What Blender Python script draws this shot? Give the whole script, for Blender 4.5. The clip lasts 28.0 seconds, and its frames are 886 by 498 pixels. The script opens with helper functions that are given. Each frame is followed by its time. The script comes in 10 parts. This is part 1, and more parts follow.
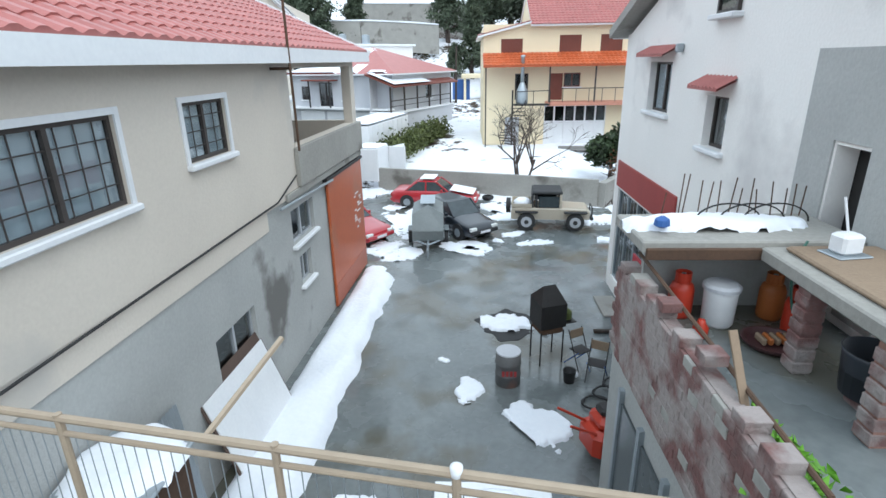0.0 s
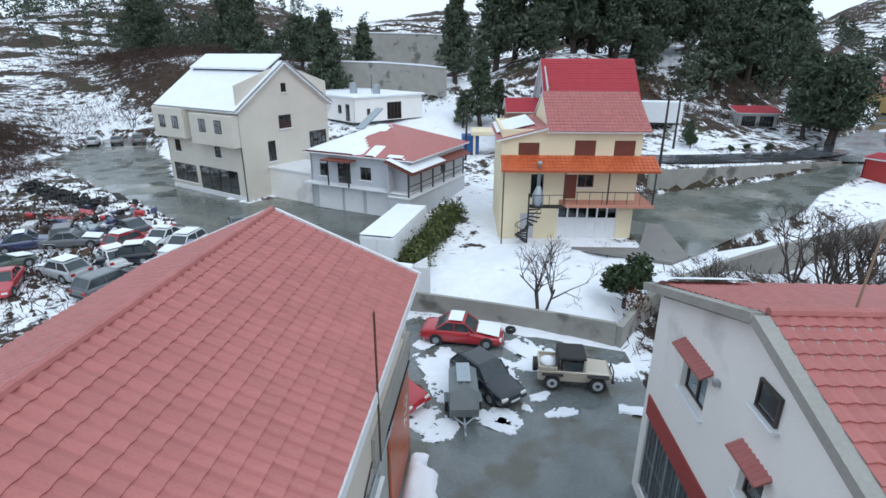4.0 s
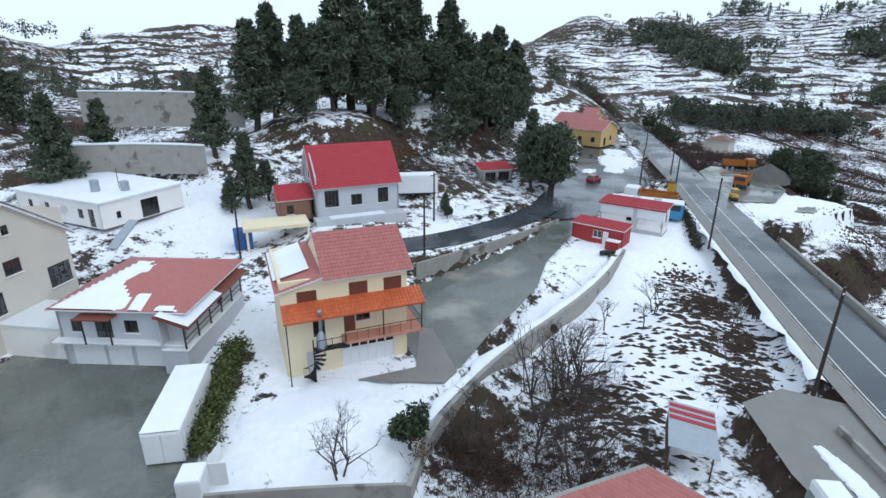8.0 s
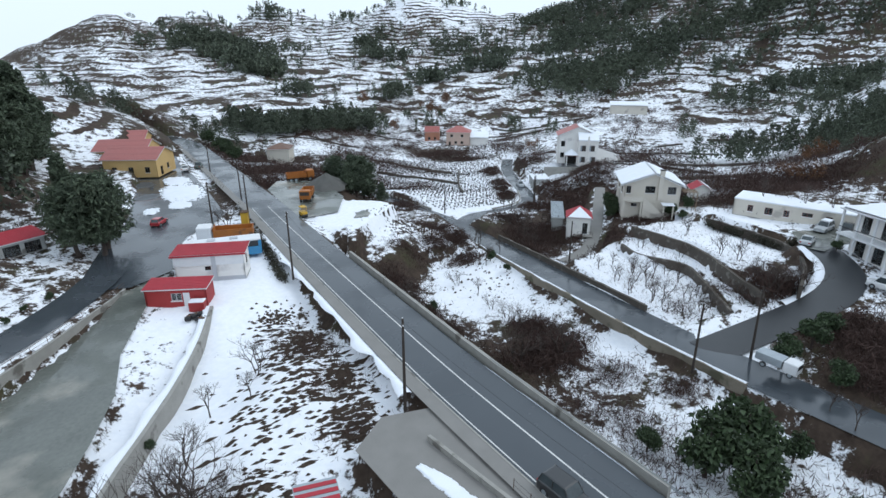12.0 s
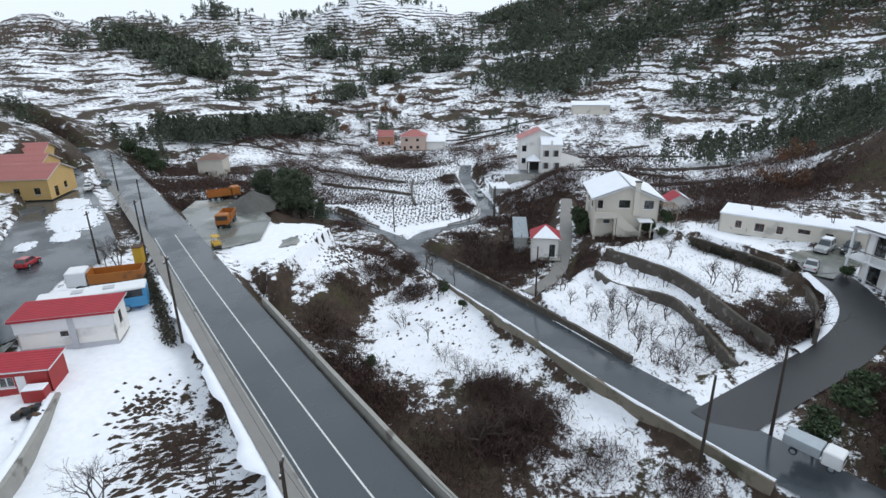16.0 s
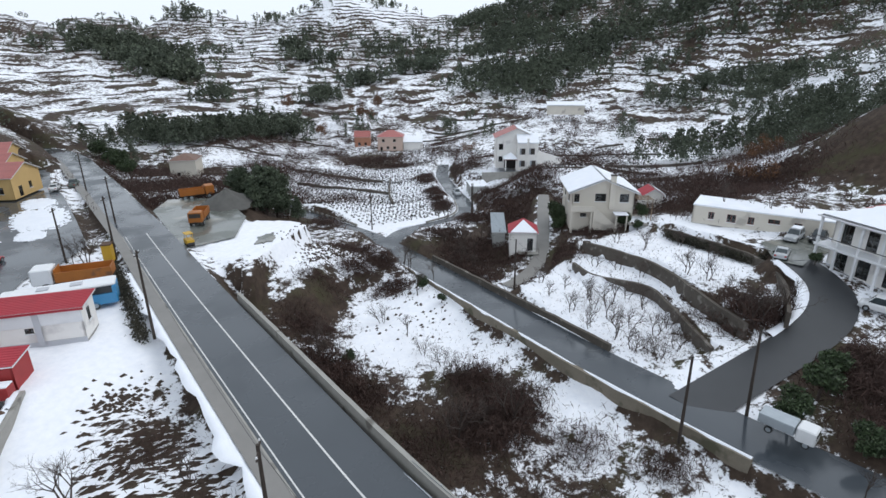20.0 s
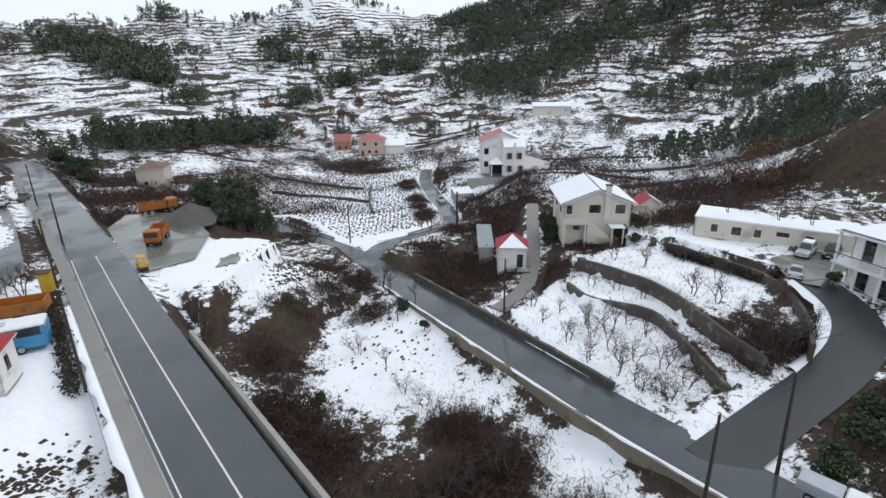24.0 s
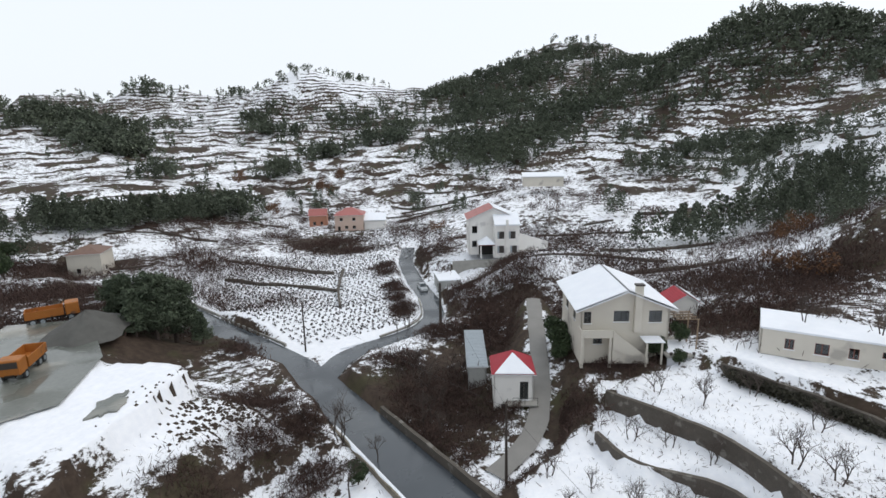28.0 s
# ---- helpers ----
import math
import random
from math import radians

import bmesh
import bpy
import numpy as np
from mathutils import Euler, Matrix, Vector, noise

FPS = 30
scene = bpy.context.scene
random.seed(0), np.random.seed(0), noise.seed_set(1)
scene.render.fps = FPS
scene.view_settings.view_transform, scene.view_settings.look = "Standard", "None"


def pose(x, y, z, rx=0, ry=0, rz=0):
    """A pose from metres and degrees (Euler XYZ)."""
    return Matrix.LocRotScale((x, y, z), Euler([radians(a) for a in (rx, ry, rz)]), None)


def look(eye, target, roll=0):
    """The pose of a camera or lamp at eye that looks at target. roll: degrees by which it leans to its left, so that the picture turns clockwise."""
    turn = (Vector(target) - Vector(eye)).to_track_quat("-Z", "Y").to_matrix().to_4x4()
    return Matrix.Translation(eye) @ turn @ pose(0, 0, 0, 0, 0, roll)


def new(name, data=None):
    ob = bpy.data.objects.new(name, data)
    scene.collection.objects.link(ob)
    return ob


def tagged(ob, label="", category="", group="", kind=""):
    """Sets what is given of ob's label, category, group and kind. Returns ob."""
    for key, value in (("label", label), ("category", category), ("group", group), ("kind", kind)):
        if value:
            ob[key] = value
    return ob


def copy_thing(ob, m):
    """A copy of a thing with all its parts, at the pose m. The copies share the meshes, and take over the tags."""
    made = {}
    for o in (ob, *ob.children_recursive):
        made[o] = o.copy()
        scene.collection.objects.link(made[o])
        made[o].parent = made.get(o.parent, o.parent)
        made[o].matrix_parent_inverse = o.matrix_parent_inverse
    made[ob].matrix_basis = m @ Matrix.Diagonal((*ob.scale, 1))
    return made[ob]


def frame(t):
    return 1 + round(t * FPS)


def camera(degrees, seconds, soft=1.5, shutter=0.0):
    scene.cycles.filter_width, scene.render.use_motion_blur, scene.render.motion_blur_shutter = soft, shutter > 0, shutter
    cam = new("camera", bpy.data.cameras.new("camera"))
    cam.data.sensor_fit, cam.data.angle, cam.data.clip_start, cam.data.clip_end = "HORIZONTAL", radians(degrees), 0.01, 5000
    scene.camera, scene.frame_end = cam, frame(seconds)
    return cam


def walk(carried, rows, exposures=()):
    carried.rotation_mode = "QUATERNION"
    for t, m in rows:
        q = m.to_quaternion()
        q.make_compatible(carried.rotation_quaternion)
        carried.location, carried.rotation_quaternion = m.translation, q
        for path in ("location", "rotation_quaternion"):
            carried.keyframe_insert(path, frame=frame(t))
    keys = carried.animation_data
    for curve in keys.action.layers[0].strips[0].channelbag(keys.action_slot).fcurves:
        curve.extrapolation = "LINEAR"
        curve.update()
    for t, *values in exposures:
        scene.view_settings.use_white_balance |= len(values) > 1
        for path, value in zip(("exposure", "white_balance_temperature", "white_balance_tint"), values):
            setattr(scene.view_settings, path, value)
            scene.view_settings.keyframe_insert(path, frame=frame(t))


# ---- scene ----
cam = camera(80.0, 28.0)
PATH = [
    (0, (0.228, 0.566, 7.121), (0.136, 2.448, 6.451), -1.0),
    (0.5, (0.067, 0.974, 7.317), (-0.027, 2.857, 6.647), -0.8),
    (1, (-0.41, 1.36, 7.425), (-0.504, 3.241, 6.753), -0.8),
    (1.5, (-0.893, 1.589, 7.676), (-0.988, 3.47, 7.003), -0.7),
    (2, (-1.236, 1.642, 8.741), (-1.327, 3.521, 8.063), -0.5),
    (2.5, (-1.342, 1.739, 10.09), (-1.434, 3.617, 9.408), -0.7),
    (3, (-1.444, 1.687, 11.813), (-1.532, 3.563, 11.127), -0.5),
    (3.5, (-1.515, 1.595, 13.433), (-1.595, 3.47, 12.74), -0.2),
    (5.5, (-1.694, 1.663, 19.603), (-1.735, 3.542, 18.919), 0.7),
    (6, (-1.799, 1.749, 21.326), (-1.831, 3.627, 20.639), 0.7),
    (6.5, (-1.696, 1.89, 22.933), (-1.689, 3.766, 22.24), 0.8),
    (7, (-1.523, 2.14, 24.333), (-1.382, 4.011, 23.641), 0.7),
    (7.5, (-1.063, 2.285, 25.253), (-0.688, 4.127, 24.571), 0.5),
    (8, (-0.833, 2.311, 26.722), (-0.128, 4.051, 26.032), 0.5),
    (8.5, (-0.633, 2.267, 27.654), (0.426, 3.819, 26.97), 0.2),
    (9, (-0.517, 2.439, 28.727), (0.892, 3.683, 28.044), 0.4),
    (9.5, (-0.578, 2.601, 29.746), (1.046, 3.547, 29.063), 0.3),
    (10, (-0.427, 2.825, 30.42), (1.251, 3.671, 29.736), 0.3),
    (10.5, (0.192, 3.199, 30.905), (1.884, 4.017, 30.221), 0.3),
    (11, (1.28, 3.606, 31.496), (2.98, 4.403, 30.808), 0.2),
    (11.5, (2.703, 4.168, 31.8), (4.412, 4.946, 31.11), 0.2),
    (12, (4.653, 4.67, 31.948), (6.367, 5.433, 31.256), -0.0),
    (12.5, (6.913, 5.143, 32.031), (8.633, 5.891, 31.338), -0.1),
    (14.5, (18.304, 7.848, 31.98), (20.049, 8.537, 31.288), -0.3),
    (15, (20.228, 8.234, 31.874), (21.979, 8.909, 31.183), -0.3),
    (15.5, (20.98, 8.157, 31.566), (22.737, 8.818, 30.874), -0.3),
    (16, (21.357, 8.083, 31.216), (23.12, 8.726, 30.525), -0.4),
    (16.5, (21.529, 8.055, 31.016), (23.299, 8.68, 30.326), -0.3),
    (17, (21.56, 8.067, 30.691), (23.335, 8.68, 30.003), -0.3),
    (17.5, (21.576, 7.99, 30.401), (23.354, 8.596, 29.715), -0.4),
    (18, (21.428, 7.987, 30.125), (23.21, 8.587, 29.441), -0.4),
    (18.5, (21.331, 8.003, 29.911), (23.115, 8.594, 29.228), -0.3),
    (19, (21.288, 8.044, 29.672), (23.075, 8.626, 28.99), -0.3),
    (19.5, (21.21, 7.973, 29.548), (23.0, 8.549, 28.867), -0.3),
    (20, (21.142, 8.024, 29.728), (22.936, 8.591, 29.049), -0.3),
    (20.5, (21.177, 8.023, 29.951), (22.973, 8.584, 29.272), -0.4),
    (22.5, (23.509, 8.64, 29.818), (25.313, 9.174, 29.139), -0.5),
    (23, (25.142, 9.063, 29.921), (26.948, 9.59, 29.241), -0.5),
    (23.5, (26.916, 9.475, 29.94), (28.723, 9.995, 29.259), -0.5),
    (24, (29.029, 9.842, 29.978), (30.837, 10.359, 29.298), -0.6),
    (24.5, (31.319, 10.251, 30.083), (33.128, 10.764, 29.401), -0.8),
    (25, (33.892, 10.806, 30.053), (35.704, 11.312, 29.372), -0.8),
    (25.5, (36.528, 11.354, 30.068), (38.341, 11.855, 29.388), -0.9),
    (26, (39.766, 11.755, 29.888), (41.592, 12.258, 29.245), -1.1),
    (26.5, (42.63, 12.359, 29.677), (44.49, 12.864, 29.146), -1.2),
    (27, (45.668, 13.021, 29.446), (47.553, 13.526, 29.008), -1.2),
    (27.5, (48.524, 13.63, 29.169), (50.41, 14.131, 28.732), -1.2),
    (28, (51.651, 14.33, 29.169), (53.538, 14.824, 28.728), -1.1),
]
walk(cam, [(t, look(eye, target, roll)) for t, eye, target, roll in PATH],
     [(0, 0.68, 5900, 4), (1.5, 0.58, 5850, 4), (3, 0.2, 5800, 5), (6, 0.02, 5700, 6), (12, -0.03, 5850, 6), (17, -0.04, 6200, 9), (22, -0.04, 6250, 10), (28, -0.06, 6550, 10)])

# ---------------------------------------------------------------- light
world = bpy.data.worlds.new("overcast_sky")
scene.world = world
world.use_nodes = True
wn, wl = world.node_tree.nodes, world.node_tree.links
sky = wn.new("ShaderNodeTexSky")
sky.sky_type = "NISHITA"
sky.sun_disc = False
sky.sun_elevation, sky.sun_rotation = radians(38), radians(150)
sky.air_density, sky.dust_density = 1.0, 4.0
cloud = wn.new("ShaderNodeMix")
cloud.data_type = "RGBA"
cloud.inputs[0].default_value = 0.88
cloud.inputs[7].default_value = (8.2, 8.75, 9.3, 1)
wl.new(sky.outputs[0], cloud.inputs[6])
wl.new(cloud.outputs[2], wn["Background"].inputs[0])
wn["Background"].inputs[1].default_value = 0.125
sun = new("sun", bpy.data.lights.new("sun", "SUN"))
sun.data.energy, sun.data.angle, sun.data.color = 0.6, radians(25), (1.0, 0.97, 0.93)
sun.matrix_world = look((0, 0, 100), (-30, 52, 20))
scene.view_settings.exposure = 0.0

# ---------------------------------------------------------------- mesh helpers
RNG = random.Random(7)
NPR = np.random.default_rng(11)


class MB:
    """A mesh under construction: vertices and faces."""

    def __init__(self):
        self.v, self.f = [], []

    def add(self, verts, faces):
        n = len(self.v)
        self.v.extend([tuple(p) for p in verts])
        self.f.extend([tuple(i + n for i in q) for q in faces])
        return self

    def box(self, a, b, m=None):
        (x0, y0, z0), (x1, y1, z1) = a, b
        vs = [(x0, y0, z0), (x1, y0, z0), (x1, y1, z0), (x0, y1, z0), (x0, y0, z1), (x1, y0, z1), (x1, y1, z1), (x0, y1, z1)]
        if m is not None:
            vs = [m @ Vector(p) for p in vs]
        return self.add(vs, [(3, 2, 1, 0), (4, 5, 6, 7), (0, 1, 5, 4), (1, 2, 6, 5), (2, 3, 7, 6), (3, 0, 4, 7)])

    def cbox(self, a, b, c=0.02, m=None):
        """A box with chamfered edges."""
        (x0, y0, z0), (x1, y1, z1) = a, b
        c = min(c, (x1 - x0) / 2.2, (y1 - y0) / 2.2, (z1 - z0) / 2.2)
        vs, ring = [], []
        for z, k in ((z0, c), (z0 + c, 0), (z1 - c, 0), (z1, c)):
            pts = [(x0 + k + c, y0 + k), (x1 - k - c, y0 + k), (x1 - k, y0 + k + c), (x1 - k, y1 - k - c), (x1 - k - c, y1 - k), (x0 + k + c, y1 - k), (x0 + k, y1 - k - c), (x0 + k, y0 + k + c)]
            if k:
                pts = [(min(max(px, x0 + c), x1 - c), min(max(py, y0 + c), y1 - c)) for px, py in pts]
            ring.append(len(vs))
            vs += [(px, py, z) for px, py in pts]
        if m is not None:
            vs = [m @ Vector(p) for p in vs]
        fs = [tuple(range(7, -1, -1)), tuple(range(24, 32))]
        for r in range(3):
            for k in range(8):
                fs.append((r * 8 + k, r * 8 + (k + 1) % 8, r * 8 + 8 + (k + 1) % 8, r * 8 + 8 + k))
        return self.add(vs, fs)

    def tube(self, p, q, r0, r1=None, n=8, caps=True):
        p, q = Vector(p), Vector(q)
        r1 = r0 if r1 is None else r1
        d = (q - p).normalized() if (q - p).length > 1e-6 else Vector((0, 0, 1))
        a = d.orthogonal().normalized()
        b = d.cross(a)
        vs = []
        for c, r in ((p, r0), (q, r1)):
            vs += [c + (a * math.cos(2 * math.pi * k / n) + b * math.sin(2 * math.pi * k / n)) * r for k in range(n)]
        fs = [(k, (k + 1) % n, n + (k + 1) % n, n + k) for k in range(n)]
        if caps:
            fs += [tuple(range(n - 1, -1, -1)), tuple(range(n, 2 * n))]
        return self.add(vs, fs)

    def prism(self, pts, z0, z1, m=None):
        """An upright prism over the outline pts (anticlockwise)."""
        n = len(pts)
        vs = [(x, y, z0) for x, y in pts] + [(x, y, z1) for x, y in pts]
        if m is not None:
            vs = [m @ Vector(p) for p in vs]
        return self.add(vs, [tuple(range(n - 1, -1, -1)), tuple(range(n, 2 * n))] + [(k, (k + 1) % n, n + (k + 1) % n, n + k) for k in range(n)])

    def lathe(self, prof, c=(0, 0, 0), n=20):
        """A turned shape about z: prof is a list of (radius, height)."""
        vs, fs = [], []
        for r, z in prof:
            vs += [(c[0] + r * math.cos(2 * math.pi * k / n), c[1] + r * math.sin(2 * math.pi * k / n), c[2] + z) for k in range(n)]
        for i in range(len(prof) - 1):
            fs += [(i * n + k, i * n + (k + 1) % n, (i + 1) * n + (k + 1) % n, (i + 1) * n + k) for k in range(n)]
        fs += [tuple(range(n - 1, -1, -1)), tuple(range((len(prof) - 1) * n, len(prof) * n))]
        return self.add(vs, fs)

    def quad(self, a, b, c, d):
        return self.add([a, b, c, d], [(0, 1, 2, 3)])

    def data(self, name, smooth=False):
        me = bpy.data.meshes.new(name)
        me.from_pydata(self.v, [], self.f)
        if smooth:
            me.polygons.foreach_set("use_smooth", [True] * len(me.polygons))
        me.update()
        return me


def thing(name, label, category, m=None, group="", kind=""):
    ob = new(name)
    ob.empty_display_size = 0.2
    if m is not None:
        ob.matrix_basis = m
    return tagged(ob, label, category, group, kind)


def part(name, mb, material, parent=None, label="", smooth=False):
    me = mb.data(name, smooth) if isinstance(mb, MB) else mb
    if not me.materials:
        me.materials.append(material)
    ob = new(name, me)
    if parent is not None:
        ob.parent = parent
    if label:
        ob["label"] = label
    return ob


def solid(name, mb, material, label, category, group="", kind="", smooth=False, m=None):
    ob = part(name, mb, material, None, "", smooth)
    if m is not None:
        ob.matrix_basis = m
    return tagged(ob, label, category, group, kind)


def at(x, y, z=0.0, rz=0.0):
    return pose(x, y, z, 0, 0, rz)


# ---------------------------------------------------------------- materials
def material(name, a, b=None, rough=0.8, scale=1.5, fine=14.0, bump=0.2, metal=0.0, mix=0.5, c=None, spots=0.0, coat=0.0, grow=0.02, rand=0.0, island=0.0, wet=0.0):
    """Two tones mixed by coarse and fine noise, an optional third tone in blotches, fine relief."""
    ma = bpy.data.materials.new(name)
    ma.use_nodes = True
    n, l = ma.node_tree.nodes, ma.node_tree.links
    p = n["Principled BSDF"]
    b = b or tuple(v * 0.8 for v in a)
    co = n.new("ShaderNodeTexCoord")

    def nz(s, det=5.0):
        t = n.new("ShaderNodeTexNoise")
        t.inputs["Scale"].default_value, t.inputs["Detail"].default_value = s, det
        l.new(co.outputs["Object"], t.inputs["Vector"])
        return t

    big, small = nz(scale), nz(fine, 8)
    blend = n.new("ShaderNodeMath")
    blend.operation = "MULTIPLY_ADD"
    blend.inputs[1].default_value = 0.45
    l.new(small.outputs[0], blend.inputs[0])
    half = n.new("ShaderNodeMath")
    half.operation = "MULTIPLY"
    half.inputs[1].default_value = 0.55
    l.new(big.outputs[0], half.inputs[0])
    l.new(half.outputs[0], blend.inputs[2])
    ramp = n.new("ShaderNodeMapRange")
    ramp.inputs[1].default_value, ramp.inputs[2].default_value = 0.5 - 0.22 + (0.5 - mix) * 0.3, 0.5 + 0.22 + (0.5 - mix) * 0.3
    l.new(blend.outputs[0], ramp.inputs[0])
    mx = n.new("ShaderNodeMix")
    mx.data_type = "RGBA"
    mx.inputs[6].default_value, mx.inputs[7].default_value = (*a, 1), (*b, 1)
    l.new(ramp.outputs[0], mx.inputs[0])
    colour = mx.outputs[2]
    if c:
        blot = nz(scale * 0.55, 6)
        cut = n.new("ShaderNodeMapRange")
        cut.inputs[1].default_value, cut.inputs[2].default_value = 0.66 - spots * 0.3, 0.72 - spots * 0.22
        l.new(blot.outputs[0], cut.inputs[0])
        m2 = n.new("ShaderNodeMix")
        m2.data_type = "RGBA"
        m2.inputs[7].default_value = (*c, 1)
        l.new(cut.outputs[0], m2.inputs[0])
        l.new(colour, m2.inputs[6])
        colour = m2.outputs[2]
    if rand or island:
        src = n.new("ShaderNodeObjectInfo") if rand else n.new("ShaderNodeNewGeometry")
        hsv = n.new("ShaderNodeHueSaturation")
        vr = n.new("ShaderNodeMapRange")
        k = rand or island
        vr.inputs[3].default_value, vr.inputs[4].default_value = 1 - k, 1 + k
        l.new(src.outputs["Random" if rand else "Random Per Island"], vr.inputs[0])
        l.new(vr.outputs[0], hsv.inputs["Value"])
        l.new(colour, hsv.inputs["Color"])
        colour = hsv.outputs[0]
    l.new(colour, p.inputs["Base Color"])
    p.inputs["Roughness"].default_value, p.inputs["Metallic"].default_value = rough, metal
    p.inputs["Coat Weight"].default_value = coat
    if wet:
        film, span = nz(scale * 1.3, 7), n.new("ShaderNodeMapRange")
        span.inputs[1].default_value, span.inputs[2].default_value = 0.38, 0.6
        span.inputs[3].default_value, span.inputs[4].default_value = rough, max(0.05, rough - wet)
        l.new(film.outputs[0], span.inputs[0])
        l.new(span.outputs[0], p.inputs["Roughness"])
    if bump:
        bp = n.new("ShaderNodeBump")
        bp.inputs["Strength"].default_value, bp.inputs["Distance"].default_value = bump, grow
        l.new(small.outputs[0], bp.inputs["Height"])
        l.new(bp.outputs[0], p.inputs["Normal"])
    return ma


def glass(name, tint=(0.5, 0.55, 0.58), dim=0.55):
    """Thin window glass: a clear tinted sheet with a mirror gloss."""
    ma = bpy.data.materials.new(name)
    ma.use_nodes = True
    n, l = ma.node_tree.nodes, ma.node_tree.links
    n.remove(n["Principled BSDF"])
    fr, tr, gl, mx = n.new("ShaderNodeLayerWeight"), n.new("ShaderNodeBsdfTransparent"), n.new("ShaderNodeBsdfGlossy"), n.new("ShaderNodeMixShader")
    fr.inputs[0].default_value = 0.12
    less = n.new("ShaderNodeMath")
    less.operation = "MULTIPLY_ADD"
    less.inputs[1].default_value, less.inputs[2].default_value = 0.75, 0.04
    l.new(fr.outputs["Facing"], less.inputs[0])
    tr.inputs[0].default_value = (*[t * dim for t in tint], 1)
    gl.inputs["Roughness"].default_value = 0.03
    l.new(less.outputs[0], mx.inputs[0])
    l.new(tr.outputs[0], mx.inputs[1])
    l.new(gl.outputs[0], mx.inputs[2])
    l.new(mx.outputs[0], n["Material Output"].inputs[0])
    return ma


SNOW = material("snow", (0.86, 0.88, 0.92), (0.76, 0.79, 0.85), 0.6, 0.7, 9, 0.35, grow=0.05)
PLASTER = material("cream_plaster", (0.66, 0.60, 0.52), (0.57, 0.515, 0.45), 0.9, 0.5, 22, 0.25, c=(0.50, 0.47, 0.43), spots=0.3)
RENDER = material("grey_cement_render", (0.44, 0.445, 0.43), (0.34, 0.345, 0.335), 0.9, 0.9, 20, 0.4, c=(0.16, 0.155, 0.145), spots=0.2)
WHITEWALL = material("white_painted_wall", (0.85, 0.83, 0.80), (0.76, 0.74, 0.71), 0.88, 0.6, 20, 0.25, c=(0.62, 0.60, 0.585), spots=0.3)
YELLOWWALL = material("pale_yellow_wall", (0.80, 0.70, 0.50), (0.73, 0.63, 0.44), 0.88, 0.5, 16, 0.15)
IVORY = material("ivory_wall", (0.66, 0.62, 0.54), (0.56, 0.52, 0.46), 0.88, 0.4, 14, 0.15, c=(0.40, 0.37, 0.33), spots=0.1)
GREYWALL = material("pale_grey_wall", (0.52, 0.53, 0.56), (0.44, 0.45, 0.48), 0.88, 0.5, 15, 0.15)
TILE = material("red_roof_tile", (0.42, 0.145, 0.13), (0.335, 0.108, 0.096), 0.48, 2.2, 16, 0.3, rand=0.07)
TILEJ = material("red_roof_tiles", (0.42, 0.145, 0.13), (0.335, 0.108, 0.096), 0.48, 2.2, 16, 0.3, island=0.07)
TILEORANGE = material("orange_awning_tile", (0.55, 0.13, 0.045), (0.42, 0.09, 0.03), 0.5, 1.2, 14, 0.2, island=0.1)
REDSHEET = material("red_metal_roof_sheet", (0.40, 0.03, 0.045), (0.31, 0.022, 0.035), 0.65, 0.8, 10, 0.05)
CONCRETE = material("weathered_concrete", (0.36, 0.35, 0.32), (0.25, 0.24, 0.22), 0.85, 0.8, 14, 0.4, c=(0.14, 0.13, 0.115), spots=0.25)
WETYARD = material("wet_concrete_yard", (0.20, 0.218, 0.218), (0.105, 0.118, 0.120), 0.44, 0.8, 7, 0.16, c=(0.115, 0.112, 0.092), spots=0.55, grow=0.01, wet=0.4)
LOT = material("muddy_wet_concrete", (0.17, 0.18, 0.16), (0.085, 0.092, 0.083), 0.42, 0.2, 2.6, 0.12, c=(0.27, 0.26, 0.225), spots=0.36, grow=0.012, wet=0.36)
ASPHALT = material("wet_asphalt", (0.066, 0.075, 0.085), (0.048, 0.056, 0.065), 0.4, 0.12, 30, 0.08, c=(0.085, 0.093, 0.10), spots=0.07, grow=0.01, wet=0.3)
DARKASPHALT = material("fresh_dark_asphalt", (0.036, 0.038, 0.042), (0.026, 0.028, 0.031), 0.4, 0.4, 30, 0.12, grow=0.01)
PAVING = material("grey_pavement", (0.24, 0.23, 0.215), (0.18, 0.172, 0.16), 0.6, 0.6, 12, 0.2)
LINE = material("worn_road_paint", (0.72, 0.72, 0.70), (0.5, 0.5, 0.49), 0.6, 2.0, 20, 0.1)
STONE = material("rough_stone_wall", (0.11, 0.094, 0.078), (0.065, 0.056, 0.047), 0.92, 1.6, 8, 0.6, c=(0.18, 0.165, 0.145), spots=0.25, grow=0.06)
MOSSWALL = material("mossy_concrete_wall", (0.23, 0.20, 0.155), (0.15, 0.13, 0.10), 0.9, 0.7, 9, 0.5, c=(0.09, 0.085, 0.055), spots=0.35, grow=0.04)
DARKFRAME = material("dark_brown_frame", (0.055, 0.045, 0.04), (0.04, 0.033, 0.03), 0.5, 3, 30, 0.05)
ALU = material("pale_aluminium_frame", (0.55, 0.57, 0.6), (0.45, 0.47, 0.5), 0.4, 3, 20, 0.05, metal=0.4)
WHITEPAINT = material("white_paint", (0.78, 0.79, 0.8), (0.68, 0.69, 0.71), 0.5, 1.5, 14, 0.08)
BLACK = material("black_rubber", (0.02, 0.02, 0.021), (0.032, 0.032, 0.033), 0.75, 5, 30, 0.15)
# near-black colour that stands in for the shade of unlit rooms
DARK = material("near_black_shade", (0.03, 0.028, 0.027), (0.02, 0.019, 0.018), 0.95, 2, 10, 0.0)
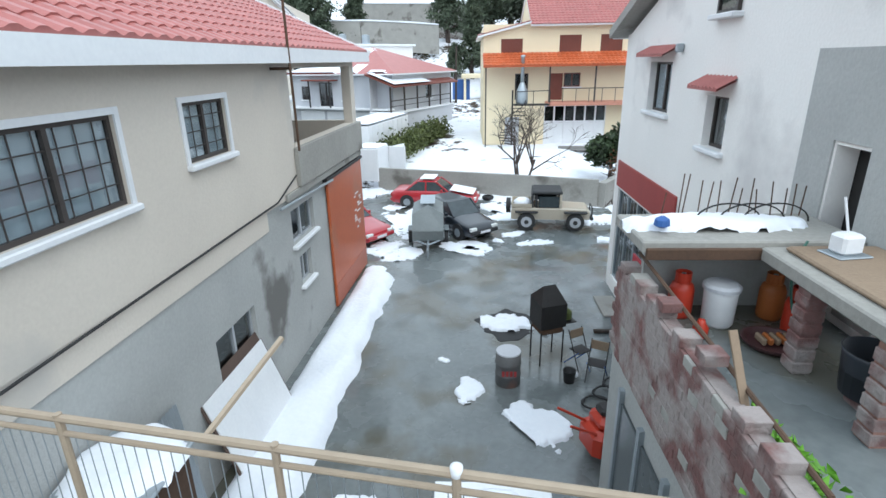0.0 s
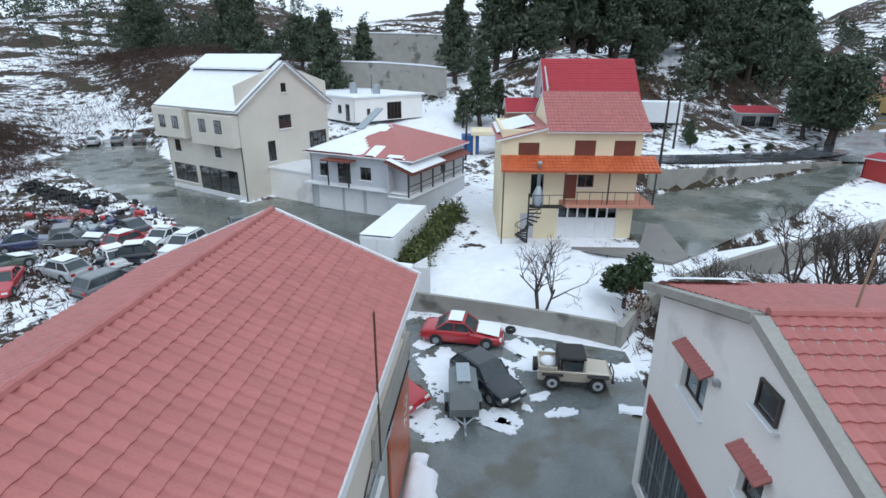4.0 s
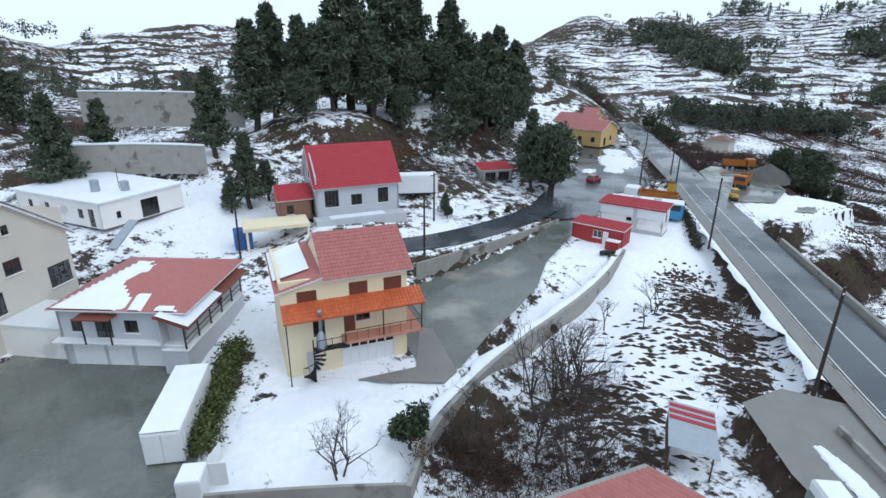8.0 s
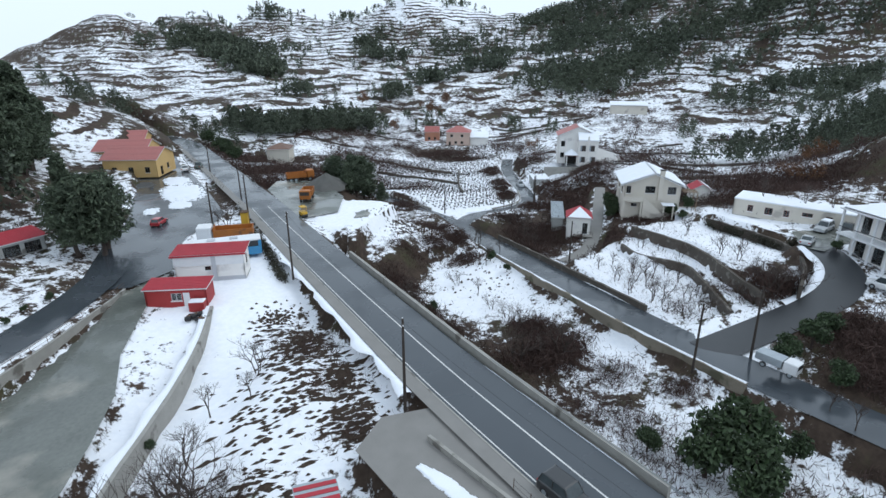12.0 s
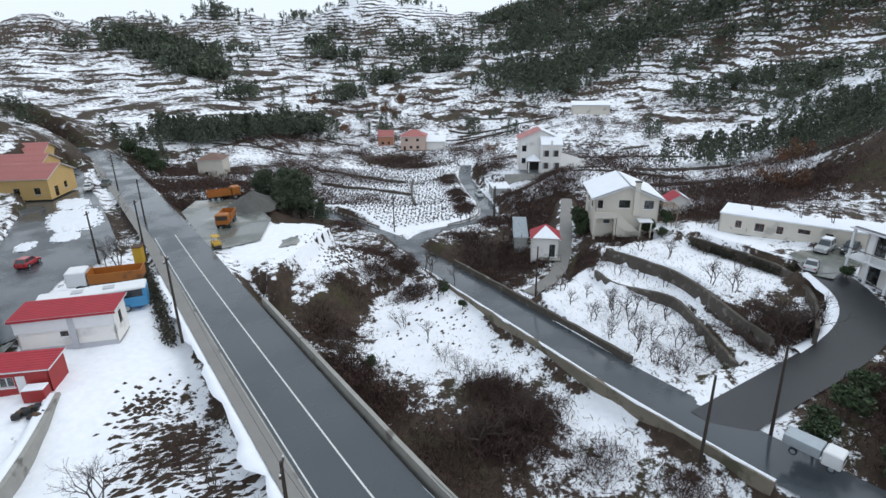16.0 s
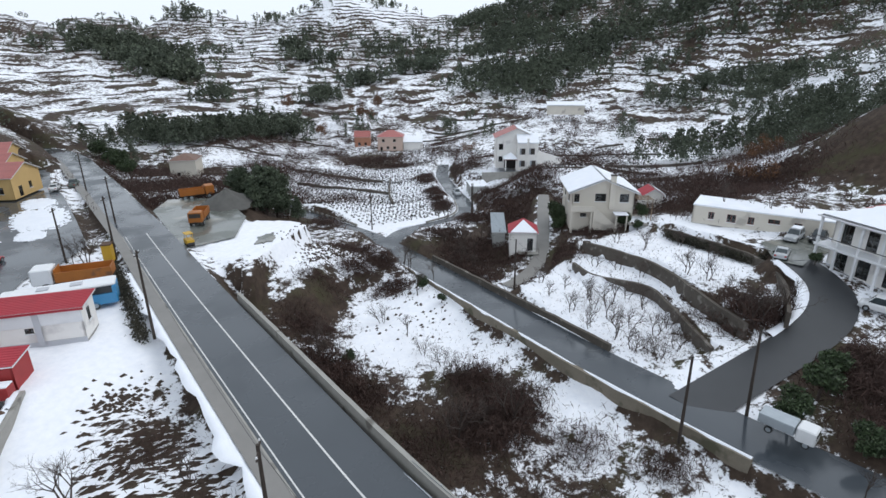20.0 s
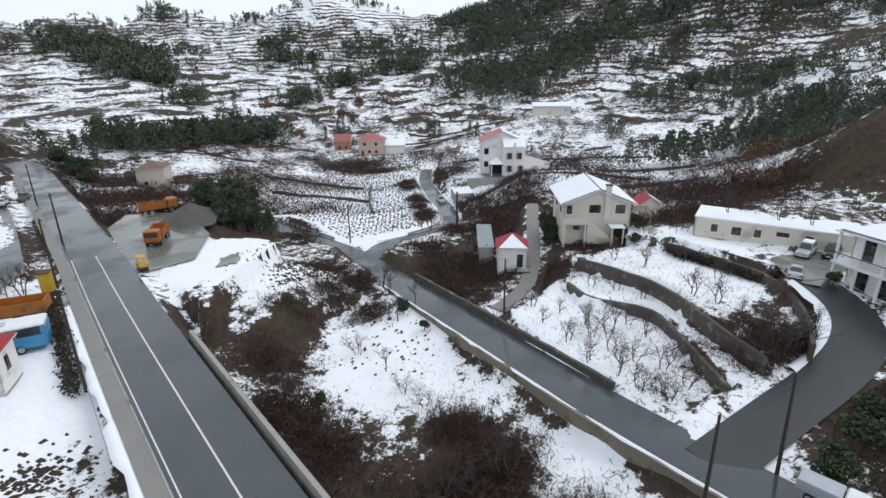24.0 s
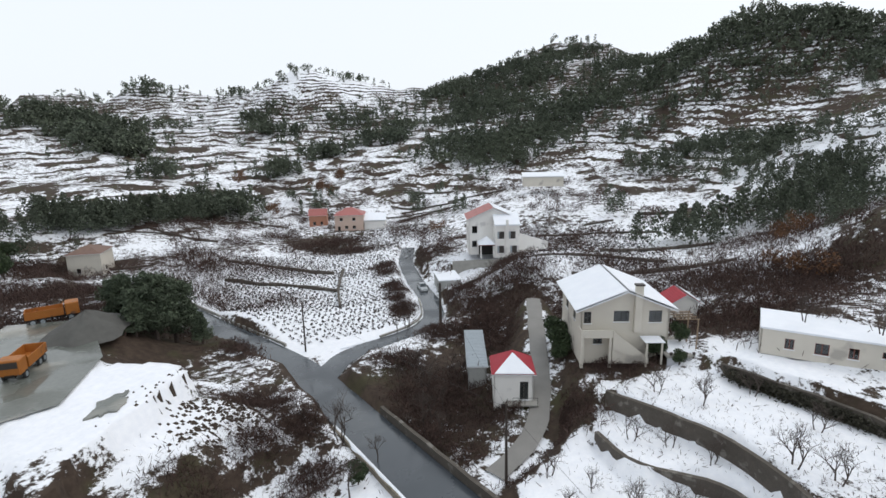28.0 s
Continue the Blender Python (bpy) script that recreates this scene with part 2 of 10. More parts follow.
CURTAIN = material("pale_curtain", (0.82, 0.86, 0.88), (0.66, 0.70, 0.73), 0.9, 2.5, 9, 0.2)
SHUTTER = material("brown_shutter", (0.20, 0.055, 0.035), (0.15, 0.042, 0.028), 0.6, 2, 20, 0.1)
ORANGEDOOR = material("orange_painted_steel", (0.46, 0.11, 0.035), (0.38, 0.085, 0.03), 0.4, 0.8, 7, 0.06, c=(0.36, 0.13, 0.07), spots=0.2)
RUST = material("rusty_iron", (0.11, 0.06, 0.035), (0.06, 0.035, 0.022), 0.8, 3, 20, 0.3)
IRON = material("dark_iron", (0.045, 0.043, 0.043), (0.03, 0.029, 0.029), 0.5, 4, 25, 0.1, metal=0.6)
ZINC = material("galvanised_steel", (0.42, 0.46, 0.49), (0.33, 0.37, 0.40), 0.42, 2, 12, 0.08, metal=0.6)
WOODPOLE = material("dark_timber_pole", (0.055, 0.042, 0.034), (0.035, 0.027, 0.022), 0.9, 2, 25, 0.3)
WOOD = material("weathered_timber", (0.30, 0.22, 0.15), (0.21, 0.15, 0.10), 0.8, 2, 25, 0.25)
BARK = material("bare_bark", (0.085, 0.065, 0.055), (0.05, 0.038, 0.033), 0.95, 3, 25, 0.3)
TWIG = material("bare_twigs", (0.080, 0.046, 0.037), (0.048, 0.030, 0.025), 0.95, 0.5, 6, 0.0, island=0.3)
PINE = material("pine_needles", (0.092, 0.114, 0.068), (0.055, 0.076, 0.050), 0.85, 0.4, 4, 0.0, island=0.4)
FARPINE = material("distant_pine", (0.098, 0.114, 0.076), (0.062, 0.078, 0.056), 0.9, 0.02, 0.3, 0.0, island=0.45)
OLIVE = material("evergreen_leaves", (0.045, 0.068, 0.026), (0.03, 0.05, 0.02), 0.7, 0.8, 6, 0.0, island=0.45)
HEDGE = material("hedge_leaves", (0.10, 0.115, 0.028), (0.055, 0.075, 0.02), 0.7, 0.8, 6, 0.0, island=0.4)
AUTUMN = material("rusty_autumn_leaves", (0.15, 0.07, 0.03), (0.09, 0.045, 0.025), 0.85, 0.3, 5, 0.0, island=0.4)
GLASS = glass("window_glass", (0.86, 0.9, 0.92), 0.9)

# ---------------------------------------------------------------- the lie of the land
# levels: x, y, height of the ground
YARD = [(0, -8, 0), (0, 5, 0), (0, 14, 0), (2, 24, 0), (-6, 27, 0.1), (-12, 24, 0.2), (-3, 29, 0.0), (5, 26, 0), (9, 12, 0.0), (14, 8, 1.2)]
LOTS = [(-20, 40, 0.6), (-10, 40, 0.5), (-15, 48, 0.6), (-30, 58, 0.65), (-45, 72, 0.7), (-56, 88, 1.3), (-62, 72, 0.9), (-20, 31, 0.5), (-30, 42, 0.5), (-45, 52, 0.7), (-34, 22, 0.4), (-60, 45, 1.5)]
TERRACE = [(-1, 45, 0.9), (0.5, 62, 1.3), (-1, 76, 2.2), (3, 35, 0.95), (8, 46, 1.0), (14, 40, 1.0), (20, 52, 1.1), (34, 56, 1.1), (48, 70, 1.7), (62, 84, 2.1), (42, 58, 1.1), (66, 66, 2.1), (52, 62, 1.6)]
UPPER = [(22, 66, 3.4), (38, 76, 3.3), (12, 72, 4.2), (12, 86, 5.6), (-8, 88, 6.0), (-22, 80, 5.6), (-18, 86, 6.0), (-28, 92, 7.0), (-6, 104, 11), (-30, 104, 10), (30, 92, 6.5), (55, 100, 4.0), (75, 112, 3.0), (20, 118, 15), (50, 130, 14), (95, 135, 3.2), (110, 170, 4.0)]
GULLY = [(11, 22, -1.6), (17, 29, -1.8), (26, 38, -1.6), (35, 46, -1.0), (42, 50, -0.4), (32, 32, -0.2), (40, 36, 0.7), (22, 20, 0.2)]
BELOW = [(50, 4, -4.0), (60, 14, -5.0), (66, 26, -5.8), (76, 34, -6.8), (84, 42, -7.2), (80, 28, -6.6), (70, 17, -5.6), (54, -10, -3.6), (46, -26, -2.5), (93, 45, -7.4)]
ACROSS = [(92, 61, 1.7), (86, 62, 1.8), (97, 62, 1.7), (84, 51.5, -1.4), (92, 53.6, -1.6), (99.5, 54.6, -1.6), (96, 48.6, -4.0), (106, 58, -3.4), (105, 54, -4.6), (96, 72, 1.9), (106, 84, 1.4), (120, 100, 0.4), (138, 128, -2.5), (112, 66, -4.5), (160, 138, -7.0), (150, 122, -6.5), (128, 80, -6.0)]
VALLEY = [(128, 58, -7.3), (145, 52, -7.6), (160, 66, -8.2), (150, 90, -8.0), (185, 80, -8.8), (215, 92, -9.4), (260, 110, -10.2), (195, 34, -2.5), (182, 44, -3.6), (176, 47, -7.2), (230, 60, -7), (170, 20, 0.5), (250, 30, 2), (240, 104, -10.6), (140, 34, -5.5), (124, 34, -5.5)]
SLOPE = [(84, 8, -2.2), (92, 12, -2.2), (98, 6, -1.0), (104, 9, -0.8), (110, 3, 1.2), (104, -2, 1.2), (96, -4, 0.2), (116, -4, 3.4), (110, -14, 3.4), (103, -19, 3.6), (96, -24, 2.4), (92, -14, 1.2), (84, -16, 0.6), (112, 22, -3.4), (124, 12, 0.6), (108, 28, -5.4), (112, 10, 0.0), (74, -18, 0.0), (66, -22, 0.2), (120, -20, 7.0), (100, -38, 8.0), (80, -40, 5.0), (100, 24, -4.6), (104, 33, -5.4)]
ROUND = [(0, -60, 0), (-80, -20, 2), (60, -80, 4), (-90, 80, 8), (-60, 130, 14), (150, -60, 22), (300, 0, 2), (330, 130, -6), (250, 220, 2), (140, 230, 6)]
# hills: x, y, height, spread, stretch along heading
HILLS = [(690, 370, 67.8, 180), (760, 20, 101.5, 180), (520, -130, 10.7, 130), (980, 760, 41.9, 260), (560, 640, 22.3, 200), (330, 420, 24.4, 120), (564, 491, 29.5, 48), (695, 780, 62.5, 90), (592, 319, 28.7, 45), (637, 274, 14.1, 45),
         (664, 111, 2.0, 45), (692, 20, 16, 50), (471, -83, 27.0, 50), (461, -119, 25.9, 55), (451, -172, 11.7, 70), (367, -232, 60, 110), (40, 185, 22.8, 40), (95, 205, 20.4, 55), (-136, 303, 23.2, 50), (-165, 254, 21.8, 80),
         (-260, 60, 36, 110), (-9, 422, 40.6, 100), (-250, 640, 13.8, 180), (-200, -300, 60, 180), (200, -420, 80, 180), (240, -110, 16, 60), (420, 120, 10, 90), (560, -20, 33.7, 110), (374, 520, 39.1, 70)]

MAINROAD = [(2, -54, 2.6), (18, -25, 2.4), (34.9, 4.0, 2.2), (45.7, 21.5, 2.2), (57.2, 38.4, 2.2), (66.6, 52.2, 2.2), (76.4, 66.4, 2.2), (86.8, 81.2, 2.2), (97.0, 96.8, 2.2), (110, 116.5, 2.2), (122.5, 136, 2.25), (132, 150.5, 2.3), (140, 164, 2.35), (145.5, 178, 2.4), (147, 196, 2.5), (142, 222, 2.8)]
LOWROAD = [(50, -30, -0.4), (58, -16, -0.8), (64.2, -7.4, -1.5), (69.4, -0.6, -2.0), (76.4, 8.0, -2.7), (82, 13.8, -3.3), (88, 20.2, -3.9), (97, 30.2, -4.7), (105.6, 39.6, -5.5), (113, 47.6, -6.2), (119.6, 55, -6.8), (125.2, 64.5, -7.2), (135.6, 84.5, -7.6), (146, 104, -7.8)]
LANEROAD = [(116.5, 50.2, -6.5), (127.5, 51.2, -7.1), (134, 46.2, -7.3), (140.5, 42.2, -7.4), (148, 41.2, -7.5), (159.5, 45.8, -7.7), (173, 53.4, -8.0), (192, 62.4, -8.2), (212, 68, -8.4)]
SIDEROAD = [(68.6, -1.8, -1.95), (71.4, -4.2, -1.75), (75.8, -8.4, -0.9), (80.4, -13.2, 0.2), (85.2, -17.8, 1.3), (90.6, -20.4, 2.4), (95.6, -20.0, 3.2), (99.2, -17.6, 3.7)]
HUTLANE = [(97.5, 21.5, -4.4), (103.6, 17.6, -3.8), (112.5, 18.0, -2.4), (119, 18.7, -1.5), (126.5, 19.8, -0.5), (139, 21.4, 0.6)]
DRIVE = [(12.5, 46, 1.0), (24, 49.5, 1.05), (36, 60, 1.4), (45, 66.5, 1.85), (51, 71, 2.2), (58, 79, 2.25)]


def smooth01(t):
    t = np.clip(t, 0, 1)
    return t * t * (3 - 2 * t)


def along(line, x, y):
    """Distance from the points to the line, and the line's height there."""
    best, height = np.full(x.shape, 1e9), np.zeros(x.shape)
    for (ax, ay, az), (bx, by, bz) in zip(line, line[1:]):
        dx, dy = bx - ax, by - ay
        u = np.clip(((x - ax) * dx + (y - ay) * dy) / (dx * dx + dy * dy), 0, 1)
        d = np.hypot(x - ax - u * dx, y - ay - u * dy)
        near = d < best
        best, height = np.where(near, d, best), np.where(near, az + u * (bz - az), height)
    return best, height


def wave(x, y, s, seed):
    """Cheap smooth noise, about -1 to 1."""
    a = np.sin(x / s * 1.7 + seed) * np.cos(y / s * 1.3 - seed * 2)
    b = np.sin((x * 0.8 + y * 0.6) / s * 2.9 + seed * 3) * np.cos((y * 0.8 - x * 0.6) / s * 3.3 + seed)
    return 0.6 * a + 0.4 * b


PADS = np.array(YARD + LOTS + TERRACE + UPPER + GULLY + BELOW + ACROSS + VALLEY + SLOPE + ROUND, float)


def inside(poly, x, y):
    res = np.zeros(x.shape, bool)
    for (ax, ay), (bx, by) in zip(poly, poly[1:] + poly[:1]):
        cut = ((ay > y) != (by > y)) & (x < (bx - ax) * (y - ay) / (by - ay + 1e-12) + ax)
        res ^= cut
    return res


YARDPOLY = [(-16, -14), (6, -14), (6, 10), (5.2, 17), (7.4, 18.5), (7.3, 26.6), (-4.6, 30.2), (-9, 31), (-15, 29), (-15, 20)]
LOTPOLY = [(-9, 31), (-5.5, 33.5), (-5.0, 45), (-5, 51), (-13, 52.3), (-21, 56.5), (-23.3, 53), (-35, 62), (-49, 84), (-58, 96), (-66, 96), (-62, 74), (-42, 58), (-31, 50), (-23, 42), (-18, 36), (-17, 30.4), (-14, 29)]
DRIVEPOLY = [(12.4, 38.5), (15.6, 38.6), (20.8, 43.2), (25.3, 46.4), (30.9, 50.9), (36.0, 57.0), (45, 64.2), (53.0, 69.4), (47, 70.4), (43.2, 68.2), (32.2, 62.6), (25.7, 60.0), (18.4, 57.3), (12.4, 52)]
APRON = [(29.6, 18.5), (33, 25), (37.5, 25.2), (41.0, 21.2), (31, 4), (24, -6), (20, -2), (27, 10)]
JUNCTION = [(44.5, 73.0), (47, 69.9), (53.6, 69.7), (59, 75.6), (66, 80.6), (72, 81.8), (79, 85), (89.4, 100), (101.4, 118), (114.6, 139), (125, 153), (117, 160), (105, 146), (96, 132), (88, 122.5), (75, 107), (66, 97), (56, 88.5), (47, 79.4)]
PARKPOLY = [(98.0, -14.8), (106.5, -14.8), (111, -22), (106, -25), (101.4, -20.0), (97.2, -17.8)]
STOREPOLY = [(83, 70), (90, 66), (101, 72), (112, 86), (107, 96), (99, 92)]
FIELD_A = [(93.6, 19.2), (88.6, 14.2), (80.2, 6.2), (75.4, 0.2), (79.4, -5.2), (85.0, -3.2), (97.4, 0.6), (95.8, 8.8), (101.8, 11.6), (99.0, 16.4)]
FIELD_B = [(101.8, 11.6), (95.8, 8.8), (97.4, 0.6), (85.0, -3.2), (79.8, -5.2), (81.4, -10.6), (82.4, -8.9), (90.6, -4.6), (100.2, -0.7), (107.0, 10.6)]
FIELD_C = [(107.0, 10.6), (100.2, -0.7), (90.6, -4.6), (82.4, -8.9), (83.6, -13.2), (93.6, -15.6), (103.4, -14.6), (113.6, -2.2), (113.2, 6)]
FIELD_D = [(113.6, -2.2), (103.4, -14.6), (106.4, -14.7), (110.6, -21), (113.6, -14), (115.6, -6)]
HEAPTOP = [(75.2, 51.9), (78.6, 53.4), (82.4, 55.9), (90.1, 57.4), (101.2, 58.5), (102, 63.6), (100.5, 69.4), (93, 70.2), (86.6, 69.0), (80.5, 60.5)]
VINE = [(128.6, 60.4), (139.4, 81.4), (144.5, 90), (162, 99), (187, 112), (196, 92.7), (199, 72.5), (188, 65.5), (169.5, 57.6), (157.2, 50.8), (146.2, 45.2), (140.0, 45.8), (132, 56.4)]
FLATS = [(FIELD_A, -2.2), (FIELD_B, -0.8), (FIELD_C, 1.2), (FIELD_D, 3.45), (HEAPTOP, 1.7)]
SHEETS = [(YARDPOLY, 0.0, None), (LOTPOLY, 0.62, None), (DRIVEPOLY, None, DRIVE), (APRON, 2.05, None), (PARKPOLY, 3.7, None), (STOREPOLY, 1.95, None), (JUNCTION, 2.26, None)]
UPLINE = [(14, 64.4, 3.6), (21, 63.2, 3.6), (29, 65.8, 3.3), (38, 70.0, 2.85), (46, 75.0, 2.4), (52, 80, 2.2)]
ROADS = [(UPLINE, 2.4), (MAINROAD, 3.4), (LOWROAD, 3.1), (LANEROAD, 2.3), (SIDEROAD, 2.7), (HUTLANE, 1.5)]
BANKS = {id(LOWROAD): 0.5}


def land(x, y):
    """The height of the ground."""
    x, y = np.atleast_1d(np.asarray(x, float)), np.atleast_1d(np.asarray(y, float))
    num, den = np.zeros(x.shape), np.zeros(x.shape)
    for px, py, pz in PADS:
        w = 1 / ((x - px) ** 2 + (y - py) ** 2 + 6.0) ** 1.8
        num, den = num + w * pz, den + w
    z = num / den
    far = smooth01((np.hypot(x - 60, y - 40) - 90) / 150)
    z = z + far * 2.2 * wave(x, y, 26, 1.0) + 0.18 * wave(x, y, 2.6, 2.0) + 0.1 * wave(x, y, 1.1, 4.0)
    spine = along([(-30, 45, 0), (60, 40, 0), (130, 45, 0), (230, 70, 0)], x, y)[0]
    rise = smooth01((spine - 58) / 120)
    for hx, hy, hz, s in HILLS:
        r = np.hypot(x - hx, y - hy) / s
        z = z + rise * hz * np.exp(-(r**2) * 0.75) * (1 + 0.12 * wave(x, y, s * 0.35, hx) + 0.05 * wave(x, y, s * 0.12, hx))
    for poly, level in FLATS:
        z = np.where(inside(poly, x, y), level + 0.12 * wave(x, y, 2.6, 2.0) + 0.08 * wave(x, y, 1.1, 4.0), z)
    for line, half in ROADS:
        d, h = along(line, x, y)
        bank = BANKS.get(id(line), 2.6)
        t = smooth01((d - half) / bank)
        z = np.where(d < half + bank, (h - 0.16) * (1 - t) + z * t, z)
    for poly, level, line in SHEETS:
        hit = inside(poly, x, y)
        h = along(line, x, y)[1] if line else level
        z = np.where(hit, h - 0.12, z)
    return z


def axis(lo, hi, fine, reach, growth):
    """Grid lines: even between lo and hi, ever wider beyond them."""
    mid = list(np.arange(lo, hi + 1e-6, fine))
    left, right, s = [], [], fine
    while (left[-1] if left else lo) > lo - reach:
        s *= growth
        left.append((left[-1] if left else lo) - s)
        right.append((right[-1] if right else hi) + s)
    return np.array(left[::-1] + mid + right)


GX, GY = axis(-62, 150, 0.95, 3200, 1.035), axis(-40, 112, 0.95, 3200, 1.035)
XX, YY = np.meshgrid(GX, GY)
ZZ = land(XX.ravel(), YY.ravel())
nx, ny = len(GX), len(GY)
GXL, GYL, ZROWS = GX.tolist(), GY.tolist(), ZZ.reshape(ny, nx).tolist()


def cell(edges, lo, fine, v):
    """The grid line below v."""
    i0, n = cell_start[lo], len(edges)
    if edges[i0] <= v < edges[i0] + 148:
        return min(n - 2, i0 + int((v - edges[i0]) / fine))
    return int(min(n - 2, max(0, np.searchsorted(edges, v) - 1)))


cell_start = {-62: int(np.searchsorted(GX, -62.0)), -40: int(np.searchsorted(GY, -40.0))}


def ground(x, y):
    """The height of the ground's mesh."""
    i, j = cell(GXL, -62, 0.95, x), cell(GYL, -40, 0.95, y)
    u, v = (x - GXL[i]) / (GXL[i + 1] - GXL[i]), (y - GYL[j]) / (GYL[j + 1] - GYL[j])
    low, high = ZROWS[j], ZROWS[j + 1]
    return (low[i] * (1 - u) + low[i + 1] * u) * (1 - v) + (high[i] * (1 - u) + high[i + 1] * u) * v

quads = [(j * nx + i, j * nx + i + 1, (j + 1) * nx + i + 1, (j + 1) * nx + i) for j in range(ny - 1) for i in range(nx - 1)]
gm = bpy.data.meshes.new("ground")
gm.from_pydata(np.stack([XX.ravel(), YY.ravel(), ZZ], 1).tolist(), [], quads)
gm.polygons.foreach_set("use_smooth", [True] * len(gm.polygons))

# how much snow lies: x, y, radius, amount added
COVER = [(34, 96, 12, -0.14), (54, 101, 9, -0.14), (-73, 108, 8, 0.16), (-66, 97, 6, 0.16), (-50, 116, 8, 0.2), (36, 43, 6, 0.3), (31, 38, 5, 0.08), (49, 44, 3, -0.12), (45, 37, 3, -0.12), (41, 31, 3, -0.12), (26, 33, 10, 0.06), (15, 29, 6, 0.02), (34, 42, 6, 0.15), (-3.4, 44, 1.3, -0.5), (-2.2, 47.5, 1.0, -0.4), (1.6, 37.4, 1.2, -0.35), (-1.0, 40.6, 0.9, -0.35), (38, 42, 9, 0.12), (44, 34, 7, 0.25), (14, 26, 8, 0.05), (-30, 36, 13, 0.06), (-46, 46, 14, -0.04), (60, 22, 7, -0.32), (56, 10, 9, -0.08), (66, 34, 6, -0.3), (50, -4, 9, 0.05), (77, 44, 6, -0.15),
         (85, 33, 7, 0.5), (77.5, 22.5, 3.5, 0.3), (72, 21, 4, -0.3), (69, 15.5, 4, -0.3), (70.5, 8.6, 3.4, 0.45), (91, 62.5, 7, 0.7), (98, 64, 5, 0.6), (102, 54, 5, -0.08), (97, 53, 5, 0.12), (90, 53, 4, 0.05), (101, 45, 4, -0.1), (88, 50, 4, -0.12), (112, 32, 9, -0.35), (90, 8, 8, 0.45), (102, 4, 9, 0.4), (100, -8, 6, 0.2), (150, 66, 16, 0.55), (206, 90, 12, -0.25), (222, 108, 12, -0.25), (148, 30, 9, -0.2), (128, 30, 7, -0.25), (140, 56, 10, 0.4), (116, -8, 5, 0.5), (112, 40, 6, -0.2),
         (128, -8, 10, -0.2), (140, 12, 8, -0.25), (106, 14, 4, -0.5), (118, 8, 5, -0.5), (76, -18, 8, -0.25), (60, -22, 9, -0.3), (88, -10, 4, -0.1), (178, 84, 20, 0.6), (160, 86, 14, 0.5), (180, 40, 12, 0.1), (120, 80, 12, -0.4), (100, 100, 10, -0.25), (135, 115, 14, -0.35), (4, 36, 8, 0.3), (0, 52, 4, 0.22), (-4, 84, 8, 0.4), (-42, 84, 8, 0.3), (50, 56, 6, 0.6), (60, 60, 6, 0.4),
         (20, 150, 40, 0.05), (-60, 150, 50, -0.1), (90, 165, 35, 0.05), (150, -40, 22, -0.1), (300, -170, 90, -0.1), (212, -55, 34, 0.32), (250, -80, 40, 0.22), (102, 26, 6, -0.1), (592, 319, 60, 0.28), (637, 274, 50, 0.22), (564, 491, 50, 0.15), (300, -90, 50, 0.15), (430, -85, 70, 0.16), (170, -30, 20, 0.15), (13, 31, 3.5, -0.3), (24, 26, 6, 0.0), (40, 44, 6, 0.2), (172, 20, 22, 0.12), (-15, 90, 9, 0.25), (50, 4, 5, 0.2), (62, 6, 5, 0.05)]
cov = np.zeros(nx * ny)
px, py = XX.ravel(), YY.ravel()
for cx, cy, cr, ca in COVER:
    cov += ca * np.exp(-(((px - cx) ** 2 + (py - cy) ** 2) / cr**2))
attr = gm.attributes.new("cover", "FLOAT", "POINT")
attr.data.foreach_set("value", cov)

spine_d = along([(-30, 45, 0), (60, 40, 0), (130, 45, 0), (230, 70, 0)], px, py)[0]
gm.attributes.new("terraced", "FLOAT", "POINT").data.foreach_set("value", smooth01((spine_d - 62) / 60))

GROUND = bpy.data.materials.new("snowy_ground")
GROUND.use_nodes = True
gn, gl = GROUND.node_tree.nodes, GROUND.node_tree.links
gp = gn["Principled BSDF"]
gpos = gn.new("ShaderNodeTexCoord")
gcov = gn.new("ShaderNodeAttribute")
gcov.attribute_name = "cover"


def gnoise(scale, detail, rough=0.6):
    t = gn.new("ShaderNodeTexNoise")
    t.inputs["Scale"].default_value, t.inputs["Detail"].default_value, t.inputs["Roughness"].default_value = scale, detail, rough
    gl.new(gpos.outputs["Object"], t.inputs["Vector"])
    return t.outputs[0]


def gmath(op, a, b, c=None):
    t = gn.new("ShaderNodeMath")
    t.operation = op
    for k, v in enumerate((a, b, c)):
        if v is None:
            continue
        if isinstance(v, (int, float)):
            t.inputs[k].default_value = v
        else:
            gl.new(v, t.inputs[k])
    return t.outputs[0]


def gmix(f, a, b):
    t = gn.new("ShaderNodeMix")
    t.data_type = "RGBA"
    gl.new(f, t.inputs[0])
    for k, v in ((6, a), (7, b)):
        if isinstance(v, tuple):
            t.inputs[k].default_value = (*v, 1)
        else:
            gl.new(v, t.inputs[k])
    return t.outputs[2]


def gstep(v, lo, hi):
    t = gn.new("ShaderNodeMapRange")
    t.inputs[1].default_value, t.inputs[2].default_value = lo, hi
    gl.new(v, t.inputs[0])
    return t.outputs[0]


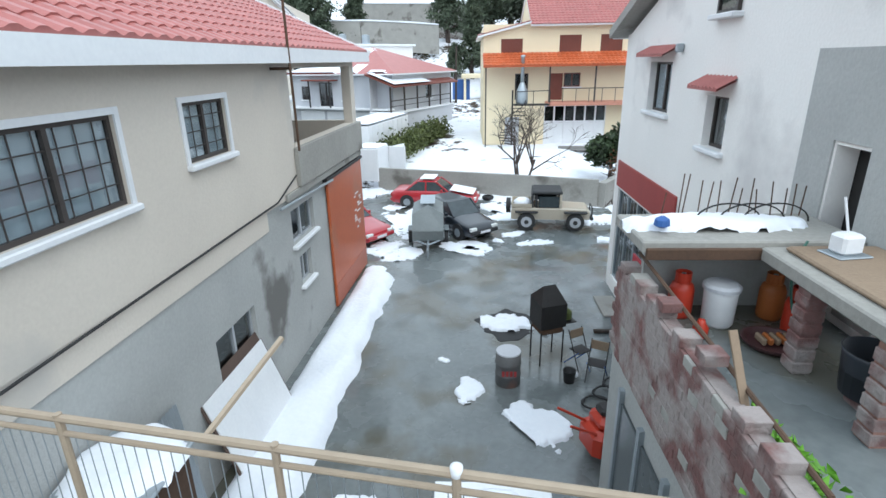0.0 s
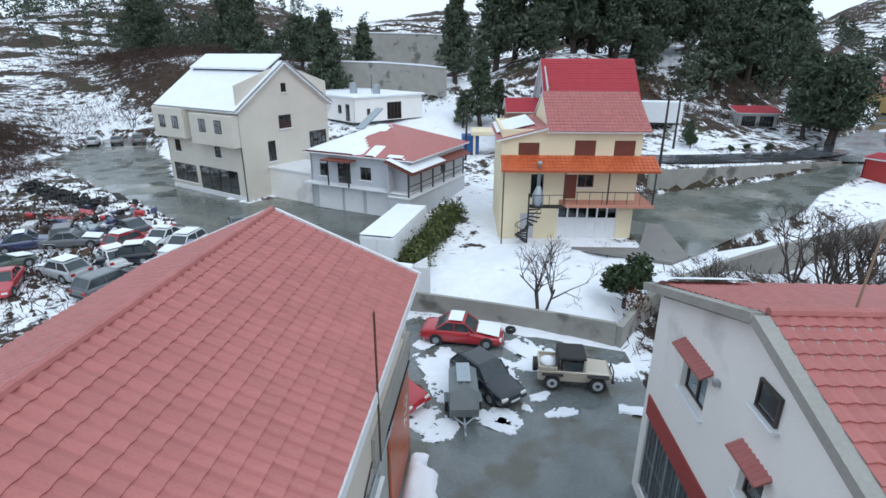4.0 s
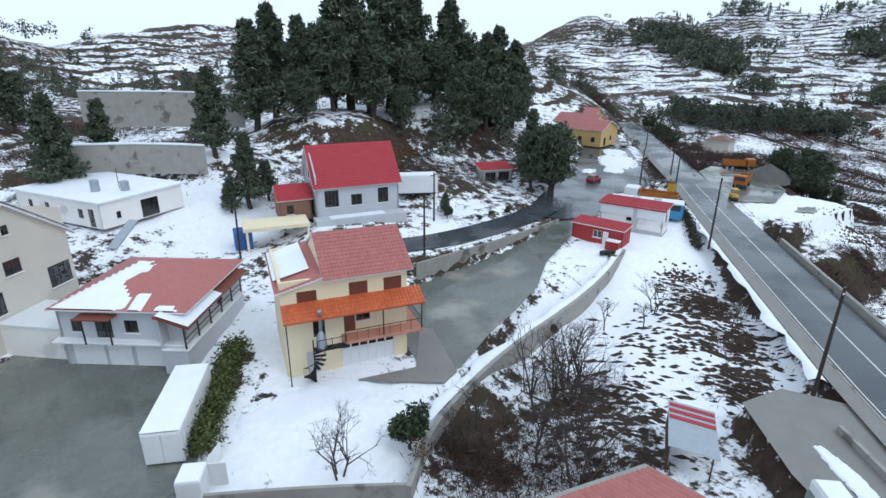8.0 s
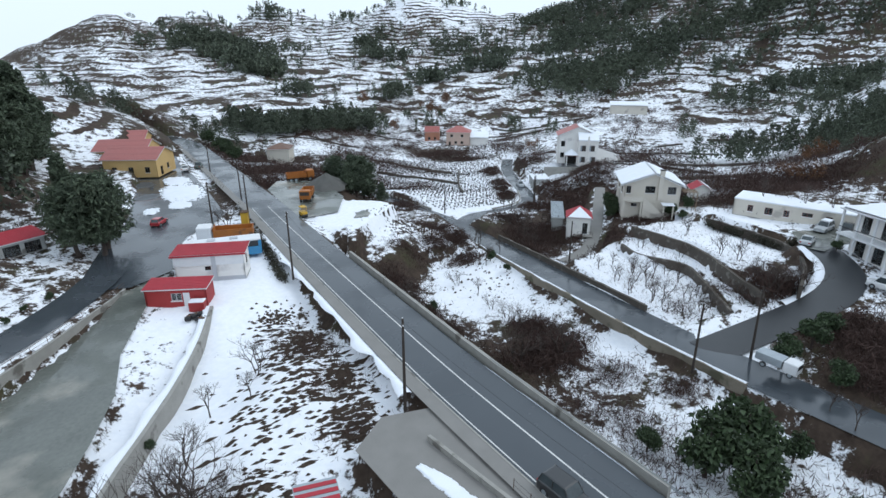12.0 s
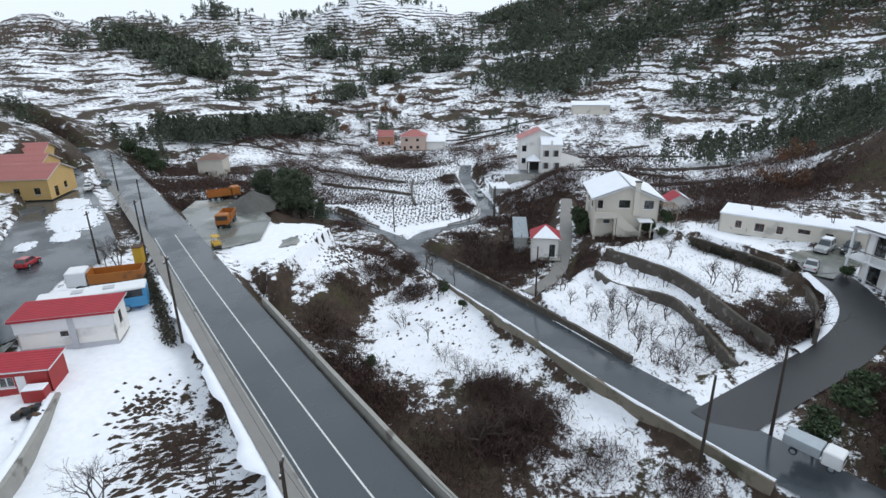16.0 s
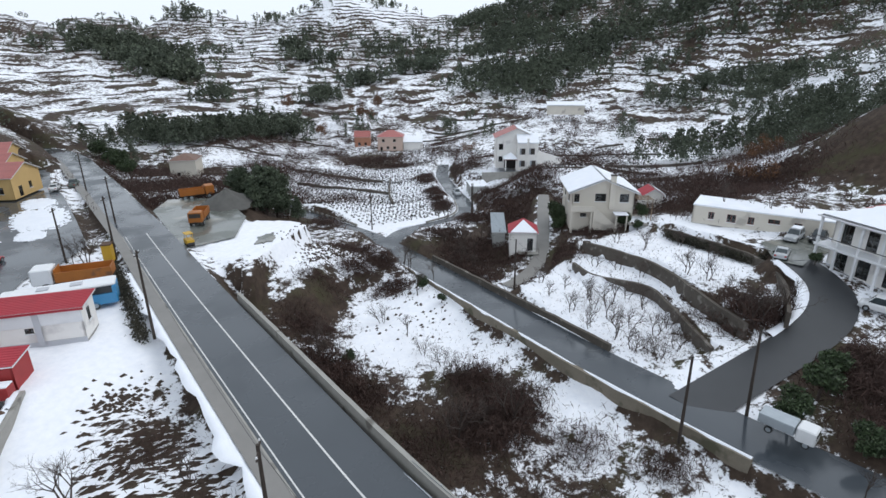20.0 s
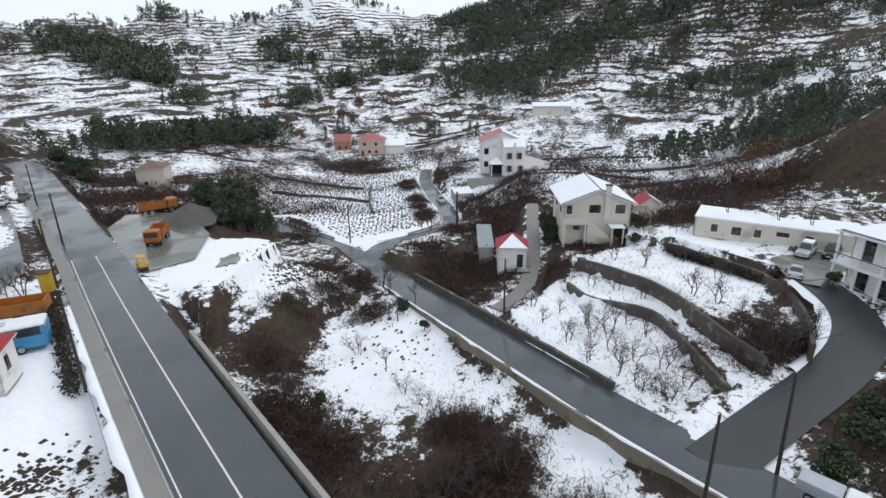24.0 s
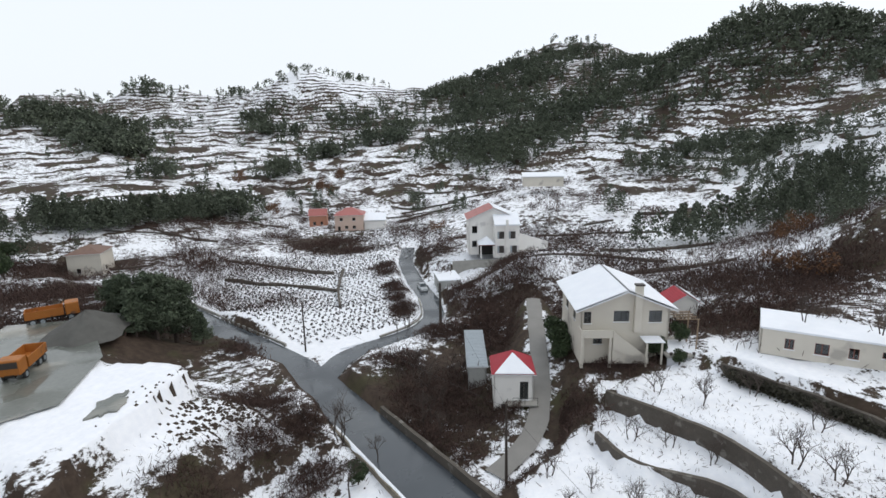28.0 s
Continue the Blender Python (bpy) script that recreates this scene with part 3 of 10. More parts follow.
ngeo = gn.new("ShaderNodeNewGeometry")
nsep = gn.new("ShaderNodeSeparateXYZ")
gl.new(ngeo.outputs["Normal"], nsep.inputs[0])
flat = gstep(nsep.outputs[2], 0.80, 0.99)
broad, mid_, fine_ = gnoise(0.05, 4), gnoise(0.55, 6, 0.65), gnoise(2.6, 5, 0.7)
amount = gmath("ADD", gmath("MULTIPLY", broad, 0.35), gmath("ADD", gmath("MULTIPLY", mid_, 0.55), gmath("MULTIPLY", fine_, 0.28)))
amount = gmath("ADD", amount, gmath("MULTIPLY", gcov.outputs["Fac"], 0.55))
amount = gmath("ADD", amount, gmath("MULTIPLY_ADD", flat, 0.12, -0.075))
gter = gn.new("ShaderNodeAttribute")
gter.attribute_name = "terraced"
gxyz = gn.new("ShaderNodeSeparateXYZ")
gl.new(gpos.outputs["Object"], gxyz.inputs[0])
riser = gmath("FRACT", gmath("ADD", gmath("MULTIPLY", gxyz.outputs[2], 0.26), gmath("MULTIPLY", gnoise(0.018, 5), 5.0)), 0.0)
riser = gstep(gmath("ABSOLUTE", gmath("SUBTRACT", riser, 0.5), 0.0), 0.26, 0.42)
amount = gmath("SUBTRACT", amount, gmath("MULTIPLY", gmath("MULTIPLY", riser, gter.outputs["Fac"]), gmath("MULTIPLY", gstep(gnoise(0.045, 5), 0.40, 0.60), 0.34)))
snowy = gstep(amount, 0.585, 0.63)
earth = gmix(gstep(gnoise(0.9, 6), 0.35, 0.65), (0.036, 0.025, 0.019), (0.070, 0.050, 0.037))
earth = gmix(gstep(gnoise(0.13, 5), 0.52, 0.68), earth, (0.055, 0.052, 0.026))
snowc = gmix(gstep(gnoise(1.4, 5), 0.3, 0.7), (0.80, 0.82, 0.87), (0.89, 0.90, 0.93))
gl.new(gmix(snowy, earth, snowc), gp.inputs["Base Color"])
gp.inputs["Roughness"].default_value = 0.85
gp.inputs["Specular IOR Level"].default_value = 0.2
gb = gn.new("ShaderNodeBump")
gb.inputs["Strength"].default_value, gb.inputs["Distance"].default_value = 0.5, 0.12
gl.new(gmath("ADD", gmath("MULTIPLY", snowy, 0.5), fine_), gb.inputs["Height"])
gl.new(gb.outputs[0], gp.inputs["Normal"])
gm.materials.append(GROUND)
tagged(new("ground", gm), "snow-patched earth, terraces and wooded hills", "ground", "", "structure")


def ribbon(line, half, lift, steps=1.5, shift=0.0, wob=0.0):
    """A strip of road along a line."""
    pts = []
    for (ax, ay, az), (bx, by, bz) in zip(line, line[1:]):
        n = max(1, int(math.hypot(bx - ax, by - ay) / steps))
        pts += [(ax + (bx - ax) * k / n, ay + (by - ay) * k / n, az + (bz - az) * k / n) for k in range(n)]
    pts.append(line[-1])
    arr = np.array(pts, float)
    for _ in range(10):
        arr[1:-1] = (arr[:-2] + 2 * arr[1:-1] + arr[2:]) / 4
    tan = np.gradient(arr[:, :2], axis=0)
    tan /= np.linalg.norm(tan, axis=1)[:, None]
    nor = np.stack([-tan[:, 1], tan[:, 0]], 1)
    return arr, nor


def road(name, line, half, material_, label, lift=0.03, shift=0.0, cols=7, category="road", camber=0.06, wob=0.0):
    arr, nor = ribbon(line, half, lift)
    mb = MB()
    vs, fs = [], []
    for k in range(len(arr)):
        for c in range(cols):
            o = shift + half * (2 * c / (cols - 1) - 1)
            if wob and c in (0, cols - 1):
                o += wob * (1 if c else -1) * float(wave(np.array([arr[k, 0]]), np.array([arr[k, 1]]), 1.7, 5.0 + c)[0])
            vs.append((arr[k, 0] + nor[k, 0] * o, arr[k, 1] + nor[k, 1] * o, arr[k, 2] + lift + camber * (1 - ((o - shift) / half) ** 2)))
    for k in range(len(arr) - 1):
        for c in range(cols - 1):
            i = k * cols + c
            fs.append((i + 1, i, i + cols, i + cols + 1))
    mb.add(vs, [f[::-1] for f in fs])
    return solid(name, mb, material_, label, category, "", "structure", True)


def wall_along(name, line, off, thick, low, high, material_, label, cap=None, top=None, jag=0.0):
    """An upright wall beside a line: low and high are heights against the line."""
    arr, nor = ribbon(line, 1, 0)
    vs, fs = [], []
    for k in range(len(arr)):
        h = high + (jag * float(wave(arr[k, :1], arr[k, 1:2], 2.0, 9.0)[0]) if jag else 0)
        for o, z in ((off, low), (off, h), (off + thick, h), (off + thick, low)):
            vs.append((arr[k, 0] + nor[k, 0] * o, arr[k, 1] + nor[k, 1] * o, arr[k, 2] + z))
    for k in range(len(arr) - 1):
        for c in range(4):
            i, j = k * 4 + c, k * 4 + (c + 1) % 4
            fs.append((i, j, j + 4, i + 4))
    n = len(arr) * 4
    fs += [(3, 2, 1, 0), (n - 4, n - 3, n - 2, n - 1)]
    if thick < 0:
        fs = [f[::-1] for f in fs]
    return solid(name, MB().add(vs, fs), material_, label, "wall", "", "structure")


def sheet(name, poly, level, line, material_, label, category="pavement", cell=1.0):
    """A slab cast over an outline, laid as a fine net so that it follows the slope."""
    xs, ys = [p[0] for p in poly], [p[1] for p in poly]
    bm = bmesh.new()
    rim = []
    for (ax, ay), (bx, by) in zip(poly, poly[1:] + poly[:1]):
        n = max(1, int(math.hypot(bx - ax, by - ay) / cell))
        rim += [(ax + (bx - ax) * k / n, ay + (by - ay) * k / n) for k in range(n)]
    vs = [bm.verts.new((x, y, 0)) for x, y in rim]
    bm.faces.new(vs)
    for q in range(int(min(xs) / 3) - 1, int(max(xs) / 3) + 2):
        bmesh.ops.bisect_plane(bm, geom=bm.verts[:] + bm.edges[:] + bm.faces[:], plane_co=(q * 3 + 0.1, 0, 0), plane_no=(1, 0, 0))
    for q in range(int(min(ys) / 3) - 1, int(max(ys) / 3) + 2):
        bmesh.ops.bisect_plane(bm, geom=bm.verts[:] + bm.edges[:] + bm.faces[:], plane_co=(0, q * 3 + 0.1, 0), plane_no=(0, 1, 0))
    bm.normal_update()
    for f in bm.faces:
        if f.normal.z < 0:
            f.normal_flip()
    xy = np.array([v.co[:2] for v in bm.verts])
    hs = along(line, xy[:, 0], xy[:, 1])[1] if line else np.full(len(xy), float(level))
    for v, h in zip(bm.verts, hs):
        v.co.z = h
    me = bpy.data.meshes.new(name)
    bm.to_mesh(me)
    bm.free()
    me.materials.append(material_)
    return tagged(new(name, me), label, category, "", "structure")


sheet("yard_paving", YARDPOLY, 0.0, None, WETYARD, "wet grey concrete yard with puddles")
sheet("lot_paving", LOTPOLY, 0.62, None, LOT, "wet brownish concrete lot")
sheet("drive_paving", DRIVEPOLY, None, DRIVE, LOT, "wet muddy grey drive")
sheet("apron_paving", APRON, 2.09, None, PAVING, "grey concrete apron beside the road")
sheet("parking_paving", PARKPOLY, 3.75, None, LOT, "muddy parking place above the terraces")
sheet("junction_paving", JUNCTION, 2.31, None, ASPHALT, "broad wet asphalt forecourt where the upper road meets the main road", "road")
sheet("depot_paving", STOREPOLY, 2.0, None, LOT, "wet gravel depot beside the road")
road("road_main", MAINROAD, 3.45, ASPHALT, "wet grey two-lane asphalt road")
road("pavement_main", MAINROAD, 0.75, PAVING, "grey concrete pavement with kerb", 0.13, 4.22, 3, "pavement", 0.0)
road("road_low", LOWROAD, 2.9, ASPHALT, "wet grey asphalt lane in the valley")
road("road_lane", LANEROAD, 2.1, ASPHALT, "narrow wet asphalt lane", wob=0.2)
road("road_side", SIDEROAD, 2.5, DARKASPHALT, "fresh dark asphalt side road")
road("road_hut", HUTLANE, 1.2, PAVING, "narrow concrete lane climbing past the hut", wob=0.15)
road("line_centre", MAINROAD[2:8], 0.075, LINE, "white centre line", 0.104, 0.0, 2, "road marking", 0.0)
road("line_edge", MAINROAD[1:8], 0.06, LINE, "worn pale edge line", 0.062, 3.1, 2, "road marking", 0.0)
wall_along("wall_kerb", MAINROAD[1:8], 3.46, 0.16, -0.3, 0.16, CONCRETE, "pale concrete kerb")
wall_along("wall_barrier", MAINROAD[2:6], -3.95, -0.4, -5.0, 0.62, CONCRETE, "weathered concrete parapet and retaining wall beside the road", jag=0.04)
wall_along("wall_low", LOWROAD[2:9], 3.0, 0.45, -4.6, 0.45, MOSSWALL, "mossy brownish retaining wall below the lane", jag=0.08)
wall_along("wall_low_far", LOWROAD[4:9], -3.0, -0.45, -0.6, 0.95, STONE, "low stained retaining wall beside the lane", jag=0.1)
RETLINE = [(6.9, 27.4, 1.0), (8.4, 31, 1.0), (15.2, 36.4, 1.0), (21.8, 40.6, 1.05), (27.5, 43.4, 1.1), (34.1, 46.8, 1.1), (42, 51.8, 1.2), (48.4, 57.0, 1.4)]
wall_along("wall_drive", RETLINE, 0.0, -0.4, -3.4, 0.12, CONCRETE, "stained concrete retaining wall below the drive", jag=0.05)
wall_along("wall_yard", [(-5.0, 31.0, 0), (0.5, 29.6, 0), (6.9, 27.3, 0)], 0.0, 0.22, -0.2, 1.3, CONCRETE, "grey concrete block wall behind the parked cars")
RAMP = [(18.2, 57.2, 1.1), (26, 60.2, 1.15), (32.5, 62.8, 1.4), (43.5, 68.4, 1.85), (46.6, 70.2, 2.0)]
rampw = MB()
for (ax, ay, az), (bx, by, bz), ha, hb_ in zip(RAMP, RAMP[1:], (2.45, 2.15, 1.7, 0.6), (2.15, 1.7, 0.6, 0.3)):
    nx_, ny_ = -(by - ay), bx - ax
    q = 0.3 / math.hypot(nx_, ny_)
    vs = []
    for (x_, y_, z_, h_) in ((ax, ay, az, ha), (bx, by, bz, hb_)):
        vs += [(x_, y_, z_ - 0.6), (x_ + nx_ * q, y_ + ny_ * q, z_ - 0.6), (x_ + nx_ * q, y_ + ny_ * q, z_ + h_), (x_, y_, z_ + h_)]
    rampw.add(vs, [(0, 1, 2, 3), (7, 6, 5, 4), (0, 4, 5, 1), (3, 2, 6, 7), (0, 3, 7, 4), (1, 5, 6, 2)])
solid("wall_ramp", rampw, CONCRETE, "streaked pale concrete wall carrying the upper road", "wall", "", "structure")
road("road_upper", UPLINE, 2.6, ASPHALT, "wet asphalt road above the ramp wall", 0.06)
for k, (line, z, h) in enumerate(((FIELD_A[4:9], -2.2, 1.5), (FIELD_B[6:10], -0.8, 2.1), (FIELD_C[4:8], 1.2, 1.5))):
    wall_along(f"wall_terrace_{k + 1}", [(x, y, z) for x, y in line], 0.0, 0.45, -0.5, h, STONE, "dry stone terrace wall", jag=0.12)
wall_along("wall_far_bank", [(-26, 95, 11.2), (-14, 95.5, 11.0), (-4.5, 95, 10.2)], 0.0, 0.5, -2.0, 2.6, CONCRETE, "long grey retaining wall on the hillside")
wall_along("wall_far_upper", [(-27, 128, 16.5), (-12, 128, 16.2), (3, 126, 15.6)], 0.0, 0.6, -4.0, 3.0, CONCRETE, "tall grey retaining wall below the terraces")

for cap_line in ([(-26, 95, 13.8), (-14, 95.5, 13.6), (-4.5, 95, 12.8)], [(-27, 128, 19.5), (-12, 128, 19.2), (3, 126, 18.6)]):
    wall_along("wall_snow_cap", cap_line, -0.15, 0.95, 0.004, 0.22, SNOW, "snow lying along the top of the retaining wall", jag=0.06)

# ---------------------------------------------------------------- building parts
def wall(parent, m, length, height, material_, holes=(), thick=0.22, name="wall", label="", gable=None):
    """A wall standing on the local x axis, its outer face at y = 0; holes are (x0, z0, x1, z1). gable: (x of the peak, its height above the wall)."""
    xs = sorted({0.0, length, *[h[0] for h in holes], *[h[2] for h in holes]} | ({gable[0]} if gable else set()))
    zs = sorted({0.0, height, *[h[1] for h in holes], *[h[3] for h in holes]})
    nx_, nz_ = len(xs) - 1, len(zs) - 1
    full = {}
    for i in range(nx_):
        for k in range(nz_):
            cx, cz = (xs[i] + xs[i + 1]) / 2, (zs[k] + zs[k + 1]) / 2
            full[i, k] = not any(h[0] < cx < h[2] and h[1] < cz < h[3] for h in holes)
    vs, at_, fs = [], {}, []

    def corner(i, k, side):
        if (i, k, side) not in at_:
            at_[i, k, side] = len(vs)
            vs.append(m @ Vector((xs[i], thick * side, zs[k] if k <= nz_ else height + gable[1])))
        return at_[i, k, side]

    for (i, k), solid_ in full.items():
        if not solid_:
            continue
        fs.append([corner(a, b, 0) for a, b in ((i, k), (i + 1, k), (i + 1, k + 1), (i, k + 1))])
        fs.append([corner(a, b, 1) for a, b in ((i, k), (i, k + 1), (i + 1, k + 1), (i + 1, k))])
        for di, dk, p, q in ((-1, 0, (i, k), (i, k + 1)), (1, 0, (i + 1, k + 1), (i + 1, k)), (0, -1, (i + 1, k), (i, k)), (0, 1, (i, k + 1), (i + 1, k + 1))):
            if not full.get((i + di, k + dk), False) and not (gable and dk == 1 and k == nz_ - 1):
                fs.append([corner(*p, 0), corner(*q, 0), corner(*q, 1), corner(*p, 1)])
    if gable:
        g = xs.index(gable[0])
        peak = [corner(g, nz_ + 1, 0), corner(g, nz_ + 1, 1)]
        for i in range(nx_):
            fs.append([corner(i, nz_, 0), corner(i + 1, nz_, 0), peak[0]])
            fs.append([corner(i + 1, nz_, 1), corner(i, nz_, 1), peak[1]])
        fs.append([corner(0, nz_, 0), peak[0], peak[1], corner(0, nz_, 1)])
        fs.append([peak[0], corner(nx_, nz_, 0), corner(nx_, nz_, 1), peak[1]])
    mb = MB().add(vs, fs)
    return part(name, mb, material_, parent, label)


def window(parent, m, hole, frame_mat=DARKFRAME, bars=1, rows=0, sill=True, curtain=None, deep=0.1, surround=None, hood=None, glaze=None):
    """A window set into a hole of the wall at m: frame, panes, bars, sill, and a curtain or a near-black panel painted
    as the unlit room.
    """
    x0, z0, x1, z1 = hole
    w = 0.06
    vs = [m @ Vector((x, y, z)) for y in (deep, deep + 0.07) for x, z in ((x0, z0), (x1, z0), (x1, z1), (x0, z1), (x0 + w, z0 + w), (x1 - w, z0 + w), (x1 - w, z1 - w), (x0 + w, z1 - w))]
    fs = []
    for k in range(4):
        n = (k + 1) % 4
        fs += [(k, n, 4 + n, 4 + k), (8 + n, 8 + k, 12 + k, 12 + n), (n, k, 8 + k, 8 + n), (4 + k, 4 + n, 12 + n, 12 + k)]
    win = part("window", MB().add(vs, fs), frame_mat, parent)
    for k in range(1, bars + 1):
        c = x0 + (x1 - x0) * k / (bars + 1)
        part("mullion", MB().box((c - 0.035, deep - 0.01, z0 + w), (c + 0.035, deep + 0.06, z1 - w), m), frame_mat, win)
    for k in range(bars + 1):
        a, b = x0 + (x1 - x0) * k / (bars + 1) + 0.04, x0 + (x1 - x0) * (k + 1) / (bars + 1) - 0.04
        part("pane", MB().box((a, deep + 0.03, z0 + w), (b, deep + 0.036, z1 - w), m), glaze or GLASS, win).visible_shadow = False
    if rows:
        gb_ = MB()
        for k in range(1, rows):
            z = z0 + (z1 - z0) * k / rows
            gb_.box((x0 + w, deep + 0.012, z - 0.008), (x1 - w, deep + 0.024, z + 0.008), m)
        n = max(2, int((x1 - x0) / 0.28))
        for k in range(1, n):
            c = x0 + (x1 - x0) * k / n
            gb_.box((c - 0.008, deep + 0.01, z0 + w), (c + 0.008, deep + 0.022, z1 - w), m)
        part("glazing_grid", gb_, frame_mat, win)
    # without a curtain, a near-black panel paints the room's darkness behind the glass
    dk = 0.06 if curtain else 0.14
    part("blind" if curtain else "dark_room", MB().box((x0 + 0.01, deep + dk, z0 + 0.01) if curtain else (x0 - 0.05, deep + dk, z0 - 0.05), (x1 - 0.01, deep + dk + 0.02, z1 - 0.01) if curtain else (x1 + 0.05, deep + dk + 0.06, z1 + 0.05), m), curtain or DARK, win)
    if sill:
        part("sill", MB().cbox((x0 - 0.1, -0.12, z0 - 0.1), (x1 + 0.1, 0.12, z0 - 0.002), 0.02, m), surround or WHITEPAINT, win)
    if surround:
        sb = MB()
        for a, b in (((x0 - 0.09, -0.03, z0), (x0 - 0.002, 0.05, z1 + 0.09)), ((x1 + 0.002, -0.03, z0), (x1 + 0.09, 0.05, z1 + 0.09)), ((x0 - 0.002, -0.03, z1 + 0.002), (x1 + 0.002, 0.05, z1 + 0.09))):
            sb.box(a, b, m)
        part("surround", sb, surround, win)
    if hood:
        n = max(3, int((x1 - x0 + 0.4) / 0.16))
        for k in range(n):
            a = x0 - 0.2 + (x1 - x0 + 0.4) * k / n
            c = (x1 - x0 + 0.4) / n
            part("hood_tile", MB().add([m @ Vector(p) for p in ((a, 0.0, z1 + 0.34), (a + c * 0.5, 0.0, z1 + 0.39), (a + c, 0.0, z1 + 0.34), (a, -0.34, z1 + 0.16), (a + c * 0.5, -0.36, z1 + 0.21), (a + c, -0.34, z1 + 0.16), (a, -0.34, z1 + 0.12), (a + c, -0.34, z1 + 0.12), (a, 0, z1 + 0.3), (a + c, 0, z1 + 0.3))],
                                            [(0, 3, 4, 1), (1, 4, 5, 2), (3, 6, 7, 5, 4), (6, 8, 9, 7)]), hood, win)
    return win


def slope_tiles(mb, a, b, d, course=0.36, wide=0.0, lift=0.05, skip=None):
    """Courses of tiles on the slope that starts at the eave a-b and climbs by the vector d."""
    a, b, d = Vector(a), Vector(b), Vector(d)
    n = max(1, round(d.length / course))
    up = (b - a).cross(d).normalized()
    if up.z < 0:
        up = -up
    cols = max(1, round((b - a).length / wide)) if wide else 1
    for k in range(n):
        for c in range(cols):
            p, q = a + (b - a) * (c / cols), a + (b - a) * ((c + 1) / cols)
            lo, hi = p + d * (k / n), p + d * ((k + 1.12) / n)
            lo2, hi2 = q + d * (k / n), q + d * ((k + 1.12) / n)
            if wide:
                mid, mid2 = (lo + lo2) / 2 + up * 0.05, (hi + hi2) / 2 + up * 0.045
                mb.add([lo + up * lift, mid + up * lift, lo2 + up * lift, hi + up * 0.012, mid2 + up * 0.012, hi2 + up * 0.012, lo, lo2],
                       [(0, 1, 4, 3), (1, 2, 5, 4), (6, 7, 2, 1, 0)])
            else:
                mb.add([lo + up * lift, lo2 + up * lift, hi2 + up * 0.01, hi + up * 0.01, lo, lo2], [(0, 1, 2, 3), (4, 5, 1, 0)])


def slab_on(mb, a, b, d, t):
    """A flat slab of thickness t on the slope from a-b along d."""
    a, b, d = Vector(a), Vector(b), Vector(d)
    up = (b - a).cross(d).normalized()
    if up.z < 0:
        up = -up
    lo = [a, b, b + d, a + d]
    mb.add([p for p in lo] + [p + up * t for p in lo], [(3, 2, 1, 0), (4, 5, 6, 7), (0, 1, 5, 4), (1, 2, 6, 5), (2, 3, 7, 6), (3, 0, 4, 7)])


def snow_slab(mb, a, b, d, t=0.14, seed=1.0, cut=0.25, nu=26, nv=14, lift=0.06, mask=None):
    """A blanket of snow on a slope, uneven at its edges."""
    a, b, d = Vector(a), Vector(b), Vector(d)
    up = (b - a).cross(d).normalized()
    if up.z < 0:
        up = -up
    idx, vs, fs, lies = {}, [], [], []
    for j in range(nv + 1):
        for i in range(nu + 1):
            u, v = i / nu, j / nv
            p = a + (b - a) * u + d * v
            n = noise.noise(Vector((p.x * 0.6, p.y * 0.6, seed))) + 0.5 * noise.noise(Vector((p.x * 1.9, p.y * 1.9, seed)))
            edge = min(u, 1 - u, v, 1 - v) * 4
            h = (mask(u, v) if mask else 1.0) + n * cut - max(0, 0.35 - edge) * 0.6
            th = t * min(1, max(-0.6, h * 2.2)) + lift
            idx[i, j] = len(vs)
            lies.append(th > 0.0)
            vs.append(p + up * (th if th > 0.0 else -0.1))
    for j in range(nv):
        for i in range(nu):
            f = (idx[i, j], idx[i + 1, j], idx[i + 1, j + 1], idx[i, j + 1])
            if any(lies[q] for q in f):
                fs.append(f)
    mb.add(vs, fs)
    return mb


def snow_patch(x, y, z, rx, ry, seed, height=0.07, rot=0.0, label="thin patch of melting snow on the wet ground", cut=0.55, n=30, name="snow_patch", zfun=None):
    """Melting snow: a low blanket with a ragged outline and holes."""
    vs, fs, idx, on = [], [], {}, []
    co, si = math.cos(rot), math.sin(rot)
    for j in range(n + 1):
        for i in range(n + 1):
            u, v = 2 * i / n - 1, 2 * j / n - 1
            px, py = x + (u * rx) * co - (v * ry) * si, y + (u * rx) * si + (v * ry) * co
            h = 1 - (u * u + v * v) + cut * (noise.noise(Vector((px * 1.1, py * 1.1, seed))) * 1.1 + 0.8 * noise.noise(Vector((px * 3.1, py * 3.1, seed))) + 0.55 * noise.noise(Vector((px * 7.3, py * 7.3, seed))))
            zz = z if zfun is None else zfun(px, py)
            idx[i, j] = len(vs)
            on.append(h > 0)
            vs.append((px, py, zz + (height * min(1, h * 2.0) ** 0.6 if h > 0 else -0.06)))
    for j in range(n):
        for i in range(n):
            f = (idx[i, j], idx[i + 1, j], idx[i + 1, j + 1], idx[i, j + 1])
            if any(on[k] for k in f):
                fs.append(f)
    return solid(name, MB().add(vs, fs), SNOW, label, "snow", "snow patches", "", True)


def gutter(parent, a, b, r=0.06):
    part("gutter", MB().tube(a, b, r, n=8), WHITEPAINT, parent)



# ---------------------------------------------------------------- house beside the yard (tall, red tiles)
lh = thing("workshop_house", "cream plastered two-storey house with red tiled roof", "house")
LX, LY0, LY1, LE = -3.62, -6.0, 18.85, 7.32
LTURN = Matrix.Translation((-3.15, 18.6, 0)) @ pose(0, 0, 0, 0, 0, -3.4) @ Matrix.Translation((3.15, -18.6, 0))
lh.matrix_basis = LTURN
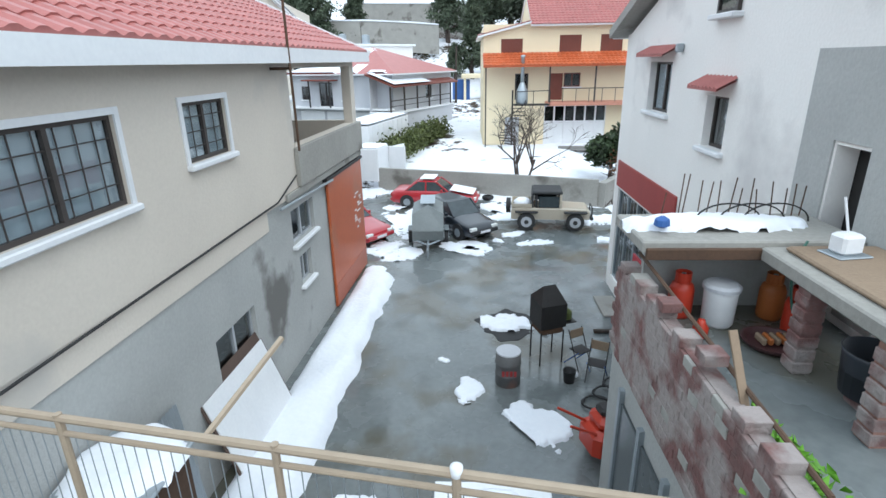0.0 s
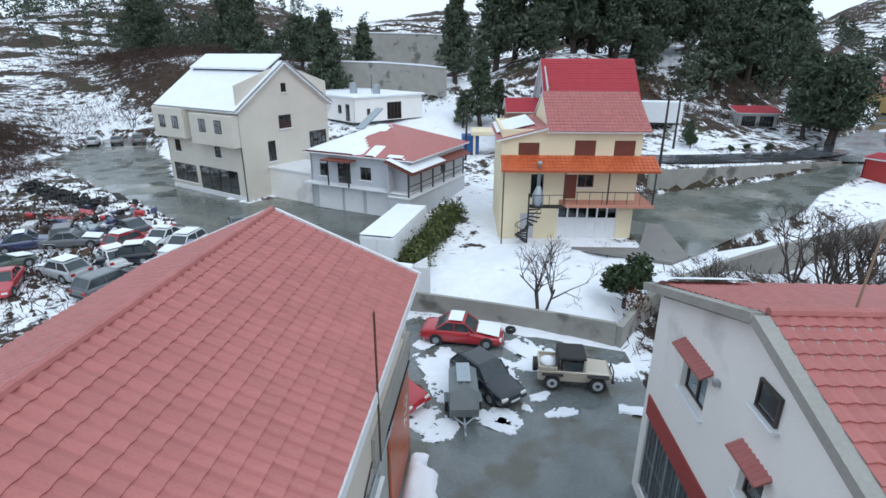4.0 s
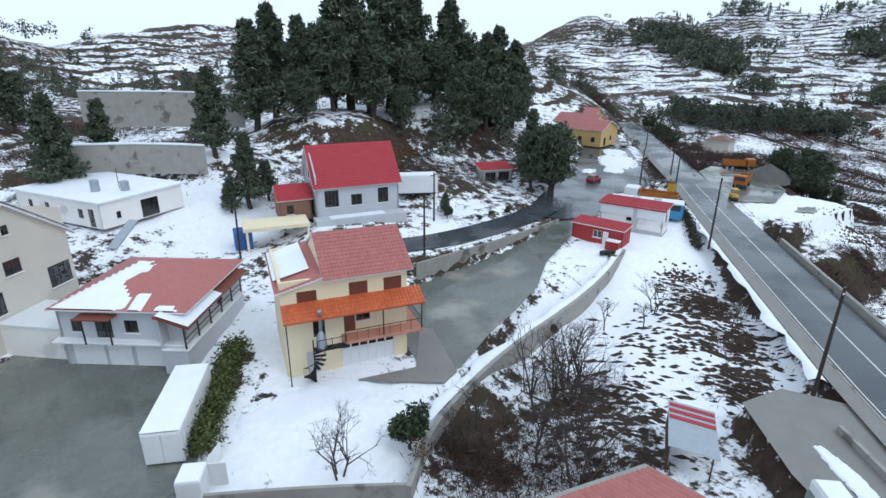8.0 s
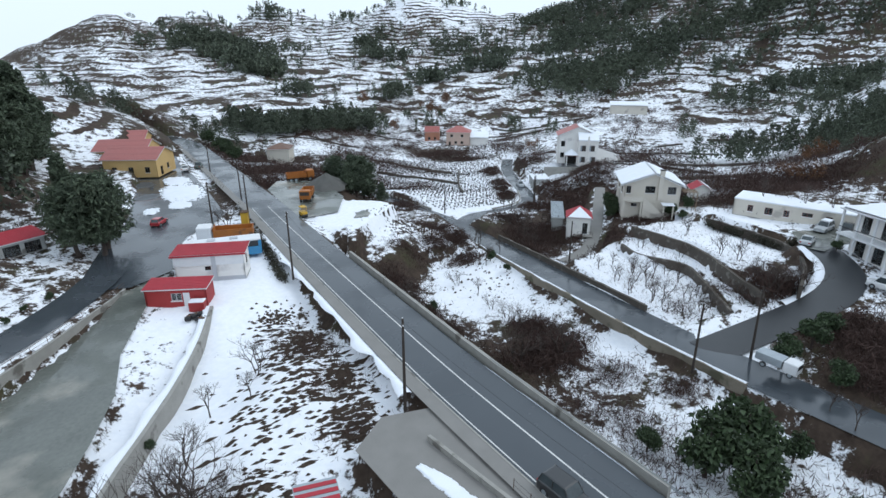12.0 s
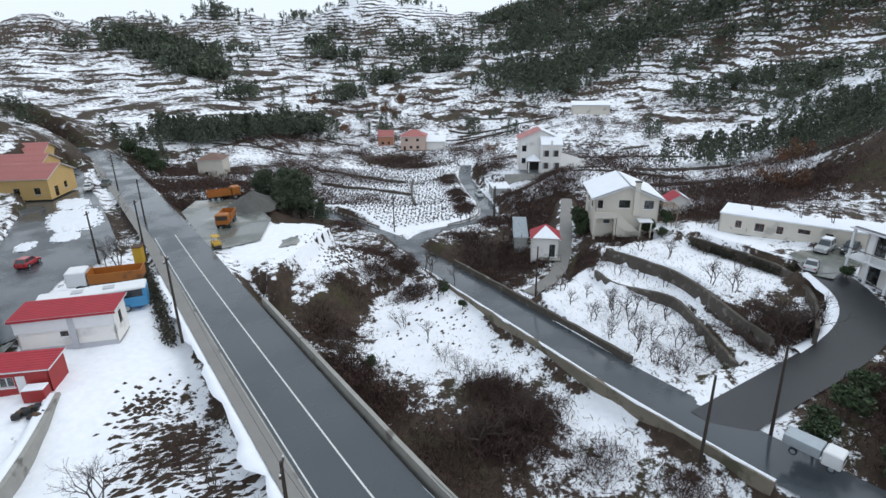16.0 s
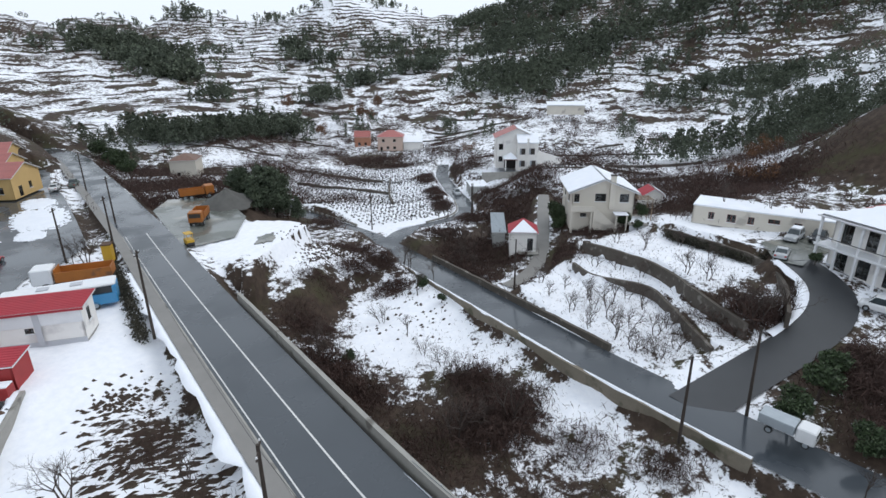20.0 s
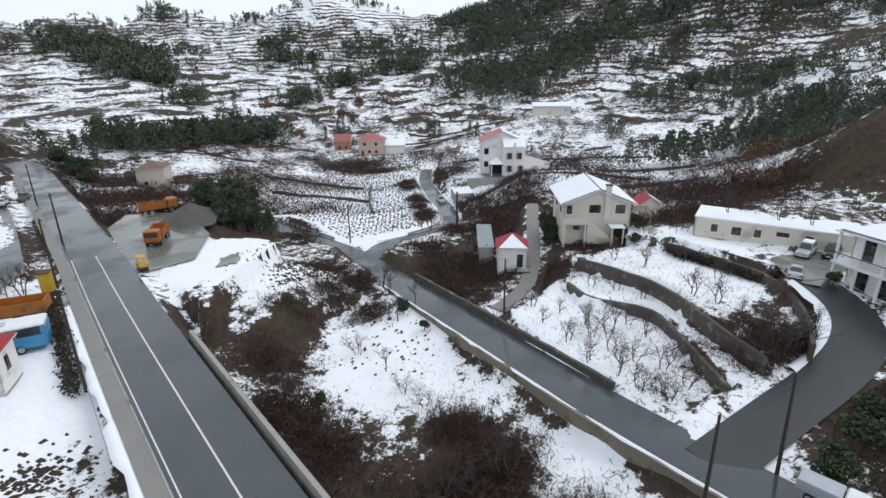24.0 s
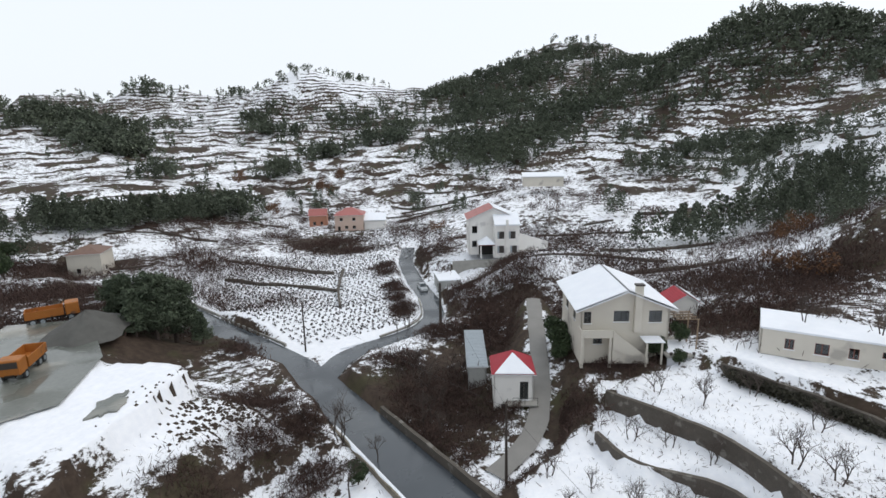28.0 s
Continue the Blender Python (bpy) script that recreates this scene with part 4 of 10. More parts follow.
# yard side: x runs along +y, outer face towards +x
ml = Matrix.Translation((LX, LY0, 0)) @ pose(0, 0, 0, 0, 0, 90)
off = -LY0
lwin = [(3.0 + off, 5.40, 7.17 + off, 6.56), (8.68 + off, 5.64, 10.03 + off, 6.58)]
llow = [(8.57 + off, 1.2, 10.12 + off, 2.5), (12.5 + off, 2.95, 14.05 + off, 3.8), (12.76 + off, 1.8, 13.55 + off, 2.55)]
balc = (13.1 + off, 5.24, 18.4 + off, 7.02)
wall(lh, ml, LY1 - LY0, 4.15, RENDER, llow, 0.25, "lower_wall", "bare grey cement ground floor")
wall(lh, ml @ Matrix.Translation((0, -0.05, 4.15)), LY1 - LY0, LE - 4.15, PLASTER, [(h[0], h[1] - 4.15, h[2], h[3] - 4.15) for h in lwin + [balc]], 0.28, "upper_wall", "cream plastered upper floor")
mu = ml @ Matrix.Translation((0, -0.05, 0))
window(lh, mu, lwin[0], DARKFRAME, 3, 4, True, CURTAIN, 0.05, WHITEPAINT)
window(lh, mu, lwin[1], DARKFRAME, 1, 4, True, CURTAIN, 0.05, WHITEPAINT)
window(lh, ml, llow[0], ALU, 1, 0, False, None, 0.1)
window(lh, ml, llow[1], ALU, 1, 0, True, None, 0.1, None)
window(lh, ml, llow[2], ALU, 1, 0, True, None, 0.1, None)
wall(lh, Matrix.Translation((LX, LY1, 0)) @ pose(0, 0, 0, 0, 0, 180), 9.5, LE, PLASTER, [(0.3, 5.3, 4.5, 7.0)], 0.25, "gable_wall", "", (4.75, 1.9))
wall(lh, Matrix.Translation((LX - 9.5, LY0, 0)), 9.5, LE, PLASTER, [], 0.25, "back_wall", "", (4.75, 1.9))
wall(lh, Matrix.Translation((LX - 9.5, LY1, 0)) @ pose(0, 0, 0, 0, 0, -90), LY1 - LY0, LE, PLASTER, [], 0.25, "side_wall")
part("balcony_floor", MB().box((LX - 3.2, 13.1, 4.35), (LX - 0.26, 18.59, 4.6)), CONCRETE, lh)
part("balcony_back_wall", MB().box((LX - 3.3, 13.0, 4.6), (LX - 3.1, 18.59, 7.2)), PLASTER, lh)
part("balcony_end_wall", MB().box((LX - 3.1, 12.85, 4.6), (LX - 0.3, 13.05, 7.2)), PLASTER, lh)
part("balcony_ceiling", MB().box((LX - 3.1, 13.06, 7.05), (LX - 0.28, 18.59, 7.2)), WHITEWALL, lh)
part("balcony_parapet", MB().cbox((LX + 0.052, 13.0, 4.3), (LX + 0.17, 18.99, 5.24), 0.015), CONCRETE, lh, "grey concrete balcony parapet")
part("balcony_parapet", MB().cbox((LX - 4.4, 18.86, 4.3), (LX + 0.05, 18.99, 5.24), 0.015), CONCRETE, lh)
part("floor_ledge", MB().cbox((LX + 0.052, 12.2, 4.1), (LX + 0.12, 18.9, 4.28), 0.01), CONCRETE, lh)
part("cable", MB().tube((LX + 0.08, 3.0, 4.08), (LX + 0.08, 11.7, 4.23), 0.02, n=6).tube((LX + 0.08, 11.7, 4.23), (LX + 0.09, 12.9, 4.6), 0.02, n=6), BLACK, lh)
part("pipe", MB().tube((LX + 0.16, 11.6, 4.1), (LX + 0.16, 15.4, 3.95), 0.035, n=8), ZINC, lh)
part("plaster_patch", MB().cbox((LX - 0.02, LY0, 3.72), (LX + 0.03, 11.2, 4.148), 0.01), PLASTER, lh, "ragged lower edge of the cream plaster")
od = part("garage_door", MB().cbox((LX + 0.02, 15.1, 0.06), (LX + 0.1, 18.84, 3.98), 0.015), ORANGEDOOR, lh, "orange painted steel sliding door")
part("door_rail", MB().box((LX + 0.02, 14.9, 3.99), (LX + 0.16, 18.85, 4.08)), IRON, od)
part("door_foot", MB().box((LX + 0.1, 15.15, 0.08), (LX + 0.112, 18.8, 0.75)), material("faded_primer", (0.42, 0.16, 0.11), (0.35, 0.12, 0.08), 0.6, 1.2, 10, 0.1), od, "faded pinkish lower panel")
for k in range(14):
    yy, zz = 17.9 + RNG.uniform(-0.35, 0.5), 1.75 + k * 0.09
    part("painted_mark", MB().box((LX + 0.101, yy, zz), (LX + 0.106, yy + RNG.uniform(0.15, 0.5), zz + 0.05)), WHITEPAINT, od, "white paint worn beyond reading")
# roof: eaves at both long sides, ridge along y
EX, RX, RZ, EZ = -3.15, -8.37, 9.72, 7.42
rise = Vector((RX - EX, 0, RZ - EZ))
rb = MB()
slab_on(rb, (EX, LY0 - 0.3, EZ - 0.1), (EX, LY1 + 0.35, EZ - 0.1), rise, 0.1)
slab_on(rb, (2 * RX - EX, LY0 - 0.3, EZ - 0.1), (2 * RX - EX, LY1 + 0.35, EZ - 0.1), Vector((-rise.x, 0, rise.z)), 0.1)
lroof = part("roof", rb, CONCRETE, lh)
part("fascia", MB().box((EX - 0.02, LY0 - 0.3, EZ - 0.28), (EX + 0.06, LY1 + 0.38, EZ + 0.02)), WHITEPAINT, lh, "white painted eave board")
vb = MB()
for s in (1, -1):
    slab_on(vb, (RX + s * (EX - RX), LY1 + 0.36, EZ - 0.2), (RX + s * (EX - RX), LY1 + 0.46, EZ - 0.2), Vector((-s * (EX - RX), 0, RZ - EZ)), 0.3)
part("verge_board", vb, WHITEPAINT, lh)
rt = MB()
for k in range(64):
    y0_ = LY0 - 0.3 + k * (LY1 + 0.6 - LY0) / 64
    rt.tube((RX, y0_, RZ + 0.03), (RX, y0_ + 0.43, RZ + 0.05), 0.11, 0.125, 8)
part("ridge_tiles", rt, TILEJ, lroof)

# ---------------------------------------------------------------- white house across the yard
rh = thing("white_house", "white plastered house with red tiled roof", "house")
RXW = 4.9
RY0, RY1 = 6.2, 17.0
mr = Matrix.Translation((RXW, RY1, 0)) @ pose(0, 0, 0, 0, 0, -90)


def ry(a, b, z0, z1):
    return (RY1 - b, z0, RY1 - a, z1)


rw1, rw2, rw3 = ry(13.5, 15.0, 5.85, 7.02), ry(10.55, 11.45, 5.45, 6.42), ry(10.6, 11.4, 7.85, 8.55)
rglass, rwork, rdoor = ry(12.3, 16.8, 0.45, 3.35), ry(10.2, 11.6, 2.0, 3.2), ry(6.9, 7.5, 4.2, 6.05)
wall(rh, mr, RY1 - RY0, 7.75, WHITEWALL, [rw1, rw2, rglass, rwork, rdoor], 0.3, "yard_wall", "white wall with stained plaster")
gab = MB()
gz, gp_, gs = 7.75, RY1 - 11.6, RY1 - RY0
gab.add([mr @ Vector(p) for p in ((0, 0, gz), (gs, 0, gz), (gp_, 0, 9.55), (0, 0.3, gz), (gs, 0.3, gz), (gp_, 0.3, 9.55))], [(0, 1, 2), (5, 4, 3), (0, 3, 4, 1), (1, 4, 5, 2), (2, 5, 3, 0)])
part("gable_wall", gab, WHITEWALL, rh)
window(rh, mr, rw1, DARKFRAME, 1, 0, True, CURTAIN, 0.16, None, TILEJ)
window(rh, mr, rw2, DARKFRAME, 0, 0, True, None, 0.16, None, TILEJ)
window(rh, mr @ Matrix.Translation((0, -0.08, 0)), rw3, DARKFRAME, 0, 0, True, None, 0.0)
part("dark_pane", MB().box((rw3[0] + 0.04, -0.03, rw3[1] + 0.04), (rw3[2] - 0.04, -0.012, rw3[3] - 0.04), mr), material("unlit_pane", (0.05, 0.052, 0.055), (0.035, 0.037, 0.04), 0.15, 1, 8, 0.02), rh, "dark unlit gable window")
window(rh, mr, rglass, ZINC, 4, 2, False, None, 0.06)
window(rh, mr, rwork, DARKFRAME, 1, 0, False, None, 0.1)
part("red_band", MB().cbox((RXW - 0.05, 12.2, 3.42), (RXW - 0.004, 16.9, 4.2), 0.01), material("red_painted_band", (0.33, 0.05, 0.045), (0.26, 0.04, 0.036), 0.6, 1.0, 12, 0.1), rh, "faded red painted sign band")
part("red_door_panel", MB().cbox((RXW - 0.06, 13.9, 0.05), (RXW - 0.006, 14.6, 2.0), 0.01), REDSHEET, rh, "dark red door panel")
part("white_door_panel", MB().cbox((RXW - 0.06, 12.7, 0.05), (RXW - 0.006, 13.8, 2.1), 0.01), WHITEPAINT, rh)
# near-black panel paints the shade inside the door opening
part("dark_doorway", MB().box((RXW + 0.32, 6.8, 4.1), (RXW + 0.36, 7.6, 6.2)), DARK, rh)
part("grey_patch", MB().box((RXW - 0.03, 6.2, 4.0), (RXW - 0.004, 6.86, 7.2)), RENDER, rh, "bare cement patch")
part("grey_patch", MB().box((RXW - 0.03, 7.54, 4.0), (RXW - 0.004, 8.2, 7.2)), RENDER, rh)
part("grey_patch", MB().box((RXW - 0.03, 6.861, 6.1), (RXW - 0.004, 7.539, 7.2)), RENDER, rh)
part("wall_lamp", MB().cbox((RXW - 0.16, 12.9, 7.22), (RXW - 0.01, 13.05, 7.4), 0.02), ZINC, rh)
part("side_wall", MB().box((RXW, RY1 - 0.01, 0), (RXW + 11, RY1 + 0.25, 7.75)), WHITEWALL, rh)
part("back_wall", MB().box((RXW, RY0 - 0.25, 0), (RXW + 11, RY0, 7.75)), WHITEWALL, rh)
part("end_wall", MB().box((RXW + 10.8, RY0, 0), (RXW + 11, RY1, 7.75)), WHITEWALL, rh)
rr = MB()
RR, RE0, RE1 = 11.6, RY1 + 0.75, RY0 - 0.6
slab_on(rr, (RXW - 0.42, RE0, 7.68), (RXW + 11.4, RE0, 7.68), Vector((0, RR - RE0, 9.7 - 7.68)), 0.24)
slab_on(rr, (RXW - 0.42, RE1, 7.86), (RXW + 11.4, RE1, 7.86), Vector((0, RR - RE1, 9.7 - 7.86)), 0.24)
rroof = part("roof", rr, CONCRETE, rh, "grey concrete roof edge")
rt = MB()
slope_tiles(rt, (RXW - 0.1, RE0 - 0.35, 8.05), (RXW + 11.3, RE0 - 0.35, 8.05), Vector((0, RR - RE0 + 0.35, 9.92 - 8.05)), 0.37, 0.3)
slope_tiles(rt, (RXW - 0.1, RE1 + 0.3, 8.2), (RXW + 11.3, RE1 + 0.3, 8.2), Vector((0, RR - RE1 - 0.3, 9.92 - 8.2)), 0.37, 0.3)
for k in range(26):
    rt.tube((RXW - 0.1 + k * 0.44, RR, 9.96), (RXW + 0.36 + k * 0.44, RR, 9.98), 0.12, 0.13, 8)
part("tiles", rt, TILEJ, rroof, "red clay roof tiles")["kind"] = "stuff"
gutter(rh, (RXW - 0.3, RE0 + 0.05, 7.72), (RXW + 11.3, RE0 + 0.05, 7.72))
sb = MB()
snow_slab(sb, (RXW - 0.2, RE0 - 0.1, 7.98), (RXW + 2.4, RE0 - 0.1, 7.98), Vector((0, -1.0, 0.36)), 0.12, 5.0, 0.5, 20, 8)
solid("roof_snow", sb, SNOW, "strip of snow left along the eave", "snow", "roof snow", "", True)

# ---------------------------------------------------------------- yellow house
yh = thing("yellow_house", "pale yellow three-storey house with orange tiled awning", "house")
YF, YX0, YX1, YZ = 41.4, 1.55, 12.05, 0.85
my = Matrix.Translation((YX0, YF + 1.3, YZ))
garage = (4.6, 0.0, 9.3, 3.0)
ydoor = (1.6, 0.0, 2.7, 2.1)
wall(yh, my, YX1 - YX0, 3.1, YELLOWWALL, [garage, ydoor], 0.25, "ground_floor_wall")
wall(yh, my @ Matrix.Translation((0, 0, 3.1)), YX1 - YX0, 2.9, YELLOWWALL, [(4.9, 0.25, 5.9, 2.2), (5.95, 1.2, 7.2, 2.2), (2.3, 0.3, 3.3, 2.2)], 0.25, "middle_wall")
y3 = [(1.3, 6.65, 2.9, 7.75), (5.6, 6.65, 7.2, 7.95), (8.6, 6.65, 10.2, 7.95)]
wall(yh, my @ Matrix.Translation((-0.1, 0, 6.0)), YX1 - YX0 + 0.2, 2.75, YELLOWWALL, [(h[0], h[1] - 6, h[2], h[3] - 6) for h in y3], 0.25, "upper_wall")
for h in y3:
    mh = my @ Matrix.Translation((-0.1, 0, 0))
    win = part("window", MB().box((h[0], 0.06, h[1]), (h[2], 0.1, h[3]), mh), SHUTTER, yh, "closed brown roller shutter")
    sl = MB()
    for k in range(12):
        z = h[1] + (h[3] - h[1]) * k / 12
        sl.box((h[0] + 0.03, 0.03, z + 0.015), (h[2] - 0.03, 0.058, z + (h[3] - h[1]) / 12 - 0.01), mh)
    part("shutter_slats", sl, SHUTTER, win)
    part("sill", MB().cbox((h[0] - 0.08, -0.08, h[1] - 0.1), (h[2] + 0.08, 0.05, h[1] - 0.004), 0.02, mh), YELLOWWALL, win)
    # near-black panel, the unlit room put into its colour
    part("dark_room", MB().box((h[0] - 0.05, 0.16, h[1] - 0.05), (h[2] + 0.05, 0.2, h[3] + 0.05), mh), DARK, win)
gd = part("garage_door", MB().box((garage[0], 0.06, 2.88), (garage[2], 0.15, 3.0), my), WHITEPAINT, yh, "white folding garage door with glazed top")
part("middle_rail", MB().box((garage[0], 0.07, 1.65), (garage[2], 0.14, 1.78), my), WHITEPAINT, gd)
for k in range(7):
    c = garage[0] + (garage[2] - garage[0]) * k / 6
    part("door_post", MB().box((c - 0.06, 0.06, 0), (c + 0.06, 0.16, 2.876), my), WHITEPAINT, gd)
for k in range(6):
    a, b = garage[0] + (garage[2] - garage[0]) * k / 6 + 0.07, garage[0] + (garage[2] - garage[0]) * (k + 1) / 6 - 0.07
    part("panel", MB().box((a, 0.09, 0.03), (b, 0.12, 1.64), my), WHITEPAINT, gd)
    part("pane", MB().box((a, 0.1, 1.79), (b, 0.106, 2.87), my), GLASS, gd).visible_shadow = False
# near-black panel behind the glazing paints the garage's inner shade
part("dark_room", MB().box((garage[0] - 0.1, 0.8, 0), (garage[2] + 0.1, 0.85, 3.1), my), DARK, gd)
part("door", MB().cbox((ydoor[0], 0.06, 0), (ydoor[2], 0.12, 2.1), 0.01, my), GREYWALL, yh, "grey metal door")
part("balcony_door", MB().cbox((4.92, 0.06, 3.36), (5.88, 0.12, 5.28), 0.01, my), SHUTTER, yh, "brown wooden door")
window(yh, my, (5.95, 4.3, 7.2, 5.28), SHUTTER, 1, 0, True, None, 0.08)
window(yh, my, (2.3, 3.4, 3.3, 5.28), DARKFRAME, 0, 0, False, None, 0.08)
part("side_wall", MB().box((YX0 - 0.1, YF + 1.56, YZ), (YX0 + 0.15, YF + 10.2, YZ + 8.6)), YELLOWWALL, yh)
part("side_wall", MB().box((YX1 - 0.15, YF + 1.56, YZ), (YX1 + 0.1, YF + 10.2, YZ + 8.75)), YELLOWWALL, yh)
part("back_wall", MB().box((YX0 + 0.15, YF + 9.95, YZ), (YX1 - 0.15, YF + 10.2, YZ + 8.6)), YELLOWWALL, yh)
# balcony, railing, posts
by0 = YF - 0.2
part("balcony_floor", MB().cbox((YX0 + 4.6, by0, YZ + 3.02), (YX1 + 1.1, YF + 1.29, YZ + 3.28), 0.02).box((YX1 + 0.1, YF + 1.29, YZ + 3.02), (YX1 + 1.1, YF + 6, YZ + 3.28)), material("pink_balcony_edge", (0.52, 0.24, 0.17), (0.44, 0.2, 0.14), 0.7, 1, 12, 0.1), yh, "pinkish red balcony edge")
for xx in (YX0 + 0.05, YX0 + 4.7, YX0 + 8.0, YX1 + 0.95):
    part("post", MB().box((xx - 0.05, by0 + 0.02, YZ + (0.0 if xx < YX0 + 1 else 3.28)), (xx + 0.05, by0 + 0.12, YZ + 5.85)), DARKFRAME, yh)
rl = MB()
rl.box((YX0 + 5.6, by0 + 0.03, YZ + 4.22), (YX1 + 1.0, by0 + 0.09, YZ + 4.28))
rl.box((YX1 + 0.95, by0 + 0.03, YZ + 4.22), (YX1 + 1.01, YF + 6, YZ + 4.28))
rail_ = part("railing", rl, DARKFRAME, yh)
for k in range(7):
    xx = YX0 + 5.7 + k * (YX1 + 0.9 - YX0 - 5.7) / 6
    part("baluster", MB().box((xx - 0.02, by0 + 0.04, YZ + 3.28), (xx + 0.02, by0 + 0.08, YZ + 4.22)), DARKFRAME, rail_)
for k in range(12):
    yy = by0 + 0.35 + k * 0.45
    part("baluster", MB().box((YX1 + 0.96, yy, YZ + 3.28), (YX1 + 1.0, yy + 0.04, YZ + 4.22)), DARKFRAME, rail_)
# awning of orange tiles
aw = MB()
slope_tiles(aw, (YX0 - 0.15, by0 - 0.25, YZ + 5.9), (YX1 + 1.2, by0 - 0.25, YZ + 5.9), Vector((0, 1.75, 0.85)), 0.4, 0.32)
part("awning", aw, TILEORANGE, yh, "bright orange tiled awning")["kind"] = "stuff"
ab = MB()
slab_on(ab, (YX0 - 0.15, by0 - 0.22, YZ + 5.78), (YX1 + 1.2, by0 - 0.22, YZ + 5.78), Vector((0, 1.75, 0.85)), 0.1)
part("awning_frame", ab, TILEORANGE, yh)
# roof: low lean-to at one end, gable block at the other
rb = MB()
ux = YX0 + 3.3
slab_on(rb, (ux, YF + 0.75, YZ + 8.55), (YX1 + 0.55, YF + 0.75, YZ + 8.55), Vector((0, 4.7, 2.55)), 0.12)
slab_on(rb, (ux, YF + 10.7, YZ + 8.55), (YX1 + 0.55, YF + 10.7, YZ + 8.55), Vector((0, -5.25, 2.55)), 0.12)
rl2 = Vector((ux - YX0 + 0.6, 0, 0.95))
slab_on(rb, (YX0 - 0.5, YF + 0.9, YZ + 7.85), (YX0 - 0.5, YF + 10.5, YZ + 7.85), rl2, 0.12)
yroof = part("roof", rb, WHITEPAINT, yh)
rt = MB()
slope_tiles(rt, (ux, YF + 0.7, YZ + 8.68), (YX1 + 0.55, YF + 0.7, YZ + 8.68), Vector((0, 4.75, 2.57)), 0.42, 0.3)
slope_tiles(rt, (ux, YF + 10.7, YZ + 8.68), (YX1 + 0.55, YF + 10.7, YZ + 8.68), Vector((0, -5.25, 2.57)), 0.42, 0.6)
slope_tiles(rt, (YX0 - 0.5, YF + 0.9, YZ + 7.98), (YX0 - 0.5, YF + 10.5, YZ + 7.98), rl2, 0.42, 0.35)
part("tiles", rt, TILEJ, yroof, "faded red roof tiles")["kind"] = "stuff"
gw = MB()
gw.add([(ux + 0.1, YF + 1.3, YZ + 8.5), (ux + 0.1, YF + 10.2, YZ + 8.5), (ux + 0.1, YF + 5.5, YZ + 11.1), (ux + 0.3, YF + 1.3, YZ + 8.5), (ux + 0.3, YF + 10.2, YZ + 8.5), (ux + 0.3, YF + 5.5, YZ + 11.1)], [(0, 2, 1), (3, 4, 5), (0, 3, 5, 2), (1, 2, 5, 4)])
part("gable_wall", gw, YELLOWWALL, yh)
sb = MB()
snow_slab(sb, (YX0 - 0.35, YF + 3.2, YZ + 8.02), (YX0 - 0.35, YF + 10.3, YZ + 8.02), Vector((3.0, 0, 0.72)), 0.16, 3.0, 0.3)
solid("roof_snow", sb, SNOW, "blanket of snow on the lean-to roof", "snow", "roof snow", "", True)
# chimney hood and outer spiral stair
ch = thing("barbecue_flue", "galvanised steel flue and hood on the stair landing", "chimney", at(YX0 + 2.7, by0 - 0.05, YZ + 3.2))
part("hood", MB().lathe([(0.42, 0), (0.45, 0.25), (0.42, 0.9), (0.16, 1.5), (0.13, 1.55)], n=12), ZINC, ch, "", True)
part("pipe", MB().lathe([(0.13, 1.5), (0.13, 3.2), (0.17, 3.22), (0.17, 3.4)], n=10), ZINC, ch, "", True)
st = thing("spiral_stair", "dark iron spiral stair against the yellow house", "stairs", at(YX0 + 2.0, by0 - 0.3, YZ))
part("column", MB().tube((0, 0, 0), (0, 0, 4.2), 0.06), IRON, st)
for k in range(13):
    a = k * 0.42 + 2.0
    part("step", MB().box((0.05, -0.13, 0), (0.95, 0.13, 0.04), pose(0, 0, 0.24 * (k + 1), 0, 0, math.degrees(a))), IRON, st)
hb = MB()
prev = None
for k in range(14):
    a = k * 0.42 + 2.0
    p = Vector((0.95 * math.cos(a), 0.95 * math.sin(a), 0.24 * k + 1.1))
    if prev is not None:
        hb.tube(prev, p, 0.03, n=5)
    if k % 2 == 0:
        hb.tube(p, p - Vector((0, 0, 0.9)), 0.018, n=4)
    prev = p
part("handrail", hb, IRON, st)
part("landing", MB().box((0.1, -0.2, 3.1), (2.7, 0.5, 3.2)), IRON, st)
part("landing_rail", MB().tube((0.3, -0.18, 4.1), (2.7, -0.18, 4.15), 0.03, n=5).tube((0.3, -0.18, 3.2), (0.3, -0.18, 4.1), 0.025, n=5).tube((1.5, -0.18, 3.2), (1.5, -0.18, 4.12), 0.025, n=5).tube((2.7, -0.18, 3.2), (2.7, -0.18, 4.15), 0.025, n=5), IRON, st)

